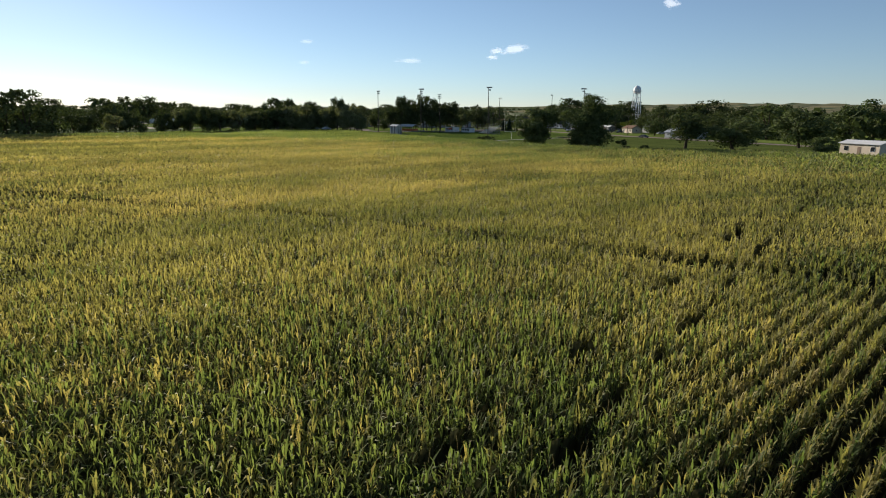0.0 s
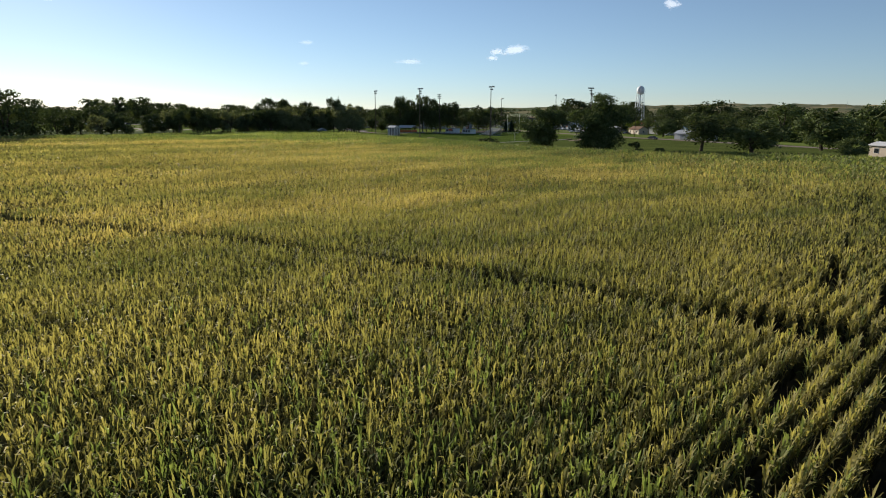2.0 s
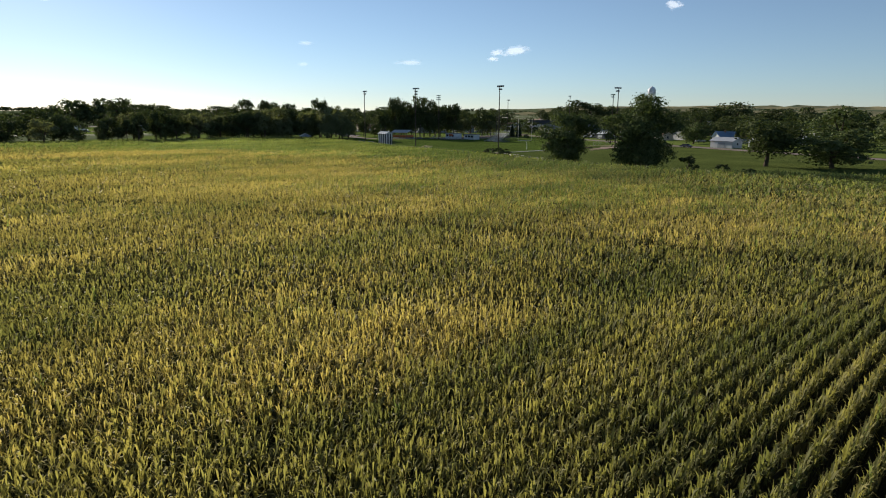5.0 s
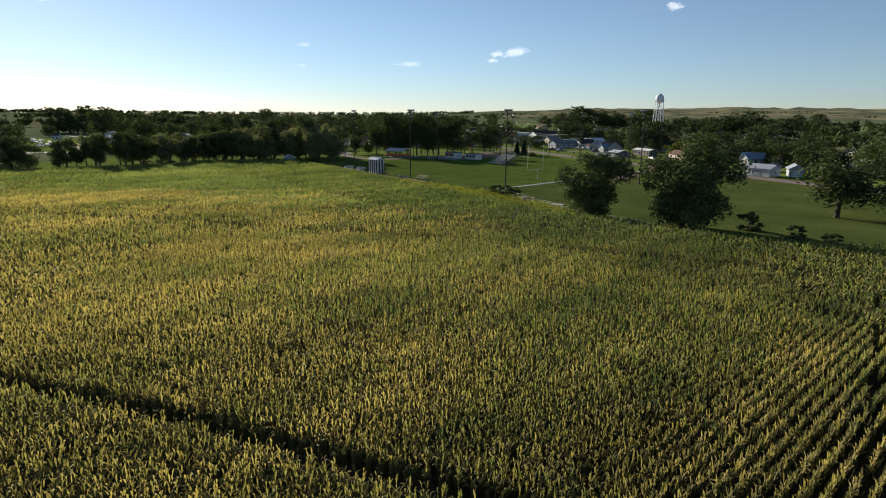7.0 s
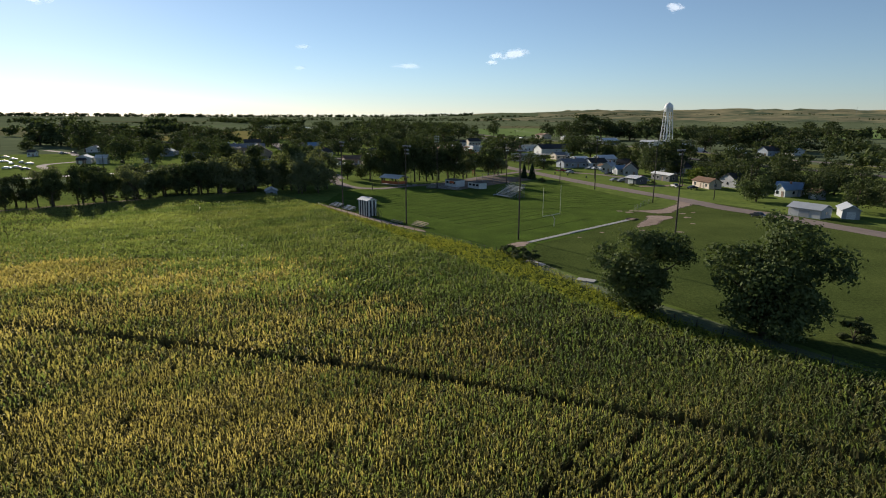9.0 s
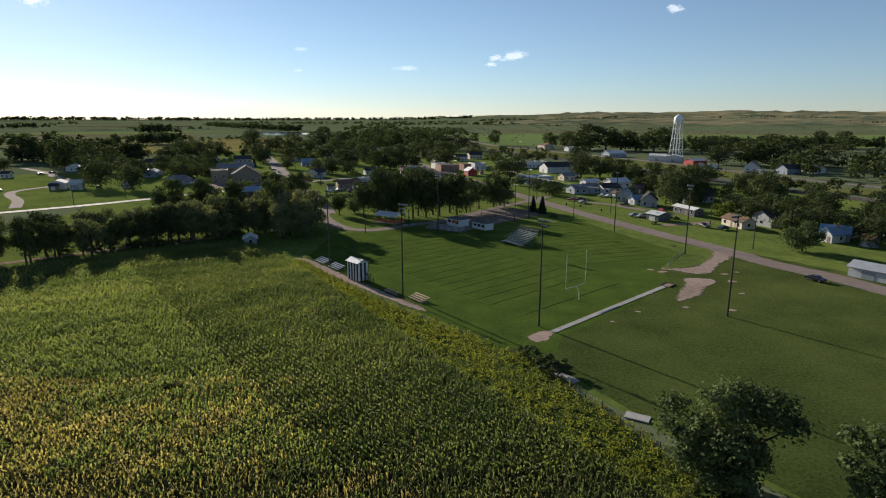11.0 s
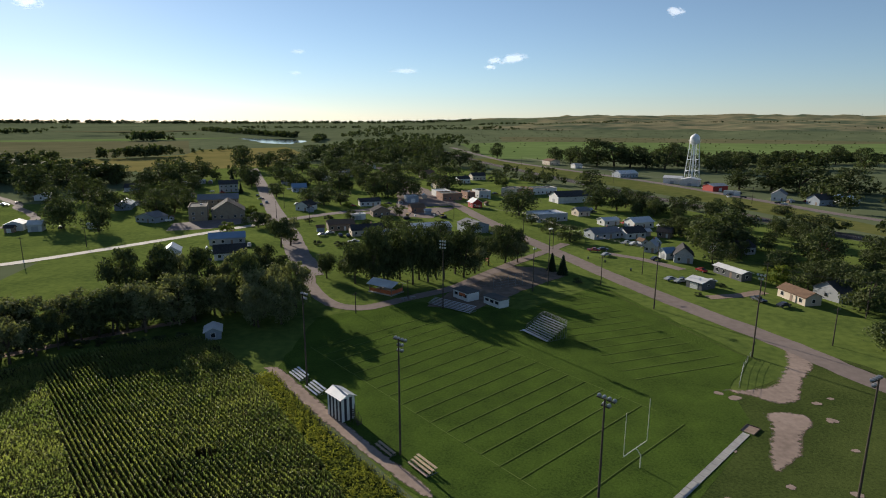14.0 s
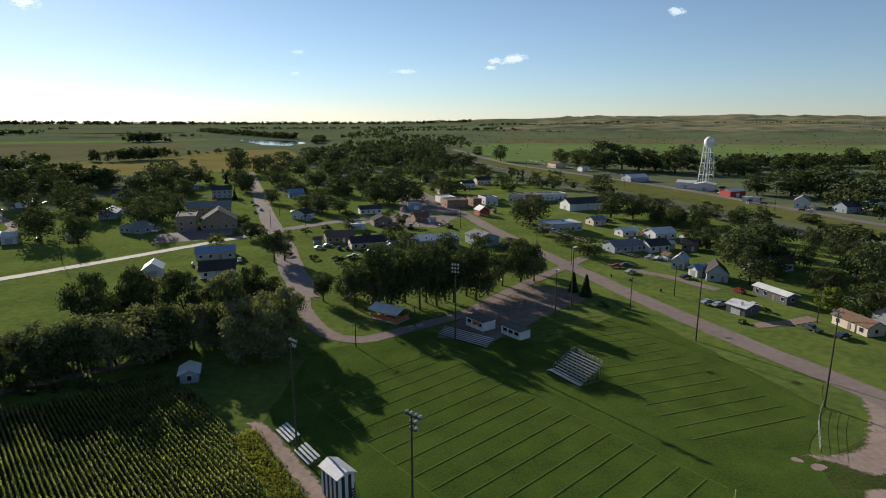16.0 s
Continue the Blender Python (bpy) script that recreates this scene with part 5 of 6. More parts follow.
# ---- water tower ----
def water_tower(x, y):
    ob = empty("water_tower", x, y)
    H0, R = 35.4, 4.1
    prof = [(0.0, H0 + 7.4), (0.5, H0 + 6.9), (1.6, H0 + 6.5), (2.8, H0 + 5.6), (3.8, H0 + 4.4), (R, H0 + 3.4), (R, H0 + 0.8), (3.8, H0 - 0.5), (3.4, H0 - 1.5), (1.9, H0 - 2.3), (0.9, H0 - 2.9)]
    n = 28
    vs, fs = [], []
    for r_, z in prof:
        vs += [(max(r_, 0.01) * math.cos(2 * math.pi * j / n), max(r_, 0.01) * math.sin(2 * math.pi * j / n), z) for j in range(n)]
    for i in range(len(prof) - 1):
        for j in range(n):
            fs.append((i * n + j, (i + 1) * n + j, (i + 1) * n + (j + 1) % n, i * n + (j + 1) % n))
    mesh_object("tank", vs, fs, M["tower_white"], ob, "white domed steel tank", smooth=True)
    bm = bmesh.new()
    rod(bm, (0, 0, 0), (0, 0, H0 - 2.3), 0.7, None, 14)
    part("riser_pipe", bm, M["tower_white"], ob)
    legs = [(math.cos(radians(45 + 90 * i)), math.sin(radians(45 + 90 * i))) for i in range(4)]
    r0, r1 = 7.0, 4.05
    at = lambda i, q: Vector((legs[i % 4][0] * (r0 + (r1 - r0) * q), legs[i % 4][1] * (r0 + (r1 - r0) * q), (H0 + 1.0) * q))
    for i in range(4):
        bm = bmesh.new()
        rod(bm, at(i, 0), at(i, 1), 0.32, None, 8)
        part("leg", bm, M["tower_white"], ob)
    for q in (0.28, 0.55, 0.8):
        for i in range(4):
            bm = bmesh.new()
            rod(bm, at(i, q), at(i + 1, q), 0.16, None, 6)
            part("strut", bm, M["tower_white"], ob)
    for q0, q1 in ((0.02, 0.28), (0.28, 0.55), (0.55, 0.8)):
        for i in range(4):
            bm = bmesh.new()
            rod(bm, at(i, q0), at(i + 1, q1), 0.06, None, 5)
            rod(bm, at(i + 1, q0), at(i, q1), 0.06, None, 5)
            part("brace", bm, M["tower_white"], ob)
    bm = bmesh.new()
    for j in range(24):
        a0, a1 = 2 * math.pi * j / 24, 2 * math.pi * (j + 1) / 24
        rod(bm, (5.2 * math.cos(a0), 5.2 * math.sin(a0), H0 + 1.6), (5.2 * math.cos(a1), 5.2 * math.sin(a1), H0 + 1.6), 0.05, None, 4)
        box(bm, (4.7 * math.cos(a0), 4.7 * math.sin(a0), H0 + 0.55), (0.8, 1.5, 0.08), a0)
        rod(bm, (5.2 * math.cos(a0), 5.2 * math.sin(a0), H0 + 0.6), (5.2 * math.cos(a0), 5.2 * math.sin(a0), H0 + 1.6), 0.04, None, 4)
    part("balcony", bm, M["tower_white"], ob)
    return tagged(ob, "tall white water tower on braced steel legs", "water tower")


water_tower(222.0, 697.5)


# ---- houses and sheds ----
def prism(L_, W_, h, rh, ridge):
    """Walls of a building as one closed shell, with gables along or across."""
    x, y = L_ / 2, W_ / 2
    vs = [(-x, -y, 0), (x, -y, 0), (x, y, 0), (-x, y, 0), (-x, -y, h), (x, -y, h), (x, y, h), (-x, y, h)]
    fs = [(0, 1, 5, 4), (1, 2, 6, 5), (2, 3, 7, 6), (3, 0, 4, 7), (3, 2, 1, 0)]
    if ridge == "a":
        vs += [(-x, 0, h + rh), (x, 0, h + rh)]
        fs += [(7, 4, 8), (5, 6, 9), (4, 5, 9, 8), (6, 7, 8, 9)]
    elif ridge == "c":
        vs += [(0, -y, h + rh), (0, y, h + rh)]
        fs += [(4, 5, 8), (6, 7, 9), (5, 6, 9, 8), (7, 4, 8, 9)]
    elif ridge == "m":
        vs += [(-x, y, h + rh), (x, y, h + rh)]
        fs += [(7, 4, 8), (5, 6, 9), (4, 5, 9, 8), (6, 7, 8, 9)]
    else:
        fs += [(4, 5, 6, 7)]
    return vs, fs


def window(ob, x, y, z, w, h, face):
    """A framed window on the wall that faces -y (0), +x (1), +y (2) or -x (3)."""
    rz = math.pi / 2 * face
    bm = bmesh.new()
    box(bm, (0, -0.03, 0), (w + 0.16, 0.06, h + 0.16))
    fr = part("window", bm, M["white"], ob)
    fr.matrix_basis = pose(x, y, z, 0, 0, 90 * face)
    bm = bmesh.new()
    box(bm, (0, -0.07, 0), (w, 0.03, h))
    part("pane", bm, M["glass"], fr)


house_rnd = random.Random(9)
HOUSE_AT = []


def house(x, y, rz, L_, W_, h, rh, ridge, wall, roof, name, label, category="house"):
    HOUSE_AT.append((x, y, max(L_, W_) / 2))
    ob = empty(name, x, y, 0, rz)
    vs, fs = prism(L_, W_, h, rh, ridge)
    mesh_object("wall", vs, fs, M[wall], ob)
    over, th = 0.45, 0.16
    if ridge in "ac":
        span, run = (W_, L_) if ridge == "a" else (L_, W_)
        a = math.atan2(rh, span / 2)
        sl = (span / 2 + over) / math.cos(a)
        for s in (-1, 1):
            bm = bmesh.new()
            mid = (span / 2 + over) / 2
            zc = h + rh - math.tan(a) * mid + th * 0.7
            if ridge == "a":
                box(bm, (0, s * mid, zc), (run + 2 * over, sl, th), 0, -s * a)
            else:
                box(bm, (s * mid, 0, zc), (sl, run + 2 * over, th), 0, 0, s * a)
            part("roof_slope", bm, M[roof], ob)
    elif ridge == "m":
        a = math.atan2(rh, W_)
        bm = bmesh.new()
        box(bm, (0, 0, h + rh / 2 + 0.1), (L_ + 0.8, W_ / math.cos(a) + 0.8, th), 0, a)
        part("roof_slope", bm, M[roof], ob)
    else:
        bm = bmesh.new()
        box(bm, (0, 0, h + 0.05), (L_ - 0.5, W_ - 0.5, 0.12))
        part("roof", bm, M[roof], ob)
        bm = bmesh.new()
        for s in (-1, 1):
            box(bm, (0, s * (W_ / 2 - 0.1), h + rh / 2), (L_ + 0.1, 0.3, rh))
            box(bm, (s * (L_ / 2 - 0.1), 0, h + rh / 2), (0.3, W_ - 0.5, rh))
        part("parapet", bm, M[wall], ob)
        bm = bmesh.new()
        box(bm, (L_ * 0.15, W_ * 0.1, h + 0.5), (1.2, 1.0, 0.8))
        part("roof_vent", bm, M["galv"], ob)
    shed = any(k in name for k in ("shed", "garage", "barn", "metal", "box", "trailer"))
    if shed:
        dw, dh = min(L_ * 0.5, 3.0), min(h * 0.8, 2.7)
        bm = bmesh.new()
        box(bm, (0, -W_ / 2 - 0.03, dh / 2), (dw, 0.06, dh))
        d = part("door", bm, M["white"] if wall != "siding" else M["grey_siding"], ob)
        bm = bmesh.new()
        for i in range(1, 4):
            box(bm, (0, -W_ / 2 - 0.07, dh * i / 4), (dw - 0.2, 0.03, 0.05))
        part("door_rib", bm, M["galv"], d)
        window(ob, L_ / 2, 0, h * 0.6, 0.9, 0.7, 1)
    else:
        n = max(2, int(L_ / 3.2))
        for i in range(n):
            wx = -L_ / 2 + (i + 0.5) * L_ / n
            if i == n // 2:
                bm = bmesh.new()
                box(bm, (wx, -W_ / 2 - 0.03, 1.05), (0.95, 0.06, 2.1))
                part("door", bm, M["brown_siding"] if wall != "brown_siding" else M["white"], ob)
            else:
                window(ob, wx, -W_ / 2, min(1.6, h * 0.55), 1.1, 1.2, 0)
            if h > 5.5:
                window(ob, wx, -W_ / 2, 4.4, 1.1, 1.3, 0)
        for k in range(max(1, int(W_ / 5))):
            wy = -W_ / 2 + (k + 0.5) * W_ / max(1, int(W_ / 5))
            window(ob, L_ / 2, wy, min(1.6, h * 0.55), 1.0, 1.1, 1)
            window(ob, -L_ / 2, wy, min(1.6, h * 0.55), 1.0, 1.1, 3)
        if ridge in "ac" and house_rnd.random() < 0.5 and rh > 1.5:
            bm = bmesh.new()
            box(bm, (L_ * 0.18 if ridge == "a" else 0.3, 0.4, h + rh + 0.1), (0.6, 0.6, 1.3))
            part("chimney", bm, M["redbrick"], ob)
    return tagged(ob, label, category, "town buildings")

for row in (
    (-138.2, 499.4, 18.5, 9.5, 18, 7.5, 0.6, "f", "brick", "tar", "brick_hall", "tan brick church hall with a flat roof", "church"),
    (-123.9, 505.6, 18.5, 17.5, 16, 4.5, 5.5, "c", "brick", "shingle", "brick_church", "tan brick church with a steep dark gable", "church"),
    (-143.0, 542.7, 18.5, 23.7, 14, 6, 2.5, "a", "brick", "shingle_grey", "church_wing", "brick church wing with a low grey roof", "church"),
    (-166.2, 627.3, 18.5, 13.7, 12, 6, 2.5, "a", "grey_siding", "shingle", "church_house", "grey house with a dark roof behind the church", "church"),
    (-87.8, 404.5, 18.5, 12.1, 7, 3.0, 2.6, "a", "siding", "shingle", "blue_roof_house", "pale house with a steep dark roof", "house"),
    (-99.5, 434.3, 18.5, 15.1, 10, 3.0, 1.8, "a", "grey_siding", "roof_blue", "blue_store", "long low building with a blue metal roof", "shop"),
    (-111.2, 404.4, 18.5, 6.4, 8, 3.4, 2.2, "c", "siding", "roof_white", "white_garage", "small white gabled garage", "shed"),
    (-205.0, 463.1, 18.5, 6.1, 7, 3.6, 1.6, "a", "siding", "roof_white", "lawn_shed", "pale metal shed on the mown lawn", "shed"),
    (-160.6, 490.6, -19.4, 13.6, 9, 3, 2.2, "c", "blue_siding", "shingle_grey", "blue_cottage", "blue-grey cottage with a gable", "house"),
    (-199.4, 536.8, -251.5, 16.8, 9, 3.4, 2, "a", "blue_siding", "roof_white", "blue_house", "pale blue house under trees", "house"),
    (-180.3, 468.8, 18.5, 4.5, 3, 2.2, 0.8, "a", "siding", "roof_white", "yard_shed", "small white garden shed", "shed"),
    (-278.3, 580.7, -251.5, 15.5, 8, 3, 1.6, "a", "siding", "roof_white", "far_cottage", "pale cottage behind trees", "house"),
    (-242.3, 629.8, -251.5, 13.2, 9, 3.2, 2.4, "c", "grey_siding", "shingle", "west_house", "grey house with dark shingles", "house"),
):
    house(*row)
for row in (
    (-186.8, 585.6, 18.5, 4.5, 8, 3.4, 1.6, "a", "siding", "roof_white", "white_house", "white house beside the lane", "house"),
    (-212.6, 675.6, 57.4, 18.6, 5, 2.8, 0.7, "a", "siding", "roof_white", "mobile_home", "long white mobile home", "house"),
    (-8.3, 454.5, 18.5, 19.6, 11, 4.2, 1.6, "a", "grey_siding", "roof_white", "metal_building", "long metal building with a white roof", "shed"),
    (13.6, 462.0, 24, 11.0, 13, 4, 1.8, "c", "blue_siding", "shingle_grey", "double_garage", "grey metal garage with two white doors", "shed"),
    (19.5, 544.8, 18.5, 6.5, 8, 3.4, 2.2, "c", "red", "roof_white", "red_shop", "small red shop with a white roof", "shop"),
    (3.6, 582.0, 18.5, 14.3, 14, 4.5, 0.5, "f", "redbrick", "tar", "brick_shop", "red brick shop on the main street", "shop"),
    (-0.6, 597.0, -71.5, 23.4, 10, 3.8, 0.5, "f", "siding", "tin", "garage_row", "white garage row on the main street", "shed"),
    (17.2, 587.4, 18.5, 5.9, 12, 4.5, 0.5, "f", "redbrick", "tar", "brick_store", "brick store with a flat roof", "shop"),
    (26.9, 595.0, 18.5, 8.8, 14, 4.6, 0.6, "f", "siding", "tar", "white_store", "white store with a flat roof", "shop"),
    (50.2, 603.9, -31.8, 10.7, 14, 5.2, 0.6, "f", "tan", "tar", "tan_store", "tan store with a flat roof", "shop"),
    (56.6, 607.4, 18.5, 14.7, 14, 4.6, 0.6, "f", "redbrick", "tar", "tan_store", "brick store on the main street", "shop"),
    (73.5, 615.3, 18.5, 20.5, 12, 4.2, 0.6, "f", "siding", "tar", "pale_store", "pale store with a flat roof", "shop"),
    (86.1, 569.7, -71.5, 12.5, 26, 4.5, 3, "c", "siding", "shingle", "white_barn", "white gabled barn with a black roof", "shed"),
):
    house(*row)
for row in (
    (56.8, 496.4, 18.5, 18.2, 14, 4, 0.5, "f", "grey_siding", "roof_white", "flat_clinic", "low grey building with a white flat roof", "shop"),
    (79.6, 512.3, 18.5, 7.6, 8, 3, 1.8, "a", "tan", "shingle_grey", "tan_cottage", "tan cottage with a grey roof", "house"),
    (74.6, 447.0, 18.5, 14.5, 9, 3, 1.8, "a", "blue_siding", "shingle_grey", "grey_ranch", "long grey ranch house", "house"),
    (101.1, 474.5, 18.5, 11.9, 9, 3.2, 2, "a", "siding", "roof_white", "white_roof_house", "house with a white metal roof", "house"),
    (87.0, 481.2, 18.5, 9.2, 7, 2.8, 1.2, "a", "siding", "roof_white", "small_white", "small white house with a pale roof", "house"),
    (88.5, 447.0, 18.5, 10.4, 8, 3, 2.2, "a", "siding", "shingle", "dark_house", "white house with a dark roof", "house"),
    (88.1, 417.4, -33.5, 4.8, 9, 3.2, 2, "c", "grey_siding", "tin", "grey_cabin", "grey cabin with a metal roof", "house"),
    (89.5, 404.0, -71.5, 4.5, 5, 2.8, 1.6, "c", "siding", "roof_blue", "small_garage", "small white garage with a blue roof", "shed"),
    (105.3, 448.4, -34.0, 6.1, 7, 2.8, 2, "a", "brown_siding", "shingle", "dark_cabin", "brown cabin with dark shingles", "house"),
    (94.1, 399.9, -18.7, 7.0, 10, 3.2, 3, "c", "grey_siding", "shingle", "grey_house", "grey house with a dark gable roof", "house"),
    (84.6, 361.6, -62, 6.2, 6.6, 2.5, 0.9, "a", "slate_siding", "roof_white", "grey_garage", "dark grey metal garage with a pale roof on the lawn", "shed"),
    (102.0, 375.5, -74, 13.5, 4.4, 2.8, 0.7, "a", "slate_siding", "roof_white", "white_mobile", "mobile home with a pale roof on a lawn", "house"),
):
    house(*row)
for row in (
    (119.8, 412.4, 18.5, 16.2, 9, 3.2, 2.2, "a", "grey_siding", "shingle", "house_ne", "grey house beneath tall trees", "house"),
    (109.0, 347.0, -80, 11.5, 5.6, 2.7, 1.4, "a", "tan", "shingle_brown", "tan_ranch", "tan ranch house with a brown roof", "house"),
    (202.1, 687.6, -32.6, 15.1, 12, 5, 1.5, "a", "siding", "roof_white", "tower_shed", "white metal shed near the water tower", "shed"),
    (210.5, 672.0, -30.2, 15.2, 12, 5, 1.6, "c", "siding", "roof_white", "tower_shed", "white metal shed below the water tower", "shed"),
    (214.0, 633.5, 18.5, 14.5, 11, 4.2, 1.4, "a", "red", "tin", "red_barn", "red metal barn beside the highway", "shed"),
    (213.6, 605.3, -31.8, 11.0, 4, 3, 0.3, "f", "siding", "roof_white", "white_trailer", "long white trailer beside the highway", "shed"),
    (233.8, 579.0, -34.2, 8.9, 12, 4.5, 3, "c", "siding", "shingle_grey", "farm_house", "white farmhouse with gables", "house"),
    (248.2, 556.9, -71.5, 9.6, 12, 4, 3, "c", "blue_siding", "shingle", "grey_farm", "grey house under big trees", "house"),
    (271.9, 565.8, -71.5, 12.0, 10, 3.6, 1.5, "a", "siding", "roof_blue", "blue_shed", "long shed with a blue roof", "shed"),
    (133.8, 899.8, -71.5, 19.3, 14, 5, 2, "a", "tan", "shingle_brown", "rail_house", "brown roofed house across the tracks", "house"),
    (153.6, 848.6, 18.5, 9.2, 10, 4, 1.5, "a", "siding", "roof_white", "rail_shed", "small white shed across the tracks", "shed"),
    (176.5, 743.3, 18.5, 19.9, 14, 4, 2.5, "a", "blue_siding", "roof_white", "rail_house", "pale house across the highway", "house"),
    (-53.8, 468.0, 18.5, 12.8, 10, 3.2, 1.8, "a", "brown_siding", "shingle_brown", "brown_house", "brown house with a brown roof", "house"),
):
    house(*row)
for row in (
    (-39.0, 454.6, 18.5, 15.3, 9, 3, 2, "a", "tan", "shingle", "grey_bungalow", "bungalow with a dark roof", "house"),
    (-48.9, 497.8, 18.5, 7.8, 5, 3, 0.4, "f", "siding", "roof_white", "white_box", "long white trailer house", "shed"),
    (-37.8, 511.2, 18.5, 10.1, 9, 3.2, 2.4, "c", "brown_siding", "shingle", "dark_bungalow", "brown house with a dark gable", "house"),
    (-17.0, 525.0, 18.5, 8.3, 8, 3, 1.8, "a", "redbrick", "shingle_brown", "tan_bungalow", "small brick house with a brown roof", "house"),
    (-22.2, 568.2, 18.5, 7.9, 8, 4, 0.5, "f", "blue_siding", "roof_white", "blue_box", "pale blue metal building", "shed"),
    (-48.9, 552.3, 18.5, 13.3, 8, 3, 1.8, "a", "siding", "shingle", "long_house", "white house beside the street", "house"),
    (-85.3, 532.1, -24.1, 9.5, 9, 3.4, 2.4, "c", "siding", "shingle", "white_cottage", "white cottage with a dark roof", "house"),
    (-112.2, 628.0, 18.5, 10.7, 10, 3.4, 2.6, "a", "blue_siding", "roof_blue", "blue_villa", "blue roofed house under trees", "house"),
    (-129.3, 673.1, 18.5, 9.5, 10, 3.4, 2.6, "c", "grey_siding", "shingle", "street_house", "grey house on the side street", "house"),
    (-108.2, 708.1, 18.5, 10.6, 10, 4, 3, "c", "siding", "shingle", "pale_house", "white house among trees", "house"),
    (-94.0, 744.0, 55.9, 12.3, 10, 4, 3, "c", "siding", "roof_blue", "pale_house", "pale house among trees", "house"),
    (-80.1, 837.3, 18.5, 8.2, 10, 4.5, 3, "c", "siding", "shingle", "far_white", "white house beyond the trees", "house"),
    (-93.5, 881.3, 18.5, 7.2, 10, 4.5, 2.5, "a", "tan", "shingle_brown", "far_tan", "tan house beyond the trees", "house"),
):
    house(*row)
for row in (
    (-15.0, 734.7, 18.5, 12.8, 12, 4, 3, "a", "brown_siding", "shingle_brown", "brown_roof", "house with a brown roof", "house"),
    (-1.7, 650.2, -71.5, 10.1, 12, 4, 3, "a", "tan", "shingle_brown", "brown_roof", "tan house with a brown roof", "house"),
    (16.7, 690.1, 18.5, 10.6, 12, 4, 2, "a", "siding", "shingle", "shop_far", "white house behind the shops", "shop"),
    (31.6, 717.3, 18.5, 12.8, 10, 4, 2.5, "a", "tan", "shingle", "shop_far", "tan house behind the shops", "shop"),
    (-61.5, 316.0, -71.5, 4.8, 3.8, 2.3, 0.9, "a", "blue_siding", "roof_white", "blue_shack", "pale blue shed beneath the grove trees", "shed"),
    (107.6, 275.1, -59.0, 9.1, 6, 2.6, 1.2, "a", "siding", "tin", "pasture_shed", "long grey metal shed beside the road", "shed"),
    (118.1, 273.9, -25.0, 4.3, 9, 2.6, 1.2, "c", "grey_siding", "tin", "pasture_shed", "grey metal shed beside the road", "shed"),
    (129.5, 323.5, -37.4, 8.2, 7.2, 2.8, 2.0, "a", "blue_siding", "roof_blue", "corner_house", "blue house with a pale blue roof", "house"),
    (127.2, 320.2, 288.5, 4.4, 8, 2.8, 2.0, "c", "siding", "roof_blue", "edge_house", "white house with a blue metal roof", "house"),
    (120.8, 349.1, 18.5, 5.6, 9, 3.2, 2.6, "a", "grey_siding", "shingle", "edge_house", "grey house under dark trees", "house"),
    (118.7, 166.7, -71.5, 11.4, 6, 2.9, 0.8, "a", "tan", "roof_white", "mobile_row", "long tan mobile home beyond the pasture", "house"),
    (165.2, 311.1, 288.5, 15.3, 9, 4.2, 3.4, "c", "siding", "shingle_grey", "gable_house", "white gabled house beyond the pasture", "house"),
    (-290.8, 527.2, 18.5, 4.8, 8, 3, 1.4, "a", "siding", "shingle", "dugout", "low house on the western lawns", "house"),
):
    house(*row)
for row in (
    (-216.8, 465.5, -251.5, 9.0, 8, 3.4, 1.6, "a", "siding", "roof_white", "west_shed", "white shed in the western field", "shed"),
):
    house(*row)


# bell gable cross-wall and tall windows of the brick church stay on its own front
tagged(empty("church_cross", -122.5, 496.8, 10.2, 18.5), "small white cross on the church gable", "cross")
bm = bmesh.new()
box(bm, (0, -0.4, 0.6), (0.18, 0.18, 1.3))
box(bm, (0, -0.4, 0.8), (0.7, 0.18, 0.18))
part("cross_bar", bm, M["white"], bpy.data.objects["church_cross"])


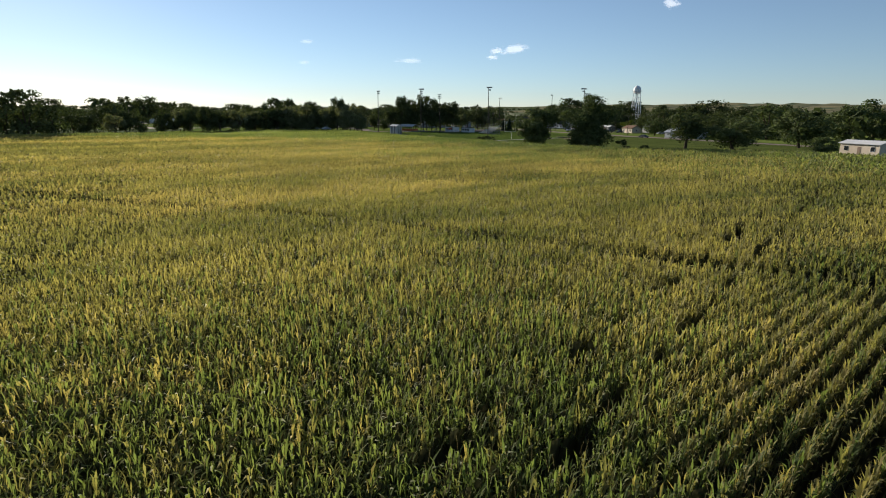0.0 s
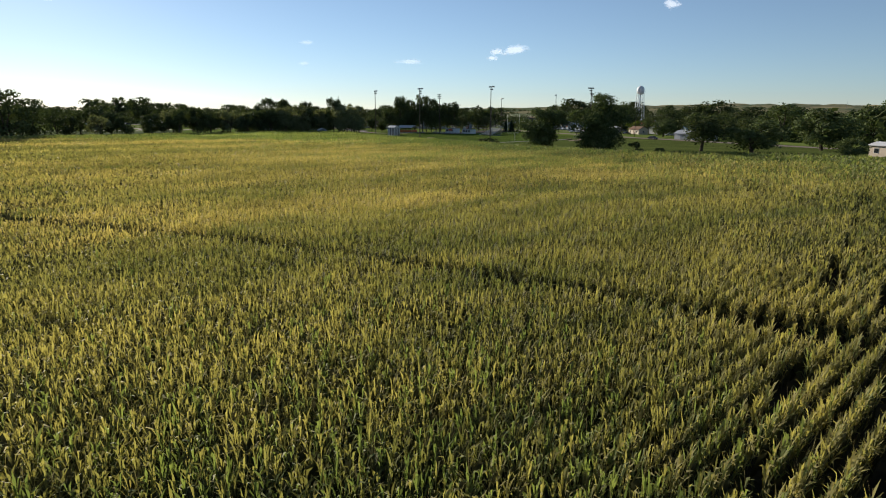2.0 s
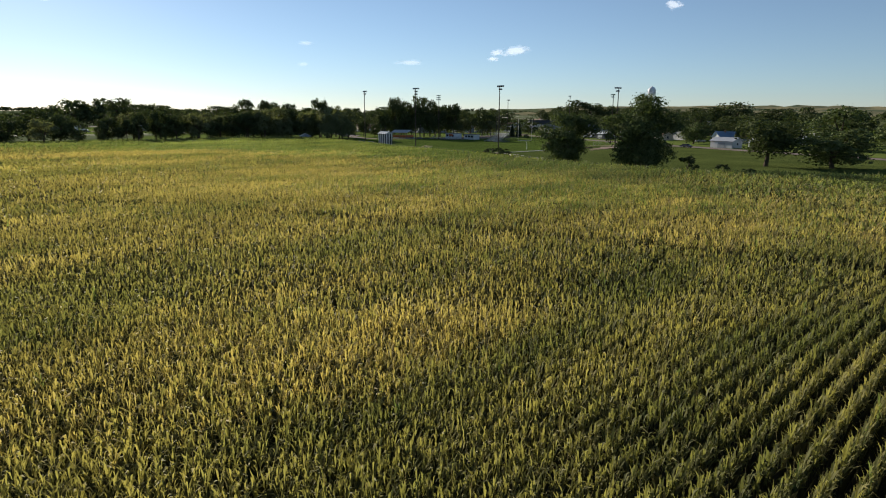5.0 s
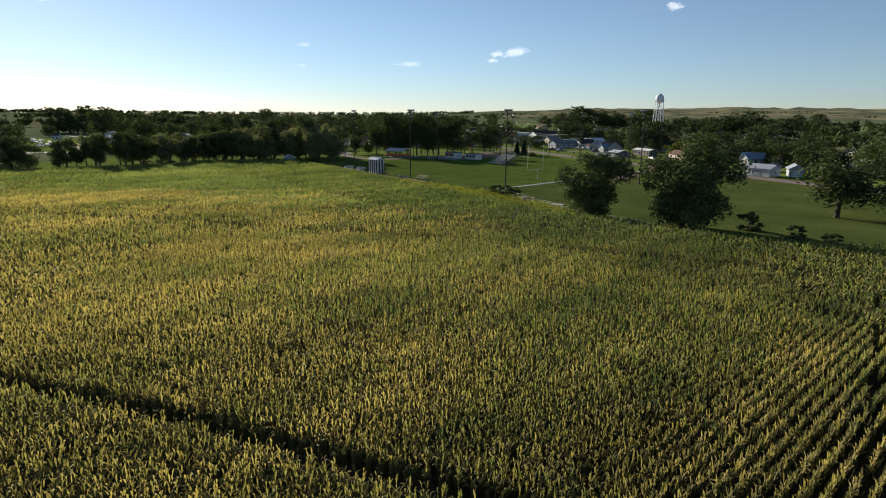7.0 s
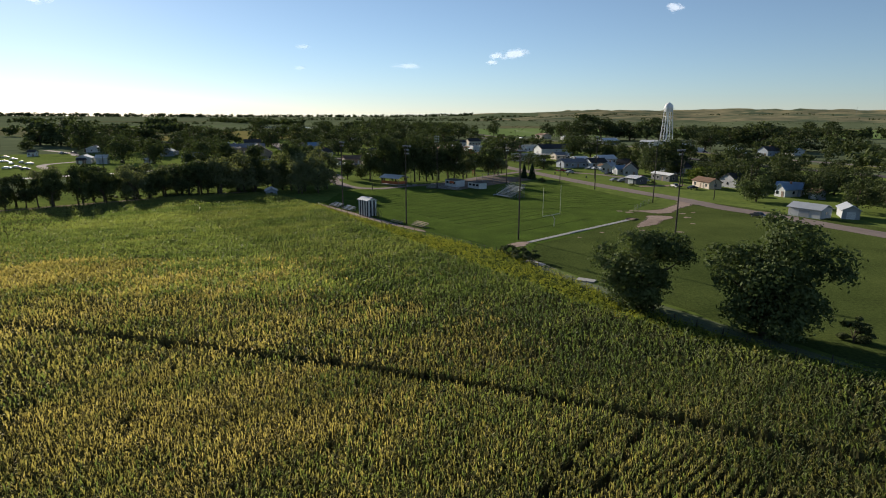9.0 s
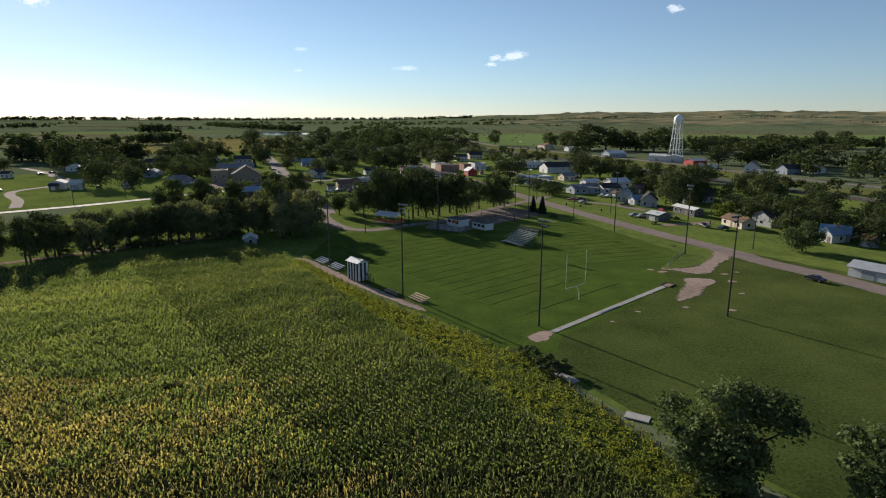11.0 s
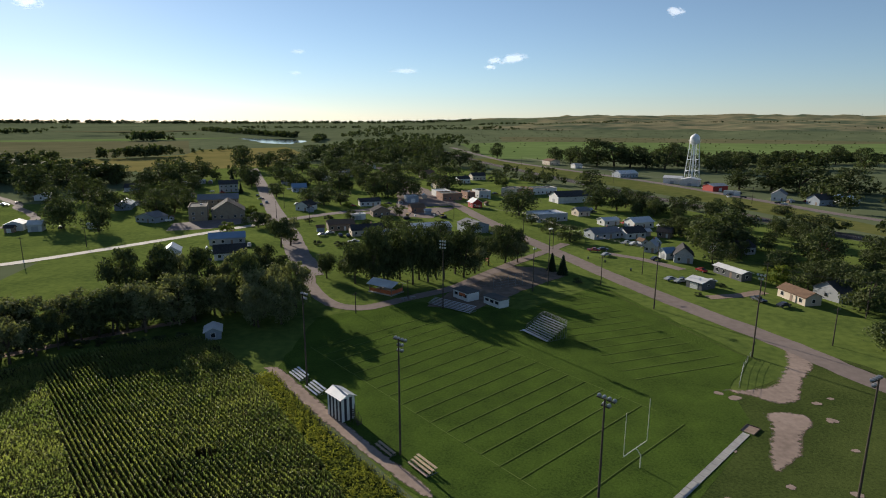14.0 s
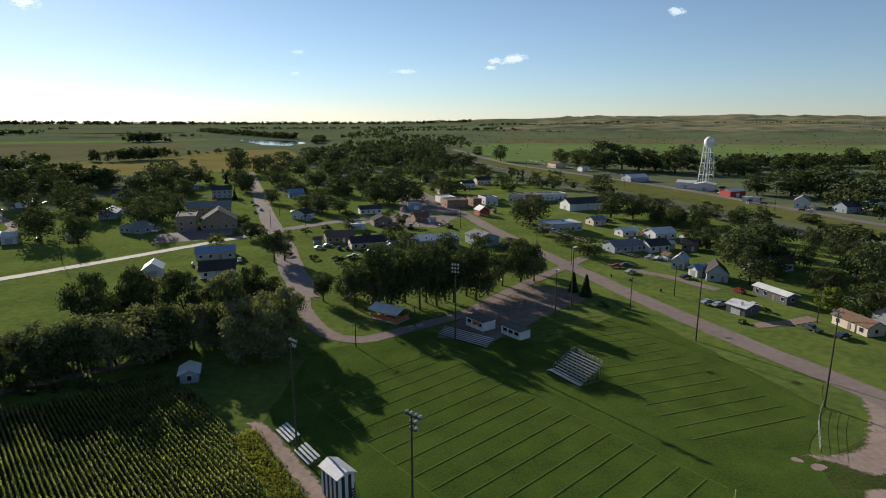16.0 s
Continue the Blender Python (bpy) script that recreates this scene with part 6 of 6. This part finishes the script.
# ---- cars ----
def car(x, y, rz, paint, label, pickup=False):
    ob = empty("pickup_truck" if pickup else "parked_car", x, y, 0.1, rz)
    prof = [(-2.2, 0.45), (-2.25, 0.8), (-1.9, 0.95), (-1.5, 1.0), (-0.9, 1.45), (0.6, 1.48), (1.2, 1.02), (2.1, 0.88), (2.25, 0.7), (2.25, 0.42)]
    if pickup:
        prof = [(-2.7, 0.5), (-2.75, 1.0), (-0.6, 1.02), (-0.5, 1.65), (0.7, 1.68), (1.3, 1.15), (2.4, 1.05), (2.6, 0.8), (2.6, 0.45)]
    n = len(prof)
    vs = [(px, -0.86 if pz < 1.1 else -0.68, pz) for px, pz in prof] + [(px, 0.86 if pz < 1.1 else 0.68, pz) for px, pz in prof]
    fs = [tuple(range(n))[::-1], tuple(range(n, 2 * n))] + [(i, (i + 1) % n, n + (i + 1) % n, n + i) for i in range(n)]
    mesh_object("body", vs, [f[::-1] for f in fs], M[paint], ob)
    top = 1.45 if not pickup else 1.62
    for s in (-1, 1):
        bm = bmesh.new()
        box(bm, (-0.15 if not pickup else 0.1, s * 0.79, top - 0.22), (1.7 if not pickup else 1.0, 0.05, 0.32), 0, -s * 0.25)
        part("side_window", bm, M["glass"], ob)
    bm = bmesh.new()
    box(bm, (0.93 if not pickup else 1.02, 0, 1.27 if not pickup else 1.43), (0.06, 1.3, 0.55), 0, 0, -0.9)
    part("windscreen", bm, M["glass"], ob)
    for wx in (-1.4, 1.4):
        for s in (-1, 1):
            bm = bmesh.new()
            rod(bm, (wx, s * 0.70, 0.33), (wx, s * 0.90, 0.33), 0.33, None, 12)
            w_ = part("wheel", bm, M["tyre"], ob)
            bm = bmesh.new()
            rod(bm, (wx, s * 0.90, 0.33), (wx, s * 0.915, 0.33), 0.18, None, 10)
            part("rim", bm, M["galv"], w_)
    return tagged(ob, label, "car", "parked vehicles")


for row in (
    (-59.6, 449.8, 20, "car_silver", "silver car parked beside the houses", False),
    (-56.7, 454.6, 20, "car_silver", "silver car parked beside the houses", False),
    (-50.6, 448.6, 110, "car_dark", "dark car parked beside the houses", False),
    (-46.7, 447.5, 110, "car_dark", "dark car parked beside the houses", False),
    (-44.5, 449.8, 110, "car_silver", "silver car parked beside the houses", False),
    (-41.9, 433.4, 20, "car_white", "white pickup truck parked beside the houses", True),
    (-40.6, 451.0, 110, "car_dark", "dark car parked beside the houses", False),
    (-118.6, 562.1, 108, "car_silver", "silver car parked beside the houses", False),
    (-134.6, 595.1, 108, "car_dark", "dark car parked beside the houses", False),
    (-127.4, 579.2, 20, "car_dark", "dark car parked beside the houses", False),
    (-118.7, 550.7, 108, "car_dark", "dark car parked beside the houses", False),
    (-95.8, 552.9, 20, "car_white", "white car parked beside the houses", False),
    (-87.6, 555.2, 20, "car_white", "white car parked beside the houses", False),
    (-83.5, 557.4, 20, "car_silver", "silver car parked beside the houses", False),
    (-44.5, 555.1, 20, "car_dark", "dark car parked beside the houses", False),
    (-36.8, 555.1, 20, "car_dark", "dark pickup truck parked beside the houses", True),
    (-49.6, 559.7, 20, "car_silver", "silver car parked beside the houses", False),
    (-29.1, 460.7, 20, "car_white", "white car parked beside the houses", False),
    (-36.1, 441.9, 20, "car_white", "white car parked beside the houses", False),
    (-26.6, 463.2, 30, "car_white", "white car parked beside the houses", False),
    (65.4, 407.3, 30, "car_silver", "silver car parked beside the houses", False),
    (62.6, 415.9, -10, "car_red", "dark red pickup truck parked beside the houses", True),
    (67.1, 417.7, -10, "car_dark", "dark car parked beside the houses", False),
    (81.2, 431.1, 30, "car_silver", "silver pickup truck parked beside the houses", True),
    (83.9, 429.1, 30, "car_white", "white car parked beside the houses", False),
):
    car(*row)
for row in (
    (89.0, 433.1, -30, "car_dark", "dark car parked beside the houses", False),
    (80.1, 367.2, 20, "car_silver", "silver car parked beside the houses", False),
    (83.3, 400.1, 20, "car_dark", "dark car parked beside the houses", False),
    (223.9, 554.9, -40, "car_white", "white car parked beside the houses", False),
    (236.2, 569.0, -40, "car_white", "white pickup truck parked beside the houses", True),
    (222.4, 559.5, -40, "car_dark", "dark car parked beside the houses", False),
    (159.0, 423.0, 20, "car_dark", "dark car parked beside the houses", False),
    (160.5, 419.3, 20, "car_dark", "dark car parked beside the houses", False),
    (161.9, 415.7, 20, "car_red", "dark red car parked beside the houses", False),
    (216.9, 618.6, -40, "car_white", "white car parked beside the houses", False),
    (215.5, 641.4, 20, "car_dark", "dark car parked beside the houses", False),
    (215.3, 651.9, 20, "car_silver", "silver car parked beside the houses", False),
    (214.4, 589.6, -50, "car_dark", "dark car parked beside the houses", False),
    (100.6, 340.5, 20, "car_dark", "dark car parked beside the houses", False),
    (77.7, 369.9, 20, "car_silver", "silver car parked beside the houses", False),
    (-285.7, 552.3, 20, "car_white", "white car parked beside the houses", False),
    (-280.9, 558.7, 20, "car_dark", "dark car parked beside the houses", False),
    (91.4, 272.6, -60, "car_dark", "dark car parked beside the houses", False),
    (-233.8, 422.5, 20, "car_white", "white car parked beside the houses", False),
    (-233.4, 429.7, 20, "car_silver", "silver car parked beside the houses", False),
    (-219.4, 416.2, 20, "car_dark", "dark car parked beside the houses", False),
    (-252.6, 452.3, 110, "car_white", "white car parked beside the houses", False),
    (-252.6, 460.8, 110, "car_silver", "silver car parked beside the houses", False),
    (-268.8, 469.2, 20, "car_white", "white car parked beside the houses", False),
):
    car(*row)
for row in (
    (-242.3, 452.7, 20, "car_white", "white car parked beside the houses", False),
    (-276.7, 488.1, 20, "car_silver", "silver car parked beside the houses", False),
    (-296.7, 508.6, 20, "car_white", "white car parked beside the houses", False),
    (-280.2, 546.0, 20, "car_dark", "dark car parked beside the houses", False),
):
    car(*row)


# ---- yard trees that fill the blocks of the town ----
yard_rnd = random.Random(314)
YQ = []


def yard_trees(x0, x1, y0, y1, n, h0, h1, kinds, label, group):
    """n trees in a block, clear of roads, houses and the trees that stand there."""
    made = 0
    for _ in range(n * 14):
        if made >= n:
            return
        x, y = yard_rnd.uniform(x0, x1), yard_rnd.uniform(y0, y1)
        h = yard_rnd.uniform(h0, h1)
        w = h * yard_rnd.uniform(0.8, 1.25)
        if any(math.hypot(x - a, y - b) < c + w * 0.3 for a, b, c in ROADS) or any(math.hypot(x - a, y - b) < c * 0.8 + w * 0.3 for a, b, c in HOUSE_AT):
            continue
        if any(math.hypot(x - a, y - b) < (c + w) * 0.3 for a, b, c in TREES_AT):
            continue
        if kinds is None:
            cs = np.array([(x + yard_rnd.uniform(-0.36, 0.36) * w, y + yard_rnd.uniform(-0.36, 0.36) * w, h * yard_rnd.uniform(0.2, 0.86)) for _k in range(16)])
            YQ.append(leaf_cloud(wr, cs, np.array([h * yard_rnd.uniform(0.1, 0.2) for _k in range(16)]), 260, h * 0.125))
            TREES_AT.append((x, y, w))
        else:
            plant(yard_rnd.choice(kinds), x, y, h, w, label, group)
        made += 1


yard_trees(-112, 0, 600, 760, 18, 7, 12, MID, "full dark green yard tree in the town", "town yard trees")
yard_trees(-120, 10, 760, 930, 32, 9, 15, None, "", "")
yard_trees(-340, -150, 500, 700, 30, 8, 15, MID, "full dark green shade tree west of the street", "western yard trees")
yard_trees(-340, -190, 700, 900, 16, 10, 16, None, "", "")
yard_trees(-115, -20, 425, 560, 9, 3.5, 6.5, MID + LIME, "small green yard tree on a lawn", "small yard trees")
yard_trees(112, 170, 395, 545, 28, 6, 12, MID, "dark green tree behind the houses", "eastern yard trees")
yard_trees(40, 125, 625, 800, 24, 6, 11, None, "", "")
yard_trees(120, 190, 280, 400, 22, 7, 12, MID, "dark green tree beside the eastern houses", "eastern yard trees")
yard_trees(235, 420, 470, 640, 36, 9, 17, None, "", "")
yard_trees(215, 420, 800, 900, 16, 14, 20, None, "", "")
tagged(new("town_woods", quads_object("town_woods", np.concatenate(YQ), [M["leaf"]])), "dark green trees crowding the far blocks of town", "woods", kind="stuff")
for x, y, h, w in ((-140, 277, 9, 9), (-148, 270, 10, 10), (-156, 262, 9, 9), (-135, 290, 10, 10), (-128, 296, 12, 11), (-118, 303, 12, 12), (-108, 312, 12, 12), (-150, 283, 11, 11)):
    plant(yard_rnd.choice(GROVE), x, y, h, w, "tree in the row along the lane", "west row trees")


# ---- small sheds, tanks and stacks in the yards ----
def yard_shed(x, y, rz, s):
    house(x, y, rz, 3.2 * s, 2.6 * s, 2.1 * s, 0.8 * s, "a", yard_rnd.choice(("siding", "brown_siding", "tan", "grey_siding", "blue_siding", "red")), yard_rnd.choice(("tin", "shingle", "shingle_brown", "roof_white")), "garden_shed", "small weathered garden shed in a back yard", "shed")


def fuel_tank(x, y, rz):
    ob = tagged(empty("fuel_tank", x, y, 0.05, rz), "white horizontal fuel tank on two cradles", "tank", "yard tanks")
    bm = bmesh.new()
    rod(bm, (-1.4, 0, 0.85), (1.4, 0, 0.85), 0.5, None, 14)
    rod(bm, (1.4, 0, 0.85), (1.65, 0, 0.85), 0.5, 0.2, 14)
    rod(bm, (-1.65, 0, 0.85), (-1.4, 0, 0.85), 0.2, 0.5, 14)
    part("tank", bm, M["white"], ob)
    for s in (-0.9, 0.9):
        bm = bmesh.new()
        box(bm, (s, 0, 0.22), (0.2, 0.7, 0.44))
        part("cradle", bm, M["concrete"], ob)


for hx, hy, hr in list(HOUSE_AT):
    if hy > 700 or hr < 3 or hy < 300:
        continue
    for _ in range(2):
        a = yard_rnd.uniform(0, 6.28)
        d_ = hr + yard_rnd.uniform(3.5, 8)
        x, y = hx + d_ * math.cos(a), hy + d_ * math.sin(a)
        if any(math.hypot(x - p, y - q) < c + 2.5 for p, q, c in ROADS) or any(math.hypot(x - p, y - q) < c + 2 for p, q, c in HOUSE_AT):
            continue
        k = yard_rnd.random()
        rz = 18.5 + 90 * yard_rnd.randrange(4) + yard_rnd.uniform(-6, 6)
        if k < 0.34:
            yard_shed(x, y, rz, yard_rnd.uniform(0.8, 1.25))
        elif k < 0.44:
            fuel_tank(x, y, rz)
        elif k > 0.62:
            pick = yard_rnd.random() < 0.4
            col = yard_rnd.choice(("white", "dark", "silver", "dark", "red"))
            car(x, y, rz, "car_" + col, {"white": "white", "dark": "dark", "silver": "silver", "red": "dark red"}[col] + (" pickup truck" if pick else " car") + " parked in a grassy yard", pick)


# ---- excavator in the gravel yard ----
def excavator(x, y, rz):
    ob = tagged(empty("excavator", x, y, 0.1, rz), "dark tracked excavator with a raised boom on gravel", "excavator")
    for s in (-1, 1):
        bm = bmesh.new()
        box(bm, (0, s * 1.05, 0.45), (3.2, 0.6, 0.55))
        for e in (-1.6, 1.6):
            rod(bm, (e, s * 0.75, 0.45), (e, s * 1.35, 0.45), 0.28, None, 12)
        part("track", bm, M["tyre"], ob)
    bm = bmesh.new()
    box(bm, (-0.4, 0, 1.25), (2.9, 2.3, 0.8))
    bmesh.ops.bevel(bm, geom=bm.edges[:], offset=0.1, segments=1, affect="EDGES")
    part("body", bm, M["dark"], ob)
    bm = bmesh.new()
    box(bm, (0.6, 0.65, 2.2), (1.3, 0.9, 1.4))
    cab = part("cab", bm, M["yellow"], ob)
    bm = bmesh.new()
    box(bm, (0.62, 0.65, 2.35), (1.34, 0.94, 0.8))
    part("cab_window", bm, M["glass"], cab)
    for nm, a, b, w in (("boom", (0.9, -0.2, 1.5), (3.3, -0.2, 4.4), 0.22), ("stick", (3.3, -0.2, 4.4), (5.2, -0.2, 2.4), 0.16)):
        bm = bmesh.new()
        rod(bm, a, b, w, w * 0.8, 4)
        part(nm, bm, M["dark"], ob)
    bm = bmesh.new()
    box(bm, (5.1, -0.2, 1.8), (0.7, 0.9, 0.9), 0, 0, 0.4)
    part("bucket", bm, M["galv"], ob)


excavator(-21.6, 497.5, 20)
excavator(-1.0, 501.0, 200)


# ---- spruces, bushes and fence ----
for x, y, h, w in ((38.6, 383, 7.0, 4.0), (41.6, 378, 7.4, 4.6), (-213, 650, 9, 5), (-152, 612, 8, 4.5), (-196, 720, 9, 5), (305, 800, 16, 8), (-92, 700, 9, 5)):
    plant(SPRUCE, x, y, h, w, "dark blue-green spruce standing on a lawn", "spruces", "spruce", "spruce")
for x, y, h, w in ((44.5, 366.5, 1.9, 3.4), (-70, 436, 2.2, 4), (-58, 430, 2, 4), (-47, 426, 2.4, 5), (-42, 429, 2.2, 4), (-75, 492, 1.8, 5), (-66, 500, 2, 6), (-36, 446, 2.2, 4), (-28, 440, 2.6, 4.5), (92, 362, 1.4, 2.5), (80, 352, 1.0, 3), (190, 540, 2.4, 8), (176, 590, 2.0, 7), (200, 520, 2.2, 6), (215, 500, 2.4, 8), (14.5, 224.5, 2.2, 3.6), (13.2, 227.0, 1.5, 2.6)):
    plant(tree_rnd.choice(BUSH), x, y, h, w, "low rounded green bush on grass", "bushes", "bush", "bush")

fence_ob = tagged(empty("wire_fence", 0, 0), "old wire fence on dark wooden posts along the corn", "fence")
fence_line = smooth_line(FENCE, 3.4)
post_mesh = None
for i, p in enumerate(fence_line):
    if post_mesh is None:
        bm = bmesh.new()
        rod(bm, (0, 0, -0.2), (0, 0, 1.35), 0.075, 0.06, 7)
        post = part("post", bm, M["wood_pole"], fence_ob)
        post_mesh = post.data
    else:
        post = new("post", post_mesh)
        post.parent = fence_ob
    post.matrix_basis = pose(p.x, p.y, 0, tree_rnd.uniform(-5, 5), tree_rnd.uniform(-5, 5), 0)
for z in (0.45, 0.85, 1.2):
    bm = bmesh.new()
    for a, b in zip(fence_line, fence_line[1:]):
        rod(bm, (a.x, a.y, z), (b.x, b.y, z - 0.03), 0.012, None, 3)
    part("wire", bm, M["dark"], fence_ob)
# chain-link corner fence by the road
link = tagged(empty("corner_fence", 0, 0), "grey chain-link fence corner beside the dirt track", "fence")
LK = smooth_line([(60, 286), (66, 296), (71, 302.5)], 3.0)
for p in LK:
    bm = bmesh.new()
    rod(bm, (p.x, p.y, 0), (p.x, p.y, 1.5), 0.04, None, 6)
    part("post", bm, M["galv"], link)
bm = bmesh.new()
for a, b in zip(LK, LK[1:]):
    for z in (0.1, 0.55, 1.0, 1.45):
        rod(bm, (a.x, a.y, z), (b.x, b.y, z), 0.02, None, 3)
part("wire", bm, M["galv"], link)

# weeds between corn and fence, and rough tufts
wr2 = np.random.RandomState(21)
WW = []
fl = np.array([(p.x, p.y) for p in smooth_line(FENCE, 0.6)])
ce = np.array([(p.x, p.y) for p in smooth_line(CORN_EDGE[:11], 0.6)])
for k in range(8800):
    a = fl[wr2.randint(len(fl))]
    b = ce[np.argmin(np.sum((ce - a) ** 2, 1))]
    c = a + (b - a) * wr2.uniform(-0.08, 1.08) + wr2.normal(0, 0.3, 2)
    hh = wr2.uniform(0.25, 0.95)
    cs = np.array([[c[0], c[1], hh * 0.45]])
    WW.append(leaf_cloud(wr2, cs, np.array([hh * 0.8]), 10, 0.25, 0.9))
tagged(new("fence_weeds", quads_object("fence_weeds", np.concatenate(WW), [M["weed"]])), "tall yellow-green weeds between corn and fence", "weeds", kind="stuff")
# slabs lying by the fence
for x, y, rz, L_, W_ in ((18.3, 217.6, -54, 4.6, 1.6), (25.5, 205.0, -30, 3.2, 1.8)):
    bm = bmesh.new()
    box(bm, (0, 0, 0.12), (L_, W_, 0.2))
    ob = tagged(part("concrete_slab", bm, M["concrete"], None), "pale concrete slab lying beside the fence", "slab", "slabs")
    ob.matrix_basis = pose(x, y, 0, 0, 0, rz)

# playground, picnic table and small park things
pg = tagged(empty("playground_slide", 15.5, 392, 0, 20), "red and yellow playground slide on the grass", "slide")
bm = bmesh.new()
box(bm, (0.9, 0, 1.0), (2.6, 0.6, 0.08), 0, 0, 0.75)
part("chute", bm, M["yellow"], pg)
bm = bmesh.new()
for sx in (-0.8, 0.1):
    for sy in (-0.4, 0.4):
        rod(bm, (sx, sy, 0), (sx, sy, 2.6), 0.05)
box(bm, (-0.35, 0, 1.75), (1.0, 0.9, 0.08))
part("platform", bm, M["red"], pg)
bm = bmesh.new()
box(bm, (-0.35, 0, 2.65), (1.2, 1.1, 0.12))
part("canopy", bm, M["red"], pg)
for x, y, rz in ((-14, 347.5, 30), (-11.5, 348.8, 40)):
    ob = tagged(empty("park_table", x, y, 0, rz), "pale picnic table beside the drive", "table", "park tables")
    for nm, c, s in (("tabletop", (0, 0, 0.76), (1.9, 0.75, 0.06)), ("bench", (0, 0.72, 0.45), (1.9, 0.28, 0.05)), ("bench", (0, -0.72, 0.45), (1.9, 0.28, 0.05)), ("leg", (-0.7, 0, 0.38), (0.08, 1.5, 0.7)), ("leg", (0.7, 0, 0.38), (0.08, 1.5, 0.7))):
        bm = bmesh.new()
        box(bm, c, s)
        part(nm, bm, M["concrete"], ob)
for x, y in ((9.8, 386), (62, 396), (68, 383), (56.8, 402)):
    bm = bmesh.new()
    rod(bm, (0, 0, 0), (0, 0, 0.95), 0.28, 0.33, 10)
    ob = tagged(part("bin", bm, M["car_dark"], None), "dark round rubbish bin on the grass", "bin", "bins")
    ob.location = (x, y, 0.1)
# backstop of the infield
bs_ = tagged(empty("backstop", 20, 362, 0, 30), "tall wire backstop at the infield", "fence")
for i in range(5):
    bm = bmesh.new()
    rod(bm, (-6 + 3 * i, 0, 0), (-6 + 3 * i, 0, 4.2), 0.06, None, 6)
    part("post", bm, M["galv"], bs_)
bm = bmesh.new()
for z in (0.3, 1.2, 2.1, 3.0, 4.1):
    rod(bm, (-6, 0, z), (6, 0, z), 0.03, None, 4)
part("wire", bm, M["galv"], bs_)

# far lattice mast on the hills
bm = bmesh.new()
for s in (-1, 1):
    rod(bm, (s * 3, 0, 0), (0, 0, 42), 0.35, 0.2, 4)
for z in (10, 20, 30):
    rod(bm, (-3 + z / 14, 0, z), (3 - z / 14, 0, z), 0.2, None, 4)
ob = tagged(part("lattice_mast", bm, M["galv"], None), "thin lattice mast on the far hills", "mast")
ob.location = (2050, 3090, hill(2050, 3090) - 1)


# ---- small clouds ----
# azimuth, height in degrees, width, depth, tilt, seed, thickness
CLOUDS = ((6.5, 5.86, 310, 100, 8, 1.0, 0.5), (4.8, 5.75, 150, 70, 12, 2.0, 0.45), (4.5, 5.17, 120, 48, 0, 3.0, 0.5), (19.85, 9.32, 175, 95, -6, 4.0, 0.5), (-3.2, 4.84, 330, 60, 0, 5.0, 0.3), (-12.5, 6.34, 150, 50, 0, 6.0, 0.25), (-12.8, 4.54, 140, 44, 0, 7.0, 0.2), (-32.1, 8.96, 240, 100, 0, 8.0, 0.6))
def cloud_material(seed, thick):
    """White vapour, thinning to nothing at its ragged rim; its emission stands in for sunlight."""
    m = bpy.data.materials.new("glowing_cloud_vapour")
    m.use_nodes = True
    n, l = m.node_tree.nodes, m.node_tree.links
    bs = n["Principled BSDF"]
    bs.inputs["Base Color"].default_value = (0.9, 0.9, 0.92, 1)
    bs.inputs["Roughness"].default_value = 1.0
    bs.inputs["Specular IOR Level"].default_value = 0.0
    # glow added to brighten the backlit cloud
    bs.inputs["Emission Color"].default_value = (0.95, 0.97, 1.0, 1)
    bs.inputs["Emission Strength"].default_value = 0.75
    tc = n.new("ShaderNodeTexCoord")
    dist = n.new("ShaderNodeVectorMath")
    dist.operation = "DISTANCE"
    dist.inputs[1].default_value = (0.5, 0, 0.5)
    flat = n.new("ShaderNodeVectorMath")
    flat.operation = "MULTIPLY"
    flat.inputs[1].default_value = (1, 0, 1)
    l.new(tc.outputs["Generated"], flat.inputs[0])
    l.new(flat.outputs["Vector"], dist.inputs[0])
    tx = n.new("ShaderNodeTexNoise")
    tx.noise_dimensions = "4D"
    tx.inputs["W"].default_value = seed
    tx.inputs["Scale"].default_value = 5.5
    tx.inputs["Detail"].default_value = 6
    l.new(tc.outputs["Generated"], tx.inputs["Vector"])
    k = n.new("ShaderNodeMath")
    k.operation = "MULTIPLY_ADD"
    k.inputs[1].default_value = -1.5
    l.new(dist.outputs["Value"], k.inputs[0])
    l.new(tx.outputs[0], k.inputs[2])
    mr = n.new("ShaderNodeMapRange")
    mr.interpolation_type = "SMOOTHSTEP"
    mr.inputs["From Min"].default_value = -0.06
    mr.inputs["From Max"].default_value = 0.36
    mr.inputs["To Max"].default_value = thick
    l.new(k.outputs[0], mr.inputs["Value"])
    l.new(mr.outputs[0], bs.inputs["Alpha"])
    return m


def cloud(az, el, w, h, tilt, seed, thick):
    """A small cloud far off; az from straight ahead to the right, both in degrees."""
    d = 4600.0
    bm = bmesh.new()
    bmesh.ops.create_grid(bm, x_segments=24, y_segments=8, size=0.5)
    for v in bm.verts:
        v.co = Vector((v.co.x * w, 0.12 * w * (v.co.x ** 2 + v.co.y ** 2), v.co.y * h))
    ob = part("cloud", bm, cloud_material(seed, thick), None)
    ob.matrix_basis = Matrix.Translation((d * math.sin(radians(az)), d * math.cos(radians(az)), d * math.tan(radians(el)))) @ Matrix.Rotation(-radians(az), 4, "Z") @ Matrix.Rotation(radians(-tilt), 4, "Y")
    return tagged(ob, "small white fair-weather cloud in the blue sky", "cloud", kind="structure")


for row in CLOUDS:
    cloud(*row)
